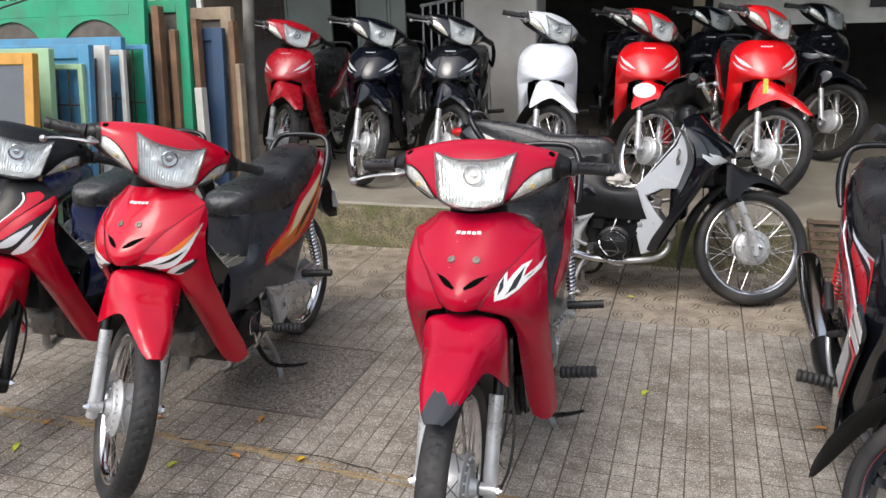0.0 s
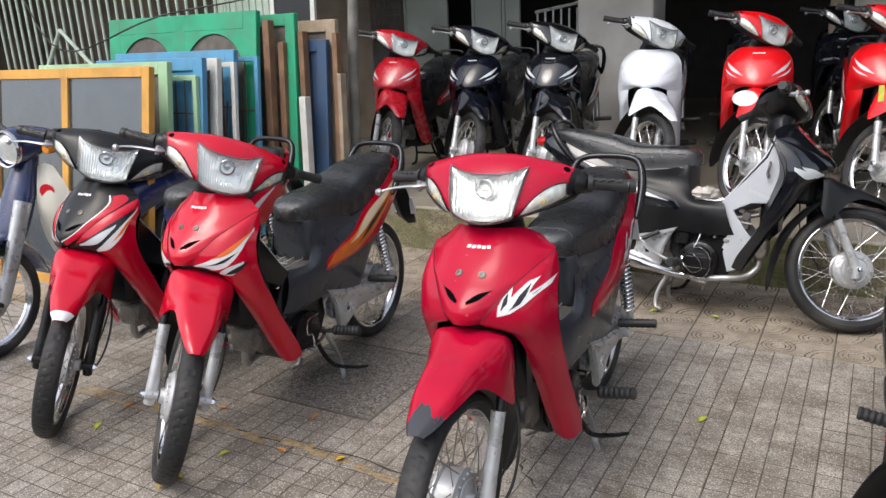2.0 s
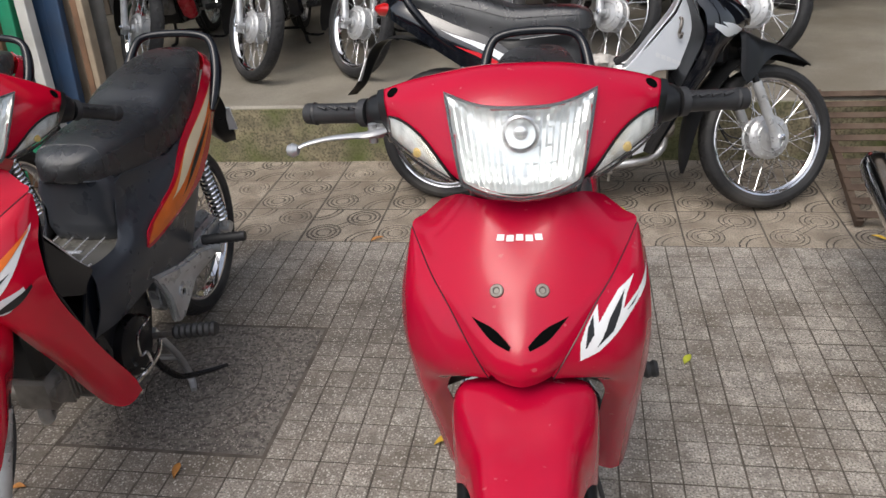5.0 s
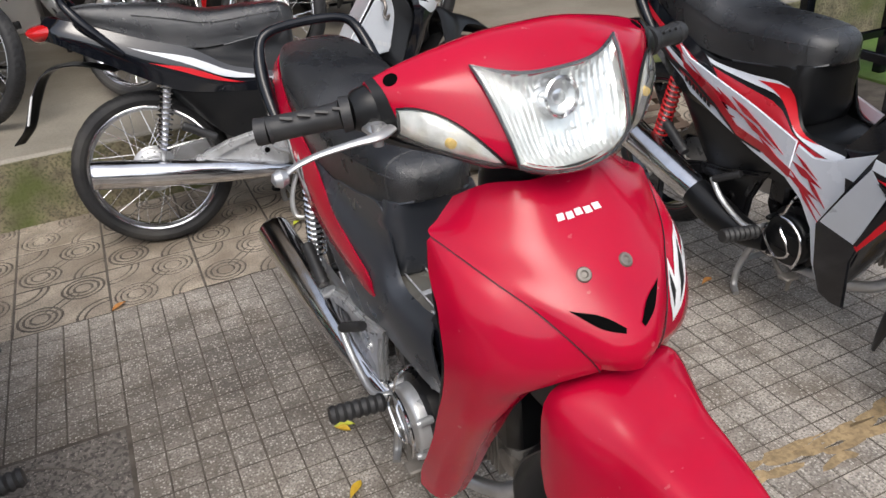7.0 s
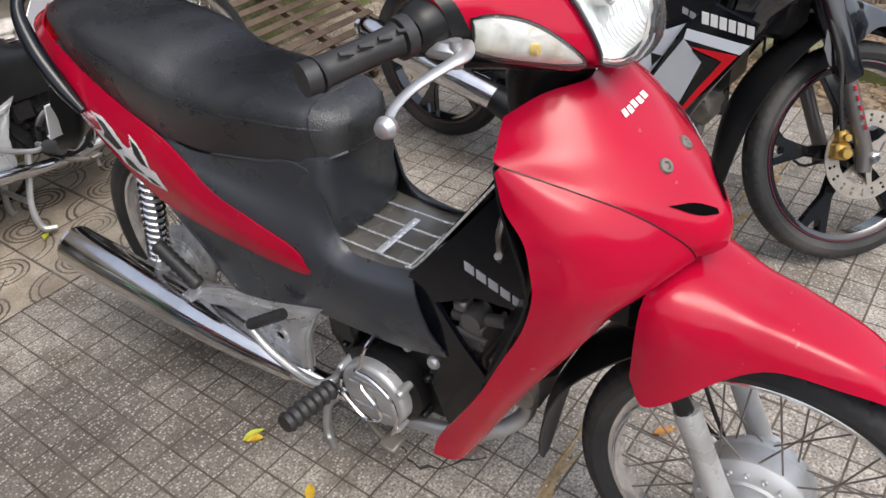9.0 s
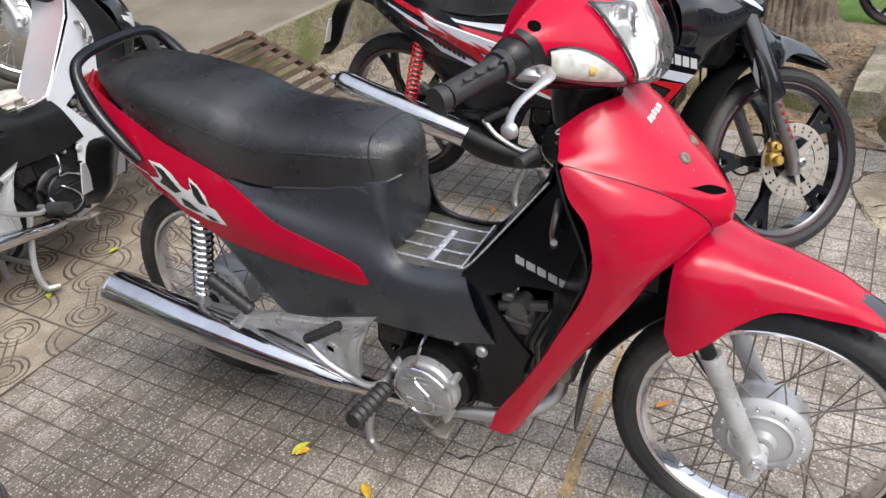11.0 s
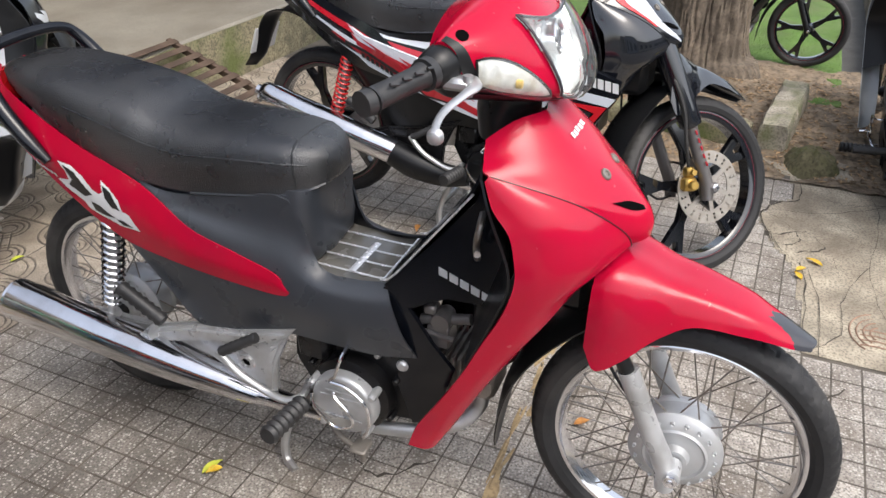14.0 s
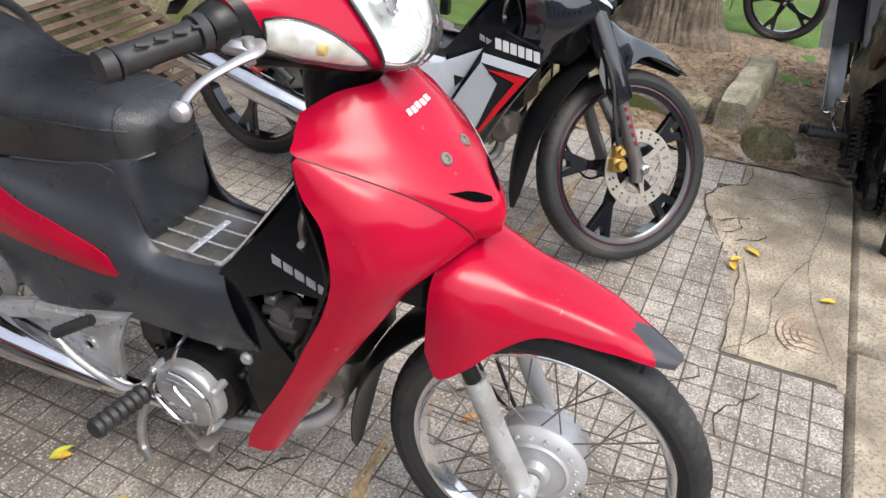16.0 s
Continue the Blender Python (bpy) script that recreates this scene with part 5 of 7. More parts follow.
def decal_on(ctrl, ax, outline, lift, nu=56, nv=44):
    """The part of a bodywork panel that lies inside an outline, lifted a little: ax names the two axes of the outline."""
    G = smooth_grid(ctrl, nu, nv)
    N = grid_normals(G)
    N = N * np.sign(N[..., :1])
    c = (G[:-1, :-1] + G[1:, 1:]) / 2
    a, b = c[..., ax[0]], c[..., ax[1]]
    inside = np.zeros(a.shape, bool)
    for (a0, b0), (a1, b1) in zip(outline, outline[1:] + outline[:1]):
        if b0 != b1:
            inside ^= ((b0 > b) != (b1 > b)) & (a < a0 + (b - b0) * (a1 - a0) / (b1 - b0))
    V = G.shape[1]
    v = (G + lift * N).reshape(-1, 3)
    quads = [(i * V + j, i * V + j + 1, (i + 1) * V + j + 1, (i + 1) * V + j) for i, j in np.argwhere(inside)]
    used = sorted({k for q in quads for k in q})
    at = {k: m for m, k in enumerate(used)}
    return v[used], [tuple(at[k] for k in q) for q in quads]


TAIL_FLAME = [(1.264, .703), (1.229, .698), (1.201, .680), (1.178, .655), (1.165, .650), (1.155, .655), (1.157, .679), (1.138, .666), (1.118, .645), (1.112, .622), (1.096, .617), (1.076, .584), (1.130, .586), (1.149, .593),
              (1.180, .600), (1.206, .609), (1.213, .622), (1.231, .632), (1.260, .644), (1.280, .660), (1.241, .667), (1.246, .684)]
TAIL_CORES = ([(1.251, .697), (1.222, .686), (1.205, .667), (1.183, .645), (1.206, .637), (1.226, .646), (1.245, .655), (1.231, .669), (1.242, .684)], [(1.154, .671), (1.134, .657), (1.126, .640), (1.116, .622), (1.136, .625), (1.149, .642)],
              [(1.192, .628), (1.169, .623), (1.152, .610), (1.136, .602), (1.165, .602), (1.188, .608)], [(1.134, .600), (1.113, .600), (1.088, .589), (1.118, .589)])
SHIELD_FLAME = [(.083, .722), (.084, .747), (.093, .767), (.109, .787), (.110, .764), (.125, .781), (.140, .796), (.163, .804), (.152, .787), (.146, .770), (.169, .783), (.187, .797), (.183, .780), (.163, .766), (.138, .744), (.110, .727)]
SHIELD_CORES = ([(.090, .735), (.094, .761), (.102, .777), (.103, .752)], [(.116, .745), (.126, .766), (.148, .793), (.141, .768), (.131, .748), (.107, .734)], [(.150, .766), (.172, .781), (.160, .770)])


def stickers(kind, b, SG, TG, sh, tl, NG, nz):
    if kind == "none":
        return
    for s in (-1, 1):
        fl = (lambda g: g) if s > 0 else flip
        P = sh[s]
        if kind == "tribal":
            if s > 0:
                part("flame_sticker", decal_on(SHIELD, (0, 2), SHIELD_FLAME, .0011), WHITE_DECAL, P, "white and black flame sticker")
                for q in SHIELD_CORES:
                    part("sticker_core", decal_on(SHIELD, (0, 2), q, .0018), BLACK_DECAL, P)
            part("flame_sticker", fl(decal_on(TAIL, (1, 2), TAIL_FLAME, .0011)), WHITE_DECAL, tl[s], "white and black flame sticker")
            for q in TAIL_CORES:
                part("sticker_core", fl(decal_on(TAIL, (1, 2), q, .0018)), BLACK_DECAL, tl[s])
            for k in range(6):
                part("script_mark", fl(decal_on(TAIL, (1, 2), [(1.343 - .011 * k, .684 - .0022 * k), (1.335 - .011 * k, .682 - .0022 * k), (1.333 - .011 * k, .674 - .0022 * k), (1.341 - .011 * k, .677 - .0022 * k)], .0014)), SILVER_DECAL, tl[s])
        elif kind == "flame":
            for ln, wd, mt, lf in (([(.47, .03), (.37, .30), (.26, .56), (.11, .84)], [.02, .070, .060, .012], WHITE_DECAL, .0012), ([(.34, .20), (.25, .46), (.12, .80)], [.0, .026, .006], ORANGE_DECAL, .0020),
                                   ([(.42, .16), (.34, .40), (.27, .60)], [.0, .013, .0], BLACK_DECAL, .0022), ([(.50, .24), (.44, .46), (.36, .72)], [.0, .040, .01], WHITE_DECAL, .0014), ([(.49, .34), (.43, .55), (.36, .80)], [.0, .020, .008], BLACK_DECAL, .0022),
                                   ([(.475, .03), (.46, .12), (.45, .22)], [.012, .018, .0], BLACK_DECAL, .0024)):
                part("flame_sticker", lambda: fl(strip_on(SG, ln, wd, lf)), mt, P, "white, orange and black flame sticker")
            T = tl[s]
            for ln, wd, mt in (([(.03, .5), (.2, .5), (.4, .45), (.62, .4), (.8, .4)], [.1, .36, .34, .22, .0], ORANGE_DECAL), ([(.30, .3), (.5, .3), (.8, .35)], [.0, .14, .0], CREAM_DECAL), ([(.35, .6), (.5, .55), (.66, .5)], [.0, .06, .0], BLACK_DECAL)):
                part("flame_sticker", lambda: fl(strip_on(TG, ln, wd, -.0014 if mt is ORANGE_DECAL else -.0024)), mt, T, "orange flame sticker")
        elif kind == "arrow":
            for ln, wd, mt, lf in (([(.20, .5 + s * .34), (.45, .5 + s * .40), (.72, .5 + s * .38), (.93, .5 + s * .16)], [.05, .085, .11, .09], RED_GLOSS, .0016), ([(.20, .5 + s * .27), (.45, .5 + s * .30), (.72, .5 + s * .25), (.90, .5 + s * .05)], [.006, .012, .014, .010], WHITE_DECAL, .0024)):
                part("nose_band", lambda: strip_on(NG, ln, wd, lf), mt, nz, "red nose band with a white line")
            for ln, wd, mt, lf in (([(.46, .02), (.36, .26), (.24, .50), (.08, .80)], [.05, .110, .100, .02], BLACK_DECAL, .0012), ([(.42, .06), (.32, .26), (.20, .50)], [.01, .050, .01], SILVER_DECAL, .0022), ([(.46, .26), (.36, .46), (.22, .70), (.06, .90)], [.01, .050, .05, .01], WHITE_DECAL, .0024),
                                   ([(.34, .52), (.22, .72), (.08, .90)], [.0, .022, .008], ORANGE_DECAL, .0032)):
                part("side_sticker", lambda: fl(strip_on(SG, ln, wd, lf)), mt, P, "silver, black and orange flame sticker")
            part("side_sticker", lambda: fl(strip_on(TG, [(.15, .4), (.4, .32), (.66, .35)], [.0, .12, .0], -.0014)), SILVER_DECAL, tl[s], "silver slash sticker")
        elif kind in ("slash", "row"):
            if kind == "row":
                for ln, wd in (([(.62, .5 + s * .16), (.50, .5 + s * .28), (.36, .5 + s * .42)], [.0, .026, .004]), ([(.66, .5 + s * .22), (.58, .5 + s * .32), (.47, .5 + s * .44)], [.0, .016, .0])):
                    part("side_sticker", lambda: strip_on(NG, ln, wd, .0016), SILVER_DECAL, nz, "silver slash sticker")
            else:
                for ln, wd in (([(.46, .10), (.38, .36), (.28, .66)], [.01, .05, .0]), ([(.44, .36), (.38, .55), (.30, .84)], [.0, .04, .02])):
                    part("side_sticker", lambda: fl(strip_on(SG, ln, wd, .0014)), SILVER_DECAL, P, "silver slash sticker")
            T = tl[s]
            for ln, wd, mt in (([(.15, .4), (.4, .32), (.66, .35)], [.0, .12, .0], SILVER_DECAL), ([(.3, .6), (.45, .55), (.6, .6)], [.0, .07, .0], RED_DECAL)):
                part("side_sticker", lambda: fl(strip_on(TG, ln, wd, -.0014)), mt, T, "silver and red slash sticker")
        elif kind == "racing":
            T = tl[s]
            for ln, wd, mt in (([(.02, .62), (.3, .64), (.6, .62), (.92, .6)], [.16, .14, .12, .08], WHITE_PAINT), ([(.05, .28), (.3, .30), (.6, .30), (.95, .34)], [.07, .08, .07, .04], RED_DARK), ([(.2, .62), (.4, .66), (.6, .60)], [.02, .06, .02], RED_DARK), ([(.5, .7), (.65, .66), (.8, .6)], [.0, .10, .0], BLACK_DECAL)):
                part("panel_sticker", lambda: fl(strip_on(TG, ln, wd, -.0014 if mt is WHITE_PAINT else -.0026)), mt, T, "white and red racing stripe")


def place(x, y, rz=0.0, z=0.0, lean=0.0):
    """Pose of a bike whose front wheel stands at (x, y); lean to its left in degrees."""
    return Matrix.Translation((x, y, z)) @ Matrix.Rotation(radians(rz), 4, "Z") @ Matrix.Rotation(radians(lean), 4, "Y")


bike("motorbike", "used red underbone motorbike with flaked front fender, parked on the pavement", place(.040, 0, 1.4, 0, -1.2), RED, fender=RED_WORN, steer=2.7)


# ---- ground, pavement, platform ----
PITCH, TX, TY = 0.2998, -0.685, 1.861
KERB_Y, DECK = 2.72, 0.283

# the tiles are darkened over two broad areas beside and between the bikes
TILE = mat("terrazzo_tile", (0.36, 0.325, 0.285), 0.6, var=0.3, vscale=22, grain=0.85, gscale=170, dirt=(0.125, 0.10, 0.075), dirt_amt=0.8, dscale=5.2, bump=0.6, bscale=260, rand=0.16, place=True, chips=(150.0, (0.66, 0.62, 0.56), 0.75), dark_areas=(((-1.35, 0.85, 0.0), 0.35, 1.45, (0.115, 0.092, 0.068), 0.55), ((-0.33, 1.29, 0.0), 0.05, 0.55, (0.060, 0.054, 0.050), 0.62)))
SWIRL = mat("patterned_tile", (0.36, 0.305, 0.24), 0.65, var=0.25, vscale=12, grain=0.6, gscale=190, dirt=(0.17, 0.135, 0.10), dirt_amt=0.75, dscale=5.0, bump=0.3, bscale=230, rand=0.12, place=True)
JOINT = mat("joint_dirt", (0.098, 0.084, 0.068), 0.9, var=0.4, vscale=14, bump=0.3, place=True)
AGG = mat("rough_aggregate", (0.19, 0.17, 0.15), 0.85, var=0.3, vscale=30, grain=0.9, gscale=75, dirt=(0.065, 0.055, 0.045), dirt_amt=0.6, bump=0.9, bscale=110)
CONCRETE = mat("old_concrete", (0.38, 0.33, 0.25), 0.8, var=0.35, vscale=9, grain=0.65, gscale=130, dirt=(0.15, 0.12, 0.085), dirt_amt=0.85, dscale=3.6, bump=0.8, bscale=40, place=True)
DECKM = mat("smooth_concrete", (0.275, 0.25, 0.205), 0.55, var=0.16, vscale=3.0, grain=0.25, gscale=140, dirt=(0.17, 0.145, 0.11), dirt_amt=0.75, dscale=1.6, bump=0.2, bscale=80, place=True)
MOSS = mat("mossy_concrete", (0.24, 0.21, 0.135), 0.9, var=0.4, vscale=18, grain=0.75, gscale=90, dirt=(0.085, 0.110, 0.025), dirt_amt=0.9, dscale=4.5, bump=0.9, bscale=70, place=True)
EDGE = mat("mossy_edging_concrete", (0.38, 0.34, 0.27), 0.9, var=0.3, vscale=9, grain=0.6, gscale=100, dirt=(0.11, 0.13, 0.035), dirt_amt=0.85, dscale=6.5, bump=0.8, bscale=50, place=True)
ASPHALT = mat("asphalt", (0.095, 0.091, 0.085), 0.85, var=0.2, grain=0.4, gscale=120, bump=0.6, bscale=150, place=True)
SOIL = mat("soil_and_litter", (0.22, 0.165, 0.11), 0.95, var=0.5, vscale=12, grain=0.85, gscale=55, dirt=(0.27, 0.21, 0.145), dirt_amt=0.6, dscale=14, bump=1.0, bscale=35, place=True)
PLASTER = mat("white_plaster", (0.6, 0.58, 0.54), 0.8, var=0.08, vscale=2, dirt=(0.33, 0.3, 0.26), dirt_amt=0.55, dscale=2.5, bump=0.2, place=True)
GRIME = mat("stained_wall", (0.15, 0.12, 0.09), 0.85, var=0.35, vscale=2.5, dirt=(0.06, 0.048, 0.036), dirt_amt=0.8, dscale=2.4, bump=0.4, place=True)
DOOR_GREY = mat("grey_green_door_paint", (0.22, 0.25, 0.23), 0.5, var=0.12, dirt=(0.12, 0.12, 0.1), dirt_amt=0.5)
# the shade of the unlit shop is put into this near-black colour
INTERIOR_SHADE = mat("interior_shade_dark", (0.045, 0.042, 0.04), 0.8, var=0.2, place=True)
RUST = mat("rusty_iron", (0.085, 0.055, 0.038), 0.75, metal=0.2, var=0.3, vscale=15, dirt=(0.16, 0.12, 0.085), dirt_amt=0.5, dscale=10, bump=0.3)

tagged(part("ground", block(-60, 60, -60, 60, -0.6, -0.18, 0), ASPHALT), "dark asphalt street", "road", kind="structure")
bed = part("pavement", join(block(-9, 2.30, -0.535, KERB_Y + .05, -0.16, -0.0016, 0), block(2.30, 4.6, .9, KERB_Y + .05, -0.16, -0.0018, 0)), JOINT)
tagged(bed, "grey terrazzo tile pavement with dirty joints", "pavement", kind="structure")
kerb = part("kerb_bed", block(-9, 9.0, -0.79, -0.545, -0.20, -0.03, 0), CONCRETE)
for k in range(18):
    part("kerb_stone", lambda: block(0, .994, -0.80, -0.539, -0.19, 0.004, .02), CONCRETE, kerb, key="kerbstone", m=Matrix.Translation((-9 + k * 1.0, 0, 0)))
tagged(kerb, "worn concrete kerb stones along the street", "kerb", kind="structure")
deck = part("platform", join(block(-9, 6.5, KERB_Y + .006, 9.5, -0.1, DECK, .012)), DECKM)
tagged(deck, "raised smooth concrete shop platform", "platform", kind="structure")
riser = part("platform_riser", sheet(np.array([[(x, KERB_Y + .002 * math.sin(x * 7 + z * 9) + .003 * noise.noise((x * 6, z * 9, 0)), z) for z in np.linspace(-.01, DECK - .012, 9)] for x in np.linspace(-9, 6.5, 200)]), .012, inward=-1), MOSS)
tagged(riser, "mossy green concrete step face", "step", kind="structure")


# ---- the shop behind ----
WALL_Y = 5.2
tagged(part("wall_front", join(block(-9, -3.62, WALL_Y, WALL_Y + .2, DECK, 3.6, .01)), GRIME), "stained plaster wall beside the shop doors", "wall", kind="structure")
tagged(part("pillar", block(-1.45, -.80, WALL_Y - .05, WALL_Y + .35, DECK, 3.6, .012), PLASTER), "white plastered pillar with a faded notice", "pillar", kind="structure")
tagged(part("wall_back", block(-9, 6.5, 9.2, 9.4, DECK, 3.6, 0), INTERIOR_SHADE), "rear wall of the shop, shade put into its dark colour", "wall", kind="structure")
tagged(part("wall_side", block(6.3, 6.5, KERB_Y + 1.6, 9.3, DECK, 3.6, 0), INTERIOR_SHADE), "side wall of the shop, shade put into its dark colour", "wall", kind="structure")
tagged(part("wall_left", block(-9, -8.8, KERB_Y, 9.3, DECK, 3.6, 0), GRIME), "stained side wall", "wall", kind="structure")
# ceiling and beam are out of view, set forward to shade the platform
tagged(part("ceiling", block(-9, 6.5, 3.5, 9.4, 3.4, 3.6, 0), INTERIOR_SHADE), "unseen shop ceiling in shade colour, set forward over the platform", "ceiling", kind="structure")
tagged(part("lintel", block(-9, 6.5, 3.3, 3.5, 2.75, 3.6, .01), GRIME), "unseen stained beam added over the platform for shade", "beam", kind="structure")


# pieces of the pavement
def tile_geo(n=4, cells=None):
    """A terrazzo tile cut into small squares by grooves."""
    out, c = [], PITCH / n
    s = PITCH - .001
    for i in range(n):
        for j in range(n):
            if cells is not None and (i, j) not in cells:
                continue
            x0, y0 = .0005 + i * s / n + .0018, .0005 + j * s / n + .0018
            x1, y1 = x0 + s / n - .0036, y0 + s / n - .0036
            e = .001
            v = [(x0, y0, -.003), (x1, y0, -.003), (x1, y1, -.003), (x0, y1, -.003), (x0 + e, y0 + e, 0), (x1 - e, y0 + e, 0), (x1 - e, y1 - e, 0), (x0 + e, y1 - e, 0)]
            out.append((np.array(v), [(4, 5, 6, 7), (0, 1, 5, 4), (1, 2, 6, 5), (2, 3, 7, 6), (3, 0, 4, 7)]))
    return join(*out)


def swirl_geo(n=84):
    """A tile with ring and arch grooves pressed into it."""
    s = PITCH - .004
    G = np.zeros((n, n, 3))
    for i in range(n):
        for j in range(n):
            u, v = i / (n - 1), j / (n - 1)
            d = 1.0
            for cx, cy, rs in ((.27, .27, (.10, .17, .23)), (.73, .73, (.10, .17, .23)), (.0, 1.0, (.28, .36)), (1.0, .0, (.28, .36))):
                q = math.hypot(u - cx, v - cy)
                d = min(d, min(abs(q - r) for r in rs))
            if abs(u + v - 1) < .30:
                d = min(d, abs((u - v) % .14 - .07) + .0 if abs(abs(u - v) - .0) < .16 else 1)
            edge = min(u, v, 1 - u, 1 - v) < .012
            G[i, j] = (.002 + u * s, .002 + v * s, -.0042 if edge else (-.0040 if d < .0105 else 0))
    return sheet(G)


BROKEN = [(.815, -.60), (.815, -.236), (1.26, -.226), (1.40, -.15), (1.62, -.065), (1.76, -.11), (1.83, -.185), (2.03, -.16), (2.10, -.02), (2.6, .0), (2.6, -.60)]


def in_patch(x, y):
    """Whether the tiles are gone at this place."""
    inside = False
    for (x0, y0), (x1, y1) in zip(BROKEN, BROKEN[1:] + BROKEN[:1]):
        if (y0 > y) != (y1 > y) and x < x0 + (y - y0) * (x1 - x0) / (y1 - y0):
            inside = not inside
    return inside


def tile_cells(i, j):
    """The small squares of a tile that still lie there."""
    x, y = TX + i * PITCH, TY - (j + 1) * PITCH
    if -2 <= i <= -1 and 2 <= j <= 3:
        return []
    c = PITCH / 4
    return [(a, b) for a in range(4) for b in range(4) if not in_patch(x + (a + .5) * c, y + (b + .5) * c) and x + a * c < 2.24]


def wobble(i, j, k=1.0):
    r = random.Random(i * 97 + j * 31 + 5)
    return Matrix.Translation((TX + i * PITCH, TY - (j + 1) * PITCH, r.uniform(-.0008, .0012) * k)) @ pose(0, 0, 0, r.uniform(-.12, .12), r.uniform(-.12, .12), 0)


def lay_tiles():
    for j in range(8):
        for i in range(-12, 11):
            cells = tile_cells(i, j)
            if len(cells) == 16:
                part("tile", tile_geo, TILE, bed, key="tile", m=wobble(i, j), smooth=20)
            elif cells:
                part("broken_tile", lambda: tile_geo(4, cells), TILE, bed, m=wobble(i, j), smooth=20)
    for j in range(-3, 0):
        for i in range(-12, 11):
            part("patterned_tile", swirl_geo, SWIRL, bed, key="swirl", m=wobble(i, j), smooth=25)


cover = part("manhole_cover", join(block(TX - 2 * PITCH + .004, TX - .004, TY - 4 * PITCH + .004, TY - 2 * PITCH - .004, -.05, -.001, .006)), AGG)
tagged(cover, "rough concrete manhole cover set in the pavement", "manhole cover", kind="structure")
for k in (1, 2, 3):
    ring = [(TX - PITCH + (.085 * k + .006 * noise.noise((a * 3, k, 0))) * math.cos(a), TY - 3 * PITCH + (.085 * k + .006 * noise.noise((a * 3, k, 4))) * math.sin(a), -.0012 + .0012 * noise.noise((a * 4, k, 2))) for a in np.arange(48) * 2 * math.pi / 48]
    part("ring_joint", tube(ring, .0022, 1, 4, True), JOINT, cover)
rg = random.Random(12)
stones = []
for _ in range(2600):
    gx, gy, gr = rg.uniform(TX - 2 * PITCH + .012, TX - .012), rg.uniform(TY - 4 * PITCH + .012, TY - 2 * PITCH - .012), rg.uniform(.002, .0055)
    pa = rg.uniform(0, 6.28)
    stones.append((np.array([(gx + gr * math.cos(pa + q * 1.2566), gy + gr * math.sin(pa + q * 1.2566), -.002) for q in range(5)] + [(gx, gy, -.0005 + gr * .55)]), [(q, (q + 1) % 5, 5) for q in range(5)]))
tagged(part("aggregate", join(*stones), mat("pebble_aggregate", (0.23, 0.205, 0.18), 0.8, var=0.3, vscale=40, rand=0.45, place=True), cover, smooth=10), "small rough pebbles in the concrete")


def blob(cx, cy, rx, ry, seed, z=.002, n=26, rough=.45):
    """A flat uneven patch with a ragged edge."""
    r = random.Random(seed)
    ph = [r.uniform(0, 6.28) for _ in range(5)]
    pts = []
    for k in range(n):
        a = 2 * math.pi * k / n
        q = 1 + rough * sum(math.sin((m + 2) * a + ph[m]) / (m + 2) for m in range(5))
        pts.append((cx + rx * q * math.cos(a), cy + ry * q * math.sin(a), z + r.uniform(-.0008, .0008)))
    v = np.array(pts + [(cx, cy, z + .002)])
    return v, [(k, (k + 1) % n, n) for k in range(n)]


def patch_geo():
    """Uneven worn concrete with its edge broken along the tiles."""
    xs, ys = np.linspace(.80, 2.62, 74), np.linspace(-.536, .06, 30)
    G = np.array([[(x, y, .0012 + .0022 * noise.noise((x * 5, y * 5, 3)) + .0014 * noise.noise((x * 17, y * 17, 5))) for y in ys] for x in xs])
    v, f = sheet(G, .03)
    n = len(xs) * len(ys)
    keep = []
    for q in f:
        c = np.mean([v[k] for k in q], axis=0)
        if in_patch(c[0] + .012 * noise.noise((c[0] * 9, c[1] * 9, 1)), c[1] - .012) or in_patch(c[0], c[1] + .015 * noise.noise((c[0] * 9, c[1] * 9, 7))):
            keep.append(q)
    return v, keep


slab = part("concrete_patch", patch_geo(), CONCRETE)
tagged(slab, "broken old concrete patch beside the tiles", "pavement", kind="structure")
SAND = mat("yellow_sand", (0.33, 0.24, 0.13), 0.95, var=0.3, vscale=25, grain=0.4, gscale=90, bump=0.6, bscale=90)
CRACK = mat("crack_dirt", (0.05, 0.042, 0.033), 0.95, var=0.2)
rs = random.Random(4)
sand = [blob(x, .385 + rs.uniform(-.03, .03), rs.uniform(.04, .10), rs.uniform(.006, .022), k, rough=1.0) for k, x in enumerate(np.linspace(-2.1, 1.5, 34))]
sand += [blob(.60 + .10 * k, .36 + .03 * math.sin(k * 2), .06, .02, 60 + k, rough=1.0) for k in range(5)]
tagged(part("sand", join(*sand), SAND), "yellow sand washed along a joint", "sand", kind="stuff")


def crack(pts, w=.004, seed=1, z=.0022):
    r = random.Random(seed)
    p = spline([(x, y, z) for x, y in pts], 6)
    rows = []
    for q in p:
        k = w * r.uniform(.3, 1.2)
        o = np.array((r.uniform(-.006, .006), r.uniform(-.006, .006), 0))
        rows.append([q + o + (k * .7, k * .7, 0), q + o - (k * .7, k * .7, 0)])
    return sheet(np.array(rows))


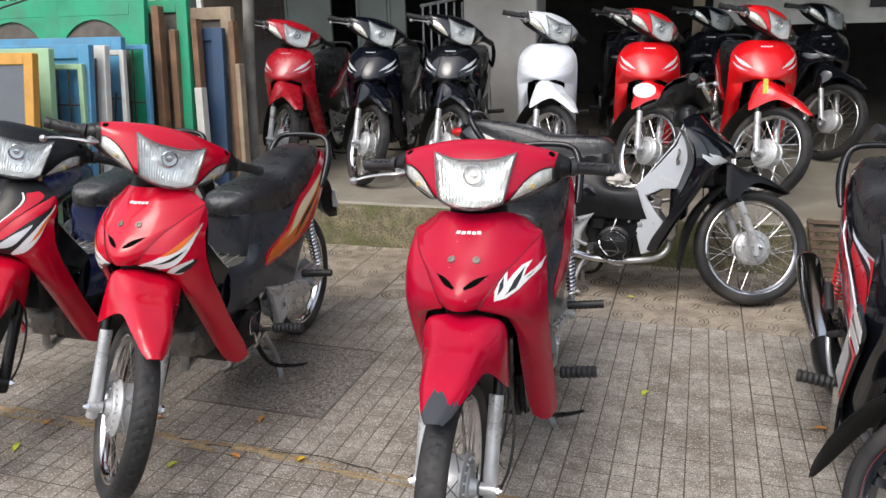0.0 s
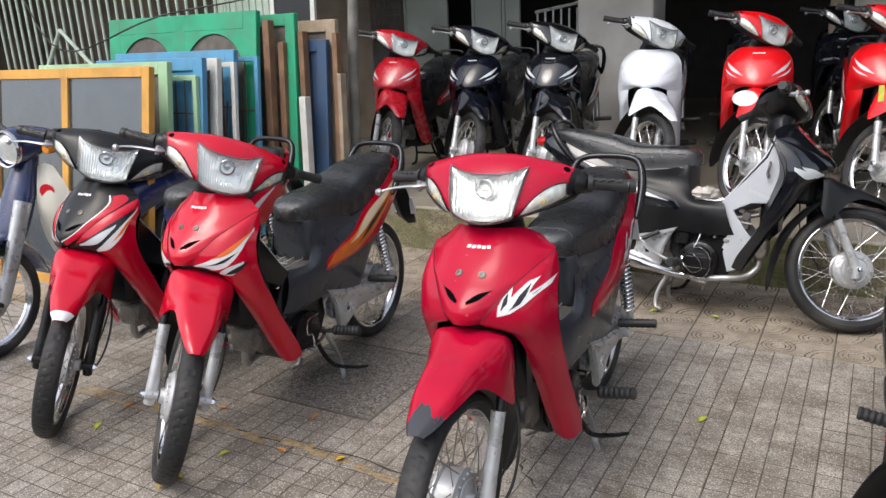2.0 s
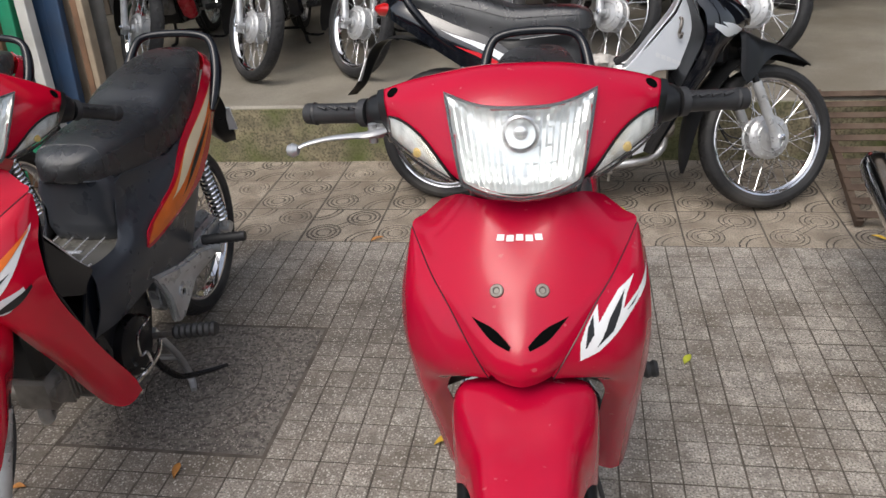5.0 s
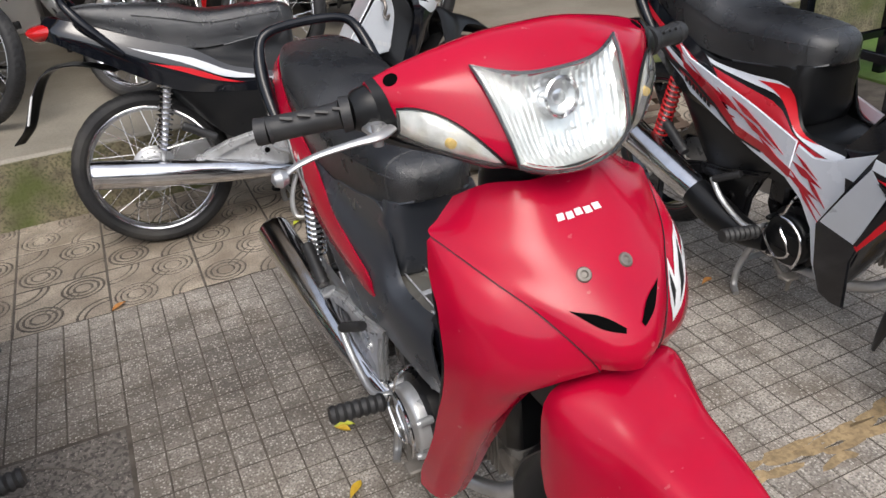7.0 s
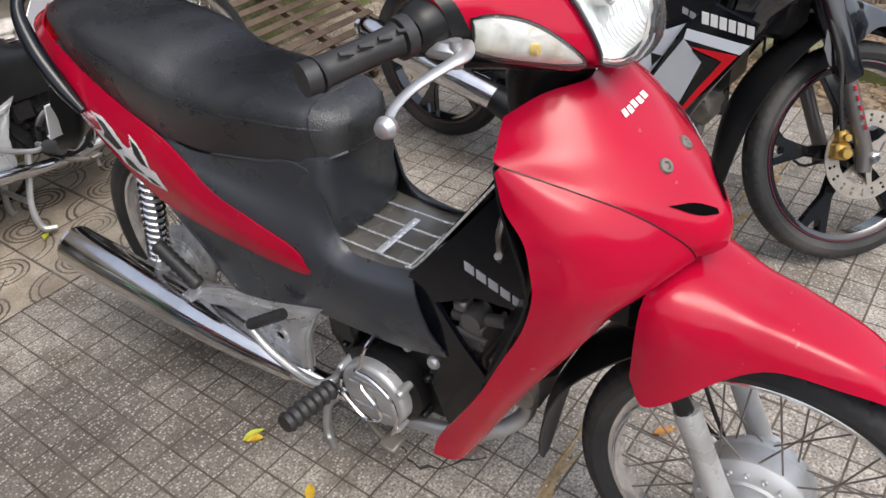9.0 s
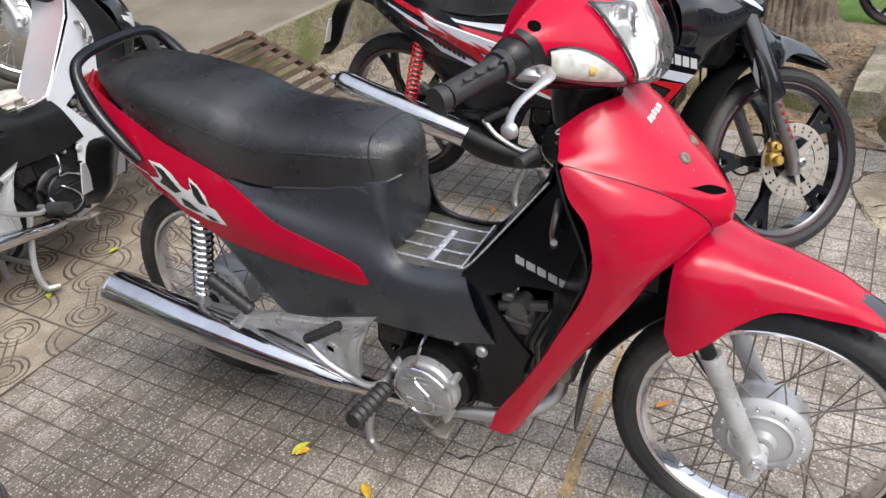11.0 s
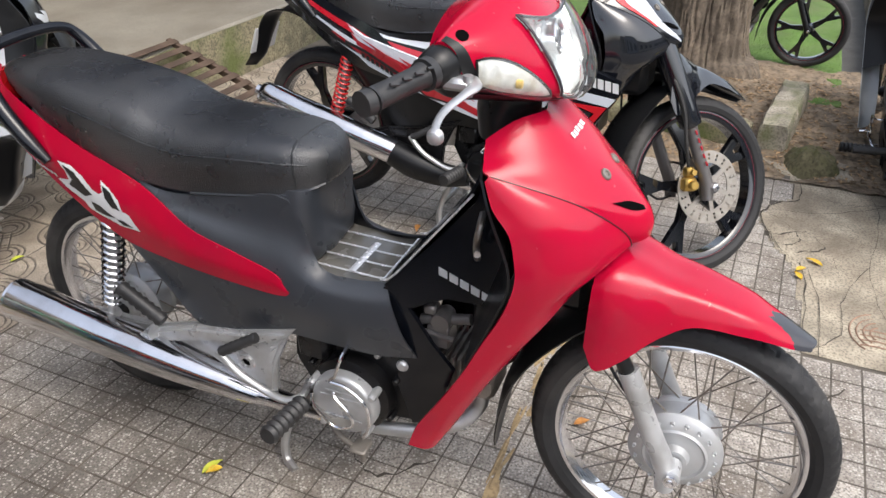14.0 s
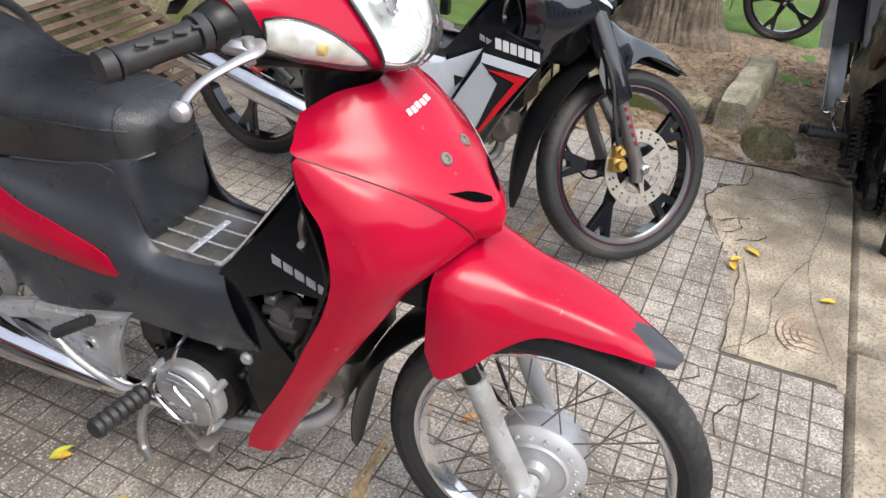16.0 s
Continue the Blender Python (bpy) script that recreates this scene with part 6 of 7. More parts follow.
cracks = join(crack([(-1.35, .42), (-1.0, .40), (-.62, .43), (-.35, .40)], .006, 1), crack([(-1.0, .10), (-.8, .16), (-.72, .3)], .003, 2), crack([(-.6, .1), (-.52, -.05), (-.42, .02)], .003, 3),
              crack([(.05, .52), (-.05, .62), (.0, .72)], .004, 4), crack([(.62, -.12), (.72, -.2), (.78, -.05)], .003, 5), crack([(.45, -.3), (.58, -.26), (.7, -.35)], .003, 6),
              crack([(.825, -.28), (1.25, -.25), (1.42, -.12), (1.72, -.05), (1.86, .03)], .003, 7, .0046), crack([(1.5, -.12), (1.56, -.22), (1.46, -.28), (1.40, -.2)], .003, 8, .0046),
              crack([(.9, -.5), (1.3, -.42), (1.8, -.46), (2.1, -.4)], .0013, 9, .0044), crack([(1.7, -.1), (1.75, -.3), (1.9, -.5)], .0013, 10, .0044), crack([(-.75, .05), (-.9, -.1), (-.8, -.22)], .003, 11),
              crack([(-.15, .15), (-.3, .22), (-.25, .35)], .003, 12), crack([(x, y) for x, y in BROKEN[1:9]], .0035, 13, .0046), crack([(1.66, -.09), (1.60, -.16), (1.48, -.20), (1.44, -.13), (1.55, -.09)], .003, 14, .0046),
              crack([(1.50, -.20), (1.42, -.30), (1.32, -.33)], .0016, 15, .0044), crack([(.83, -.24), (.95, -.33), (1.15, -.34), (1.4, -.42)], .0016, 16, .0044), crack([(1.95, -.18), (1.85, -.33), (1.9, -.5)], .0016, 17, .0044),
              crack([(-.62, 1.86), (-.3, 1.855), (.2, 1.862)], .003, 18), crack([(.35, .05), (.42, .2), (.38, .33), (.5, .42)], .004, 19), crack([(-.35, -.3), (-.2, -.22), (-.1, -.3), (.05, -.26)], .004, 20), crack([(-.9, -.05), (-.75, -.12), (-.68, -.02)], .003, 21))
tagged(part("cracks", cracks, CRACK), "dark cracks in the pavement", "crack", kind="stuff")
OLD_RED = mat("old_red_mortar", (0.29, 0.185, 0.13), 0.9, var=0.25, vscale=30, bump=0.5)
remnant = [tube([(1.00 + r * math.cos(a), -.44 + r * .8 * math.sin(a), .0020 + .0022 * noise.noise((a * 4, r * 30, 1))) for a in np.linspace(.3, 2.6, 12)], .0026, 2, 4) for r in (.035, .058, .081, .104)]
remnant += [tube([(.93 + .026 * k, -.47, .0012), (.935 + .026 * k, -.43, .0026), (.93 + .026 * k, -.385, .0012)], .0024, 2, 4) for k in range(4)]
tagged(part("old_pattern", join(*remnant), OLD_RED), "reddish remains of an old tile pattern in the concrete", "tile remains", kind="stuff")


# ---- fallen leaves ----
LEAF = mat("yellow_leaf", (0.62, 0.42, 0.03), 0.6, var=0.25, vscale=30, dirt=(0.35, 0.16, 0.03), dirt_amt=0.5, dscale=25)
LEAF_BROWN = mat("brown_leaf", (0.5, 0.22, 0.05), 0.7, var=0.25, vscale=30, dirt=(0.2, 0.09, 0.03), dirt_amt=0.5, dscale=25)
LEAF_GREEN = mat("yellow_green_leaf", (0.42, 0.45, 0.04), 0.6, var=0.25, vscale=30)


def leaf_geo():
    rows = []
    for k in range(9):
        t = k / 8
        w = .014 * math.sin(math.pi * min(1, t ** .8 * 1.0)) + .0006
        z = .004 + .006 * math.sin(3 * t) + .003 * t
        rows.append([(-w, .07 * t, z + .005), (-w * .5, .07 * t, z + .0015), (0, .07 * t, z), (w * .5, .07 * t, z + .0015), (w, .07 * t, z + .005)])
    return sheet(np.array(rows), .0006)


LEAVES = [(-1.66, .346, 1), (-.83, .348, 1), (-1.02, .272, 2), (-.21, .984, 2), (1.336, -.279, 0), (-.177, .952, 0), (.018, 2.153, 2), (.288, .259, 1), (-.684, 1.861, 1),
          (-1.62, .17, 2), (-1.05, .08, 0), (-1.08, .03, 0), (-.47, -.02, 1), (-.53, -.02, 0), (-.69, .02, 2), (-.62, .41, 0), (.27, 2.17, 2), (.42, 1.13, 2), (1.22, 1.92, 0),
          (-.21, .78, 0), (1.27, -.20, 0), (1.22, -.22, 0), (1.19, -.50, 0), (1.05, 1.05, 1), (-.9, .62, 1), (-1.3, .5, 1)]
for k, (x, y, c) in enumerate(LEAVES):
    lf = part("fallen_leaf", leaf_geo, (LEAF, LEAF_BROWN, LEAF_GREEN)[c], key="leaf", m=pose(x, y, .0, 0, 0, (k * 83) % 360) @ Matrix.Diagonal((.72, .55 + .07 * (k % 5), .8, 1)))
    tagged(lf, ("dry yellow leaf on the pavement", "dry brown leaf on the pavement", "yellow-green leaf on the pavement")[c], "leaf", "fallen leaves")


# ---- stacked second-hand doors and windows ----
def paint(name, c, d):
    return mat(name, c, 0.5, var=0.1, dirt=d, dirt_amt=0.5, dscale=5, bump=0.08)


P_ORANGE = paint("ochre_door_paint", (0.62, 0.32, 0.06), (0.3, 0.16, 0.05))
P_LGREEN = paint("pale_green_paint", (0.35, 0.55, 0.33), (0.25, 0.3, 0.2))
P_BLUE = paint("blue_door_paint", (0.085, 0.29, 0.48), (0.12, 0.16, 0.2))
P_NAVY = paint("faded_navy_paint", (0.035, 0.075, 0.15), (0.06, 0.07, 0.09))
P_WHITE = paint("white_door_paint", (0.62, 0.62, 0.58), (0.3, 0.27, 0.22))
P_GREEN = paint("green_door_paint", (0.02, 0.33, 0.17), (0.08, 0.16, 0.1))
WOOD = mat("weathered_wood", (0.2, 0.11, 0.06), 0.7, var=0.3, vscale=10, dirt=(0.1, 0.06, 0.04), dirt_amt=0.5, dscale=8, bump=0.3)
WOOD_PALE = mat("pale_wood", (0.34, 0.27, 0.19), 0.75, var=0.25, vscale=10, dirt=(0.16, 0.11, 0.07), dirt_amt=0.5, dscale=8, bump=0.3)
PANE = mat("reflecting_pane", (0.045, 0.055, 0.070), 0.05, var=0.1, spec=0.9, coat=0.5)
DARK_PANEL = mat("dusty_grille_panel", (0.12, 0.105, 0.09), 0.8, var=0.25, vscale=12, bump=0.4)


def frame_door(label, x1, y, z1, width, paintm, fill, cols=2, base=.0, bar_w=.075, arch=False, thick=.045, lean=9.0, rails=()):
    """A framed door leaf leaning on the stack: its upper corner by its right edge is at (x1, y, z1)."""
    h = (z1 - base) / math.cos(radians(lean))
    d = new("door_leaf")
    d.matrix_world = Matrix.Translation((x1, y - math.sin(radians(lean)) * h, base)) @ pose(0, 0, 0, -lean)
    tagged(d, label, "door", "stacked old doors")
    for k in range(cols + 1):
        x = -width + k * (width - bar_w) / cols
        part("stile", block(x, x + bar_w, 0, thick, 0, h, .004), paintm, d)
    for z in (0, h - bar_w, *rails):
        part("rail", block(-width + bar_w, -bar_w, .002, thick - .002, z, z + bar_w, .003), paintm, d)
    for k in range(cols):
        x = -width + bar_w + k * (width - bar_w) / cols
        xe = x + (width - bar_w) / cols - bar_w
        part("panel", block(x - .004, xe + .004, thick * .4, thick * .6, .02, h - .02, 0), fill, d)
        if arch:
            cx, r = (x + xe) / 2, (xe - x) / 2
            sp = []
            for q in range(13):
                a = math.pi * q / 12
                sp.append([(cx - r * math.cos(a), .004, h - bar_w - .28 + .26 * math.sin(a)), (cx - r * math.cos(a), .004, h - bar_w + .01)])
            part("arch_board", sheet(np.array(sp), .012), paintm, d)
    return d


frame_door("ochre wooden window leaf with grey glass panes, leaning", -2.61, 1.53, 1.28, 1.45, P_ORANGE, PANE, 2, bar_w=.058, lean=11)
frame_door("pale green door leaf leaning in the stack", -2.77, 1.80, 1.29, 1.20, P_LGREEN, DARK_PANEL, 2)
frame_door("blue wooden door leaf leaning in the stack", -2.64, 1.95, 1.30, .95, P_BLUE, P_BLUE, 2, rails=(.7,))
frame_door("white wooden door leaf leaning in the stack", -2.62, 2.05, 1.29, .90, P_WHITE, DARK_PANEL, 1, rails=(.6,))
frame_door("blue wooden door leaf with white trim, leaning", -2.67, 2.25, 1.33, 1.10, P_BLUE, P_BLUE, 2)
frame_door("green door pair with arched grey panels, leaning", -2.63, 2.45, 1.56, 1.40, P_GREEN, DARK_PANEL, 2, arch=True, bar_w=.11)
frame_door("narrow green door leaf leaning in the stack", -2.41, 2.55, 1.53, .42, P_GREEN, DARK_PANEL, 1, lean=6)
frame_door("faded navy door leaf, leaning", -2.23, 2.62, 1.36, .40, P_NAVY, P_NAVY, 1, lean=6)
frame_door("pale stripped wooden door leaf, leaning", -2.20, 2.69, 1.48, .36, WOOD_PALE, DARK_PANEL, 1, lean=4)
for x, y, z, mt, w in ((-2.58, 2.47, 1.50, WOOD, .05), (-2.50, 2.52, 1.36, WOOD, .045), (-2.36, 2.58, 1.42, WOOD, .04), (-2.30, 2.50, 1.02, P_WHITE, .05), (-2.16, 2.66, 1.40, WOOD, .035), (-2.10, 2.62, 1.15, WOOD_PALE, .03)):
    bm_ = part("wooden_beam", block(-w / 2, w / 2, -.03, .03, 0, z, .004), mt, m=Matrix.Translation((x, y - .12, 0)) @ pose(0, 0, 0, -5, random.uniform(-2, 1)))
    tagged(bm_, "weathered wooden beam leaning on the door stack", "beam", "leaning beams")
for k in range(5):
    w_ = part("iron_grille_bar", bar((-2.665, 1.86 + .03 * k, .3), (-2.665, 2.02 + .03 * k, 1.22 - .05 * k), .006, 6), RUST)
    tagged(w_, "thin rusty iron bar among the doors", "iron bar", "iron bars")
def grille(label, x1, y, z1, width, rows, cols, mt, lean=7.0):
    """An iron window grille leaning in the stack."""
    g = tagged(new("window_grille"), label, "grille", "stacked window grilles")
    h = z1 / math.cos(radians(lean))
    g.matrix_world = Matrix.Translation((x1, y - math.sin(radians(lean)) * h, 0)) @ pose(0, 0, 0, -lean)
    for x in (-width, -.03):
        part("stile", block(x, x + .03, 0, .03, 0, h, .003), mt, g)
    for z in (0, h - .03):
        part("rail", block(-width + .03, -.03, .002, .028, z, z + .03, .003), mt, g)
    for k in range(cols):
        x = -width + .03 + (k + 1) * (width - .06) / (cols + 1)
        part("grille_bar", bar((x, .015, .03), (x, .015, h - .03), .005, 6), RUST, g)
    for k in range(rows):
        z = .03 + (k + 1) * (h - .06) / (rows + 1)
        part("grille_bar", bar((-width + .03, .015, z), (-.03, .015, z), .005, 6), RUST, g)


grille("white framed window grille leaning among the doors", -2.575, 2.14, 1.26, .55, 4, 5, P_WHITE)
grille("pale green framed window grille leaning among the doors", -2.66, 1.90, 1.20, .60, 5, 6, P_LGREEN)
grille("blue framed window grille leaning among the doors", -2.565, 2.34, 1.28, .50, 3, 4, P_BLUE)
plank = part("wooden_plank", block(-3.6, -2.75, .98, 1.10, 0, .06, .006), WOOD_PALE)
tagged(plank, "weathered plank under the leaning doors", "plank")

# ---- gate, screen and pipe by the stained wall ----
PIPE_GREY = mat("dirty_pipe_paint", (0.22, 0.21, 0.19), 0.6, var=0.25, vscale=6, dirt=(0.09, 0.08, 0.065), dirt_amt=0.6, dscale=7, bump=0.2)
GATE = paint("pale_green_gate_paint", (0.42, 0.5, 0.43), (0.2, 0.2, 0.15))
gate = tagged(new("iron_gate"), "pale green barred iron gate behind the doors", "gate")
gate.location = (0, 3.25, DECK)
for k in range(30):
    x = -6.6 + k * .105
    part("gate_bar", lambda: tube([(0, 0, .02), (0, 0, 2.2)], .012, 1, 6), GATE, gate, key="gatebar", m=Matrix.Translation((x, 0, 0)))
for z in (.05, 1.75, 2.2):
    part("gate_rail", bar((-6.65, 0, z), (-3.5, 0, z), .018), GATE, gate)
part("gate_brace", bar((-6.4, -.02, .4), (-5.7, -.02, 1.25), .018), GATE, gate)
part("gate_brace", bar((-5.7, -.02, 1.25), (-4.9, -.02, .55), .018), GATE, gate)
slat = tagged(new("slatted_shutter"), "pale green slatted shutter leaf behind the doors", "shutter")
slat.location = (-3.3, 3.35, DECK)
for k in range(9):
    part("slat", lambda: block(-.03, .03, -.012, .012, 0, 2.2, .004), GATE, slat, key="gslat", m=Matrix.Translation((-.5 + k * .068, 0, 0)))
scr = tagged(new("screen_frame"), "white framed dark panel standing behind the doors", "panel")
scr.matrix_world = Matrix.Translation((-2.97, 3.1, DECK)) @ pose(0, 0, 0, -5)
part("panel", block(-.17, .17, .01, .02, .05, 1.46, 0), GLOSS_BLACK, scr)
for a, b2, c, d in ((-.21, -.17, 0, 1.5), (.17, .21, 0, 1.5)):
    part("stile", block(a, b2, 0, .03, c, d, .003), P_WHITE, scr)
part("rail", block(-.17, .17, 0, .03, 1.46, 1.5, .003), P_WHITE, scr)
tagged(part("pipe", tube([(-2.26, 2.86, DECK), (-2.21, 2.86, 1.1), (-2.16, 2.88, 1.8), (-2.13, 2.95, 3.2)], .036, 4, 14), PIPE_GREY), "grey painted standing pipe on the platform edge", "pipe")
wire = part("cable", tube([(-6.0, 3.1, 1.9), (-4.4, 2.3, 1.37), (-3.4, 2.35, 1.56), (-2.6, 2.9, 1.75), (-2.2, 3.4, 2.4)], .006, 6, 6), RUBBER)
tagged(wire, "sagging black cable over the doors", "cable")


# ---- shop front leaves ----
def shop_leaf(x0, x1, dark=False):
    d = tagged(new("shop_door"), "grey-green painted steel shop door leaf", "door", "shop door leaves")
    d.location = (0, WALL_Y + .02, DECK)
    part("sheet", block(x0, x1, 0, .03, 0, 2.5, .004), DOOR_GREY, d)
    for z in (.75, .83, .91, 1.35, 1.43, 1.51):
        part("louvre", block(x0 + .08, x1 - .08, -.012, .0, z, z + .012, .003), DOOR_GREY, d)
    part("edge", block(x0, x0 + .03, -.012, .0, 0, 2.5, .003), DOOR_GREY, d)


shop_leaf(-3.24, -2.76)
shop_leaf(-2.50, -2.20)
shop_leaf(-2.19, -2.02)
mesh_ = tagged(new("mesh_door"), "rusty wire mesh door in the stained wall", "door")
mesh_.location = (-3.43, WALL_Y - .02, DECK)
for k in range(7):
    part("mesh_wire", bar((-.17 + k * .057, 0, .9), (-.17 + k * .057, 0, 1.6), .004, 5), RUST, mesh_)
for k in range(10):
    part("mesh_wire", bar((-.18, .004, .95 + k * .07), (.18, .004, .95 + k * .07), .004, 5), RUST, mesh_)
part("backing", block(-.19, .19, .02, .05, 0, 1.62, .003), INTERIOR_SHADE, mesh_)
rail = tagged(new("folding_gate"), "grey folding gate rails in the dark doorway", "gate")
rail.location = (-1.9, WALL_Y + .1, DECK)
for k in range(6):
    part("gate_bar", bar((.02 + k * .075, 0, .1), (.02 + k * .075, 0, 1.2), .010), ALLOY_DULL, rail)
part("gate_rail", bar((0, 0, 1.18), (.46, -.0, 1.25), .014), ALLOY_DULL, rail)
note = part("notice", block(-1.30, -1.0, WALL_Y - .062, WALL_Y - .052, 1.60, 1.78, .001), mat("faded_notice", (0.4, 0.38, 0.36), 0.8, var=0.5, vscale=40))
tagged(note, "faded grey notice on the white pillar", "notice")

# sign board and shelving inside
sign = tagged(new("sign_board"), "blue and white sign board inside the shop", "sign")
sign.location = (.62, 6.3, DECK)
part("board", block(0, 2.6, 0, .03, .92, 2.1, .004), P_WHITE, sign)
part("blue_field", block(.05, .75, -.006, -.002, 1.32, 2.05, 0), mat("sign_blue", (0.05, 0.28, 0.55), 0.4), sign)
for k, (x, z, w) in enumerate(((.08, 1.52, .4), (.12, 1.25, .5), (.95, 1.30, .8), (.95, 1.48, .6), (1.3, 1.05, .9))):
    part("text_bar", block(x, x + w, -.012, -.008, z, z + .07, 0), P_WHITE if k == 0 else BLACK_DECAL, sign)
for x in (.50, 2.9):
    tagged(part("wooden_post", block(x - .05, x + .05, 6.0, 6.1, DECK, 3.4, .005), WOOD_PALE), "pale wooden post inside the shop", "post")
bench = tagged(new("work_bench"), "dark work bench with clutter in the shop", "bench")
bench.location = (2.2, 6.6, DECK)
part("top", block(0, 2.6, 0, .6, .72, .78, .006), WOOD, bench)
for x in (.05, 2.5):
    part("leg", block(x, x + .06, .05, .11, 0, .72, .004), WOOD, bench)
for k in range(4):
    tagged(part("box", block(2.35 + k * .6, 2.65 + k * .6, 6.65, 6.95, DECK + .785, DECK + .95 + .06 * (k % 3), .01), (WOOD_PALE, P_WHITE, RUST, INTERIOR_SHADE)[k]), "dusty box on the work bench", "box")

# ---- iron ramp against the step ----
ramp = tagged(new("iron_ramp"), "rusty slatted iron ramp leaning on the platform step", "ramp")
ra = math.atan2(.27, .74)
ramp.matrix_world = Matrix.Translation((1.14, 2.02, .015)) @ pose(0, 0, 0, math.degrees(ra))
for x in (0, .31, .62):
    part("side_rail", block(x, x + .028, 0, .80, -.008, .022, .002), RUST, ramp)
for k in range(11):
    part("slat", lambda: join(block(0, .65, -.018, .018, .023, .028, .001), block(0, .65, .013, .018, .005, .024, .001)), RUST, ramp, key="rslat", m=Matrix.Translation((0, .03 + k * .073, 0)))

# ---- tree, soil, mat, edging at the far end of the pavement ----
def soil_h(x, y):
    return .008 + .018 * noise.noise((x * 3, y * 3, 2)) + .014 * noise.noise((x * 11, y * 11, 2)) + .007 * noise.noise((x * 34, y * 34, 2)) + .05 * math.exp(-((x - 3.3) ** 2 + (y - .4) ** 2) * 5)


tagged(part("soil", sheet(np.array([[(x, y, soil_h(x, y)) for y in np.linspace(-.53, 1.0, 90)] for x in np.linspace(1.98, 3.6, 90)])), SOIL), "bare soil with dry litter round the tree", "soil", kind="stuff")
rl = random.Random(21)
bits = []
for k in range(2400):
    x, y = rl.uniform(2.02, 3.3), rl.uniform(-.5, .9)
    a, l, w = rl.uniform(0, 6.28), rl.uniform(.006, .026), rl.uniform(.002, .007)
    z = soil_h(x, y) + .003
    ca, sa, dz = math.cos(a), math.sin(a), rl.uniform(-.006, .008)
    bits.append((np.array([(x - ca * l, y - sa * l, z), (x + sa * w, y - ca * w, z + .003), (x + ca * l, y + sa * l, z + dz), (x - sa * w, y + ca * w, z + .004)]), [(0, 1, 2, 3)]))
tagged(part("leaf_litter", join(*bits), mat("dry_litter", (0.26, 0.17, 0.09), 0.9, var=0.35, rand=0.6, place=True), smooth=10), "dry leaf bits and twigs on the soil", "litter", kind="stuff")
MAT_GREEN = mat("artificial_grass", (0.11, 0.20, 0.035), 0.9, var=0.3, vscale=5, grain=0.5, gscale=260, dirt=(0.13, 0.14, 0.06), dirt_amt=0.5, dscale=4, bump=1.0, bscale=350)
tagged(part("grass_mat", block(2.98, 7.0, -.33, 2.6, -.01, .012, .004), MAT_GREEN), "bright green artificial grass mat", "mat")
r2 = random.Random(9)
blades = []
for k in range(9000):
    x, y = r2.uniform(3.0, 4.6), r2.uniform(-.32, 1.2)
    a, l = r2.uniform(0, 6.28), r2.uniform(.004, .009)
    dx, dy = .0025 * math.cos(a), .0025 * math.sin(a)
    blades.append((x, y, dx, dy, r2.uniform(-.008, .008), r2.uniform(-.008, .008), l))
bv = np.array([p for x, y, dx, dy, ox, oy, l in blades for p in ((x - dx, y - dy, .011), (x + dx, y + dy, .011), (x + ox, y + oy, .011 + l))])
tagged(part("grass_blades", (bv, [(3 * k, 3 * k + 1, 3 * k + 2) for k in range(len(blades))]), MAT_GREEN), "green plastic grass blades of the mat", "grass", kind="stuff")
def stone_geo(p0, p1, half, high, seed):
    """A weathered square-cut stone from p0 to p1 on the ground."""
    p0, p1 = np.array(p0), np.array(p1)
    d = (p1 - p0) / np.linalg.norm(p1 - p0)
    sd = np.array((-d[1], d[0]))
    sec = [(-1, -.2), (-1.02, .25), (-1, .6), (-.97, .86), (-.82, 1), (-.3, 1.02), (.3, 1.01), (.82, 1), (.97, .86), (1, .6), (1.02, .25), (1, -.2)]
    rows = []
    n = 26
    for k in range(n):
        t = k / (n - 1)
        q = p0 + (p1 - p0) * t
        e = 1 - .09 * (k in (0, n - 1))
        row = []
        for a, b in sec:
            w = q + sd * half * a * e
            o = .007 * noise.noise((w[0] * 14 + seed, w[1] * 14, b * 4)) + .004 * noise.noise((w[0] * 40 + seed, w[1] * 40, b * 9))
            row.append((w[0] + sd[0] * o * np.sign(a) + (d[0] * o if k in (0, n - 1) else 0), w[1] + sd[1] * o * np.sign(a), high * b * e + o))
        rows.append(row)
    G = np.array(rows)
    v, f = sheet(G, cv=True)
    V = G.shape[1]
    return v, f + [tuple(range(V - 1, -1, -1)), tuple(range(len(v) - V, len(v)))]


edge = part("edging_stone", stone_geo((2.275, -.046), (2.94, -.108), .064, .132, 1), EDGE, smooth=50)
tagged(edge, "worn concrete edging stone by the tree", "edging stone")
edge2 = part("edging_stone", stone_geo((2.34, .045), (2.40, .98), .060, .095, 5), MOSS, smooth=50)
tagged(edge2, "low mossy edging stone along the tree pit", "edging stone")
rock = part("mossy_rock", sheet(np.array([[(2.19 + .15 * math.cos(a) * r * (1 + .15 * math.sin(3 * a)), -.215 + .115 * math.sin(a) * r * (1 + .1 * math.sin(2 * a)), .085 * (1 - r ** 2.4) * (1 + .35 * noise.noise((a, r * 2, 8))) + .016 * noise.noise((math.cos(a) * r * 6, math.sin(a) * r * 6, 1)) - .008) for r in np.linspace(0.02, 1, 18)] for a in np.arange(48) * 2 * math.pi / 48]), cu=True), mat("mossy_earth", (0.13, 0.115, 0.06), 0.95, var=0.4, vscale=16, grain=0.6, gscale=70, dirt=(0.07, 0.085, 0.02), dirt_amt=0.7, dscale=10, bump=1.0, bscale=60, place=True))
tagged(rock, "low mossy lump of earth and old concrete", "rock")
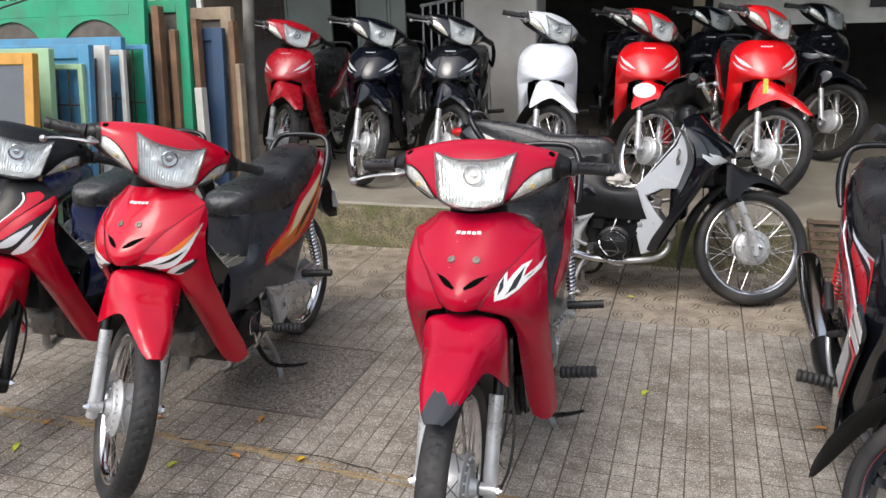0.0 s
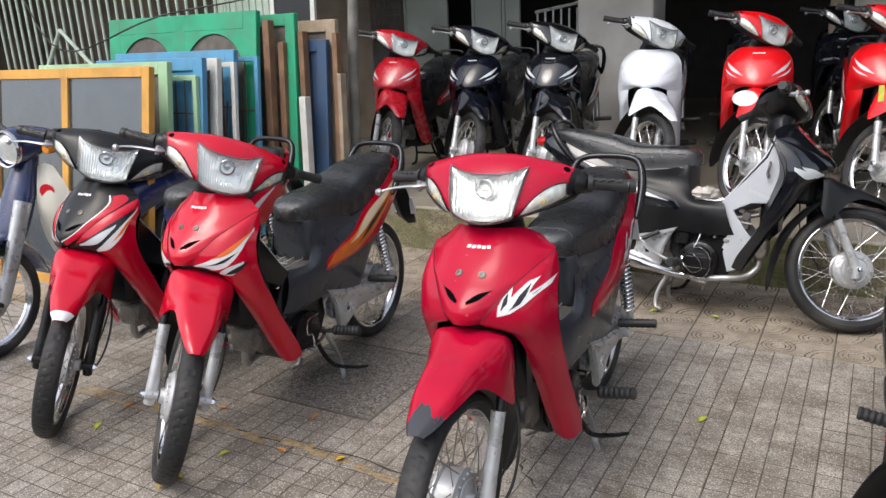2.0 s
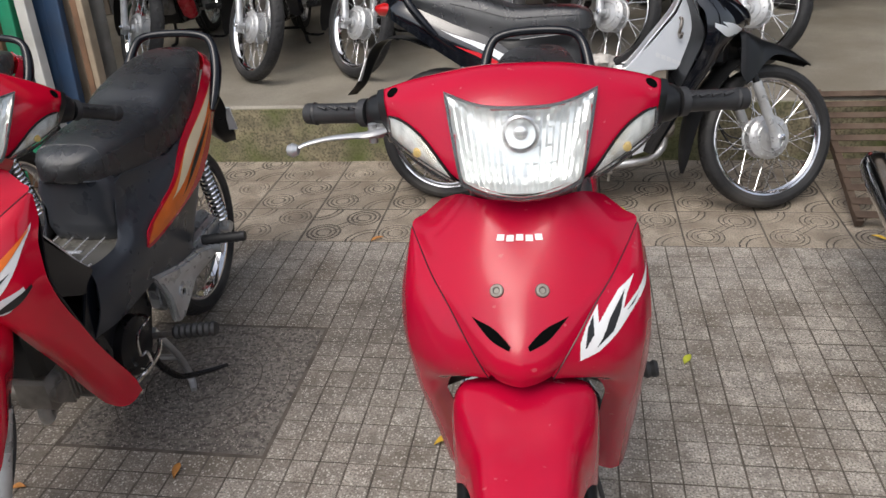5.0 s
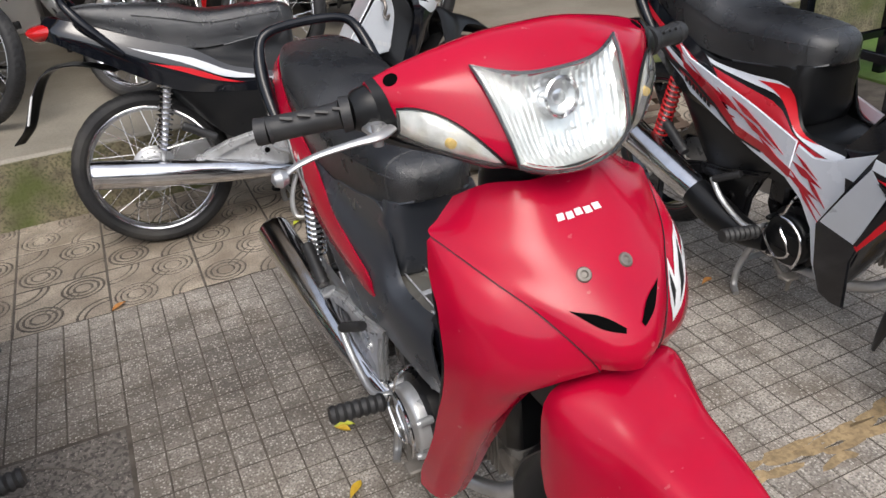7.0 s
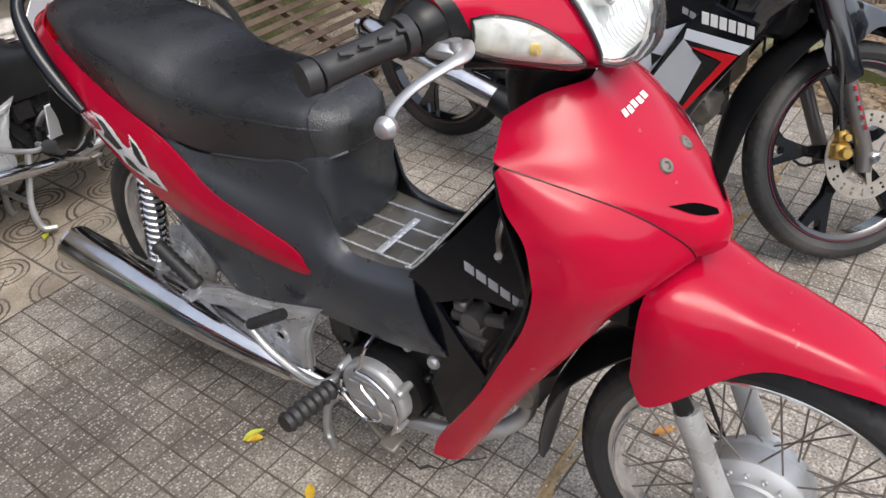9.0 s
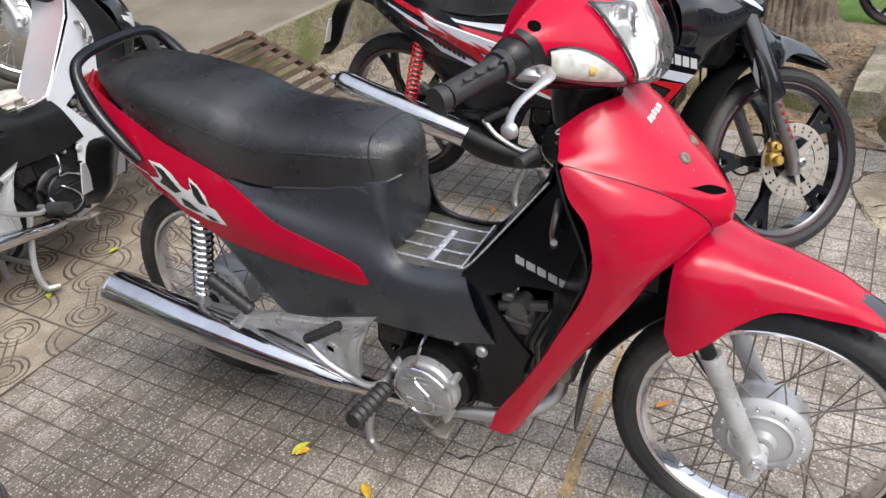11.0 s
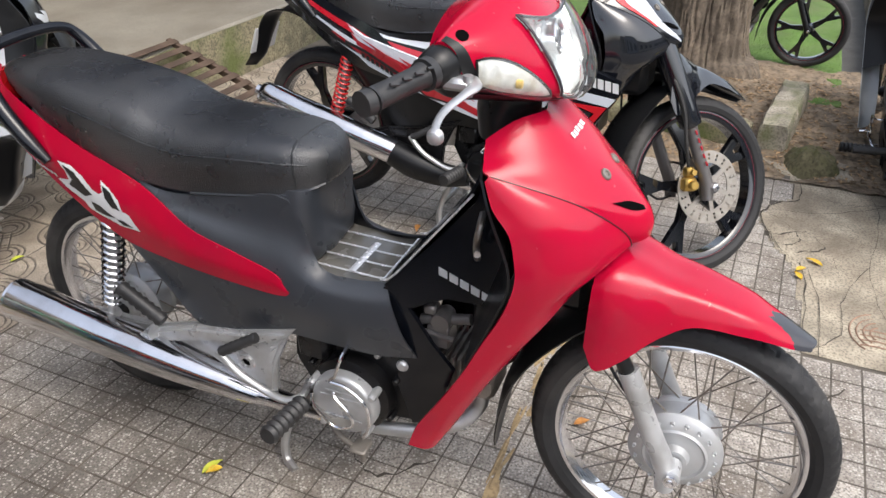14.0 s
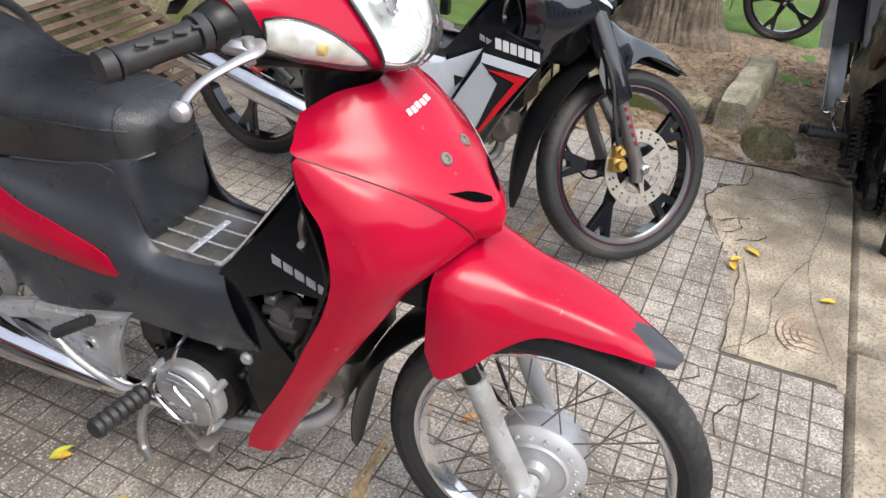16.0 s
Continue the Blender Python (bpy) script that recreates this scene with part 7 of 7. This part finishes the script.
BARK = mat("tree_bark", (0.17, 0.135, 0.10), 0.95, var=0.35, vscale=14, grain=0.5, gscale=60, dirt=(0.07, 0.055, 0.042), dirt_amt=0.6, dscale=9, bump=1.0, bscale=45)
tree = tagged(new("tree"), "street tree with rough grey-brown bark", "tree")
tree.location = (3.38, .42, 0)
prof = spline([(-.05, .34), (.05, .29), (.16, .245), (.4, .225), (.9, .21), (1.6, .195), (2.4, .17), (3.2, .13), (4.2, .06)], 24)
tr = []
for z, r in prof:
    row = []
    for a in np.arange(200) * 2 * math.pi / 200:
        ca, sa = math.cos(a), math.sin(a)
        w = noise.noise((ca * 3, sa * 3, z * 5)) * .45
        ridge = abs(noise.noise((ca * 9 + w, sa * 9 + w, z * 3.2))) + .6 * abs(noise.noise((ca * 20 + w, sa * 20, z * 7 + 7)))
        q = r * (1 + .06 * math.sin(5 * a + z)) + .034 * min(ridge, .55) - .010 + (.06 * max(0, math.sin(3 * a + 1)) if z < .1 else 0)
        row.append((q * ca + .05 * math.sin(z), q * sa, z))
    tr.append(row)
G_ = np.array(tr)
part("trunk", sheet(G_, cv=True), BARK, tree, smooth=60)

r3 = random.Random(3)
tips = []
for k in range(9):
    a, z0 = k * 2.4, 2.2 + .2 * k
    e = np.array((1.5 * math.cos(a), 1.5 * math.sin(a), z0 + 1.2 + .2 * (k % 3)))
    part("limb", tube([(0.03 * math.cos(a), .03 * math.sin(a), z0), (.6 * math.cos(a), .6 * math.sin(a), z0 + .6), tuple(e)], [.07, .045, .015], 5, 8), BARK, tree)
    tips.append(e)
lv, lf_ = [], []
for k in range(900):
    c = tips[k % 9] + np.array([r3.gauss(0, .5), r3.gauss(0, .5), r3.gauss(.1, .35)])
    u = np.array([r3.gauss(0, 1), r3.gauss(0, 1), r3.gauss(0, .5)])
    u /= np.linalg.norm(u)
    w = np.cross(u, [r3.gauss(0, 1), r3.gauss(0, 1), 1])
    w /= np.linalg.norm(w)
    n0 = len(lv)
    lv += [c - u * .06, c + w * .025, c + u * .06, c - w * .025]
    lf_.append((n0, n0 + 1, n0 + 2, n0 + 3))
part("crown", (np.array(lv), lf_), mat("tree_foliage", (0.05, 0.11, 0.03), 0.6, var=0.3, rand=0.3), tree)

# ---- black table behind the sporty bike ----
table = tagged(new("table"), "black wooden table with rails between its legs", "table")
table.location = (2.52, 1.62, 0)
part("table_top", block(-.06, .66, -.06, .62, .74, .78, .006), GLOSS_BLACK, table)
for x in (0, .58):
    for y in (0, .52):
        part("leg", block(x - .025, x + .025, y - .025, y + .025, 0, .74, .004), GLOSS_BLACK, table)
for y in (0, .52):
    part("rail", block(.025, .555, y - .012, y + .012, .20, .24, .003), GLOSS_BLACK, table)
for x in (0, .58):
    part("rail", block(x - .012, x + .012, .025, .495, .26, .30, .003), GLOSS_BLACK, table)

# ---- unseen houses added across the street: close the view behind the camera, limit light ----
for k, (x, w, h, c) in enumerate(((-16, 8, 3.6, (0.5, 0.46, 0.38)), (-7.5, 7, 4.2, (0.52, 0.54, 0.55)), (0, 7, 3.3, (0.6, 0.56, 0.48)), (7.5, 8, 3.9, (0.5, 0.48, 0.46)), (16, 8, 3.5, (0.5, 0.5, 0.48)))):
    hs_ = tagged(new("house"), "plain plastered house, unseen, added behind the camera", "house", "houses across the street")
    hs_.location = (x, -13, -.18)
    wm = mat("house_plaster", c, 0.85, var=0.12, vscale=1.0)
    part("wall", block(-w / 2, w / 2, -3, 0, 0, h, .02), wm, hs_)
    part("roof", block(-w / 2 - .2, w / 2 + .2, -3.2, .3, h, h + .2, .02), CONCRETE, hs_)
    for i in range(3):
        part("window", block(-w / 2 + .9 + i * 2.3, -w / 2 + 2.1 + i * 2.3, .002, .05, 1.0, 2.4, .02), PANE, hs_)


# ---- the other bikes ----
ROW = "motorbikes in a row on the platform"
bike("motorbike", "red underbone motorbike with orange flame stickers, bars turned aside", place(-1.092, .108, 2.7, 0, 0.7), RED_GLOSS, steer=48, decals="flame")
bike("motorbike", "red and black underbone motorbike with a white fender tip", place(-1.735, .135, 4.5, 0, 2.0), RED_GLOSS, nose=BLACK_PLASTIC, cowl=BLACK_PLASTIC, side=BLUE_PAINT, steer=40, decals="arrow", fork=IRON, tip=WHITE_DECAL)
bike("motorbike", "black underbone motorbike with silver tunnel panel, parked along the step", place(.850, 2.215, 87, 0, 8.0), BLACK_PAINT, side=BLACK_PLASTIC, tunnel=SILVER_PAINT, fender=BLACK_PLASTIC, spoke=BRIGHT_STEEL, steer=26, decals="slash", hubm=ALLOY_DULL)
def rag_geo():
    """A crumpled cloth: a flattened heap of folds."""
    rows = []
    for i in range(19):
        t = math.pi * i / 18
        row = []
        for j in range(28):
            a = 2 * math.pi * j / 28
            d = np.array((math.sin(t) * math.cos(a), math.sin(t) * math.sin(a), math.cos(t)))
            f = 1 + .38 * noise.noise(tuple(d * 2.1 + 4)) + .26 * (abs(noise.noise(tuple(d * 5.0))) - .2)
            row.append((.075 * d[0] * f, .062 * d[1] * f, max(-.020, .034 * d[2] * f)))
        rows.append(row)
    return sheet(np.array(rows), cv=True)


rag = part("rag", rag_geo, mat("grey_white_cloth", (0.50, 0.47, 0.43), 0.9, var=0.2, vscale=30, dirt=(0.3, 0.27, 0.23), dirt_amt=0.5, dscale=18, bump=0.4, bscale=120), smooth=30)
rag.matrix_world = place(.850, 2.215, 87, 0, 8.0) @ Matrix.Translation((-.02, .665, .575))
tagged(rag, "crumpled grey-white rag lying on the wire rack", "rag")
bike("motorbike", "black, white and red sporty underbone motorbike with black cast wheels", place(1.158, .138, -1.9, 0, 0.8), BLACK_PAINT, steer=52, tail=BLACK_PAINT, side=BLACK_PLASTIC, tunnel=BLACK_PAINT, cast=BLACK_PAINT, disc=True, shock=RED_SPRING, fork=FORK_BRONZE, muffler="short", decals="racing", rack=False)
for x, y, paint, what in ((-2.28, 3.24, RED_DARK, "dark red"), (-1.60, 3.20, BLACK_BLUE, "black"), (-1.03, 3.22, BLACK_PAINT, "black"), (-.38, 3.24, WHITE_PAINT, "white"),
                          (.26, 3.22, RED_FRESH, "bright red"), (.93, 3.22, RED_FRESH, "bright red")):
    rb = bike("motorbike", what + " underbone motorbike with bars turned aside, on the platform", place(x, y, 7, DECK, 1.0), paint, side=BLACK_PLASTIC if paint is not WHITE_PAINT else WHITE_PAINT, steer=42, spoke=BRIGHT_STEEL, decals="row",
         group=ROW, fork=ALLOY_DULL, rack=False, full=False, tail_on=False, style="broad")
    if x > 0:
        tag = Matrix.Translation((.263, 2.888, .961)) @ pose(0, 0, 0, 0, 20, 92) if x < .5 else Matrix.Translation((.885, 2.885, .985)) @ pose(0, 0, 0, 0, 20, 92)
        shape = [(.062 * math.cos(a), .042 * math.sin(a)) for a in np.arange(20) * math.pi / 10] if x < .5 else [(-.012, -.04), (.012, -.04), (.012, .04), (-.012, .04)]
        part("oval_plate" if x < .5 else "small_sticker", prism(shape, -.0015, .0015, .0006), WHITE_DECAL if x < .5 else LEAF_GREEN, rb, "plain white oval plate" if x < .5 else "small yellow-green sticker", m=rb.matrix_world.inverted() @ tag)
for x, y, rz in ((.02, 4.75, 10), (.62, 4.85, 5), (1.45, 4.6, 12)):
    bike("motorbike", "black underbone motorbike in the dark shop", place(x, y, rz, DECK, 1.0), BLACK_PAINT, side=BLACK_PLASTIC, steer=35, decals="none", rack=False, full=False, tail_on=False)
bike("motorbike", "black motorbike with cast wheels on the green mat", place(3.62, -.12, 0, .012, 1.0) @ Matrix.Scale(.76, 4), BLACK_PAINT, side=BLACK_PLASTIC, cast=BLACK_PAINT, decals="none", rack=False, full=False, tail_on=False, fork=BLACK_PLASTIC)
bike("motorbike", "old dusty dark motorbike with yellow number plate in the street", place(3.07, -.565, 94, -.18, 6.0), BLACK_PLASTIC, style="dusty", fork=IRON, hubm=IRON, spoke=STEEL, shield=PALE_PANEL, side=BLACK_PLASTIC, decals="none", rack=False, full=False, grab=RUST, shock=BLACK_PLASTIC, plate=YELLOW_PLATE)


def cub(m):
    """An older step-through with a round headlight and a cream leg shield."""
    b = tagged(new("motorbike"), "old dark blue step-through with round headlight and cream leg shield", "motorbike")
    b.matrix_world = m
    S = steering(6)
    wheel("front_wheel", b, S @ Matrix.Translation((0, 0, R_TYRE)), STEEL, CHROME)
    wheel("rear_wheel", b, Matrix.Translation((0, WHEELBASE, R_TYRE)), STEEL, CHROME, True)
    for s in (-1, 1):
        part("fork_cover", lambda: tube([(.07, .02, .27), (.068, .06, .36), (.065, .13, .52), (.062, .22, .72)], [.018, .026, .03, .034], 4, 12, flat=1.3), ALLOY_DULL if s > 0 else ALLOY_DULL, b, key="cubfork", m=S @ Matrix.Diagonal((s, 1, 1, 1)))
    part("head_cover", loft([[(a * math.cos(t), y + e * math.sin(t), z) for t in np.arange(12) * math.pi / 6] for a, e, y, z in ((.07, .06, .16, .52), (.085, .07, .20, .62), (.08, .07, .26, .75), (.06, .06, .31, .86), (.055, .05, .34, .94))], 4, 2), BLUE_PAINT, b, m=S)
    part("front_fender", sheet(smooth_grid([[(x, .0 + (.31 + .02 * (1 - (x / .06) ** 2)) * math.cos(a), .279 + (.30 + .02 * (1 - (x / .06) ** 2)) * math.sin(a)) for x in (-.06, -.03, 0, .03, .06)] for a in np.linspace(2.4, .2, 9)], 3, 3), .004), BLUE_PAINT, b, m=S)
    nc = part("headlight_nacelle", loft([[(a * math.cos(t), y, z + e * math.sin(t)) for t in np.arange(14) * math.pi / 7] for a, e, y, z in ((.085, .085, .235, .965), (.09, .09, .27, .97), (.12, .075, .34, .985), (.16, .05, .40, 1.0), (.10, .035, .45, 1.0))], 4, 2), BLUE_PAINT, b, m=S)
    part("headlight", lathe([(.0, 0), (.002, .05), (.016, .078)], 28, axis="y", centre=(0, .222, .965)), REFLECTOR, b, "round yellowed headlight", m=S)
    part("lamp_ring", lathe([(.235, .088), (.222, .09), (.212, .084), (.214, .078), (.225, .078)], 32, axis="y", centre=(0, 0, .965), closed=False), CHROME, nc)
    for s in (-1, 1):
        part("indicator", lambda: lathe([(-.03, 0), (-.026, .02), (0, .027), (.03, .022), (.034, 0)], 16, axis="y"), AMBER, b, "amber indicator lamp", key="cubind", m=S @ Matrix.Translation((s * .155, .33, .965)))
        part("handlebar_grip", lambda: tube([(.16, .39, 1.0), (.24, .42, 1.02), (.34, .47, 1.03)], [.02, .016, .017], 4, 12), GRIP, b, key="cubgrip", m=S @ Matrix.Diagonal((s, 1, 1, 1)))
        lg = part("leg_shield", lambda: sheet(smooth_grid([[(.07, .33, .87), (.11, .34, .885), (.14, .36, .87)], [(.08, .30, .78), (.15, .32, .78), (.20, .37, .77)], [(.085, .28, .65), (.17, .31, .65), (.235, .38, .64)],
                                                            [(.09, .30, .50), (.17, .34, .50), (.235, .41, .49)], [(.10, .36, .38), (.17, .39, .38), (.22, .45, .37)], [(.12, .46, .28), (.17, .48, .27), (.205, .52, .28)]], 5, 4), .005) if s > 0 else
                  flip(sheet(smooth_grid([[(.07, .33, .87), (.11, .34, .885), (.14, .36, .87)], [(.08, .30, .78), (.15, .32, .78), (.20, .37, .77)], [(.085, .28, .65), (.17, .31, .65), (.235, .38, .64)],
                                          [(.09, .30, .50), (.17, .34, .50), (.235, .41, .49)], [(.10, .36, .38), (.17, .39, .38), (.22, .45, .37)], [(.12, .46, .28), (.17, .48, .27), (.205, .52, .28)]], 5, 4), .005)), CREAM, b, "cream plastic leg shield", key="cubshield%d" % s)
        if s > 0:
            part("round_sticker", lambda: lathe([(0, .036), (.002, .034), (.003, 0)], 24, axis="y"), RED_DECAL, lg, "round red sticker", m=pose(.135, .308, .755, 0, 0, 25))
    part("engine_case", prism(rounded([(.48, .35), (.70, .37), (.78, .30), (.70, .20), (.52, .20)], 3), -.10, .10, .01), ALLOY, b)
    part("body", loft([[(w * math.cos(t), y, z + h * math.sin(t)) for t in np.arange(12) * math.pi / 6] for y, z, w, h in ((.42, .62, .05, .10), (.55, .48, .06, .09), (.72, .50, .10, .13), (.95, .58, .12, .13), (1.2, .62, .12, .10), (1.45, .60, .08, .07))], 4, 2), BLUE_PAINT, b)
    part("seat", seat_geo, SEAT, b, key="seat")
    part("exhaust_pipe", tube([(-.05, .42, .22), (-.09, .6, .18), (-.13, .9, .22), (-.15, 1.4, .28)], [.014, .016, .034, .036], 4, 12), CHROME, b)
    part("rear_fender", sheet(smooth_grid([[(x, WHEELBASE + .33 * math.cos(a), .279 + .33 * math.sin(a)) for x in (-.06, 0, .06)] for a in np.linspace(2.2, .1, 8)], 3, 3), .004), BLUE_PAINT, b)
    part("side_stand", tube([(.09, .70, .235), (.12, .74, .16), (.165, .80, .03), (.185, .80, .006)], .009, 4, 8), IRON, b)
    return b


cub(place(-2.68, .45, 3, 0, 1.5))


lay_tiles()
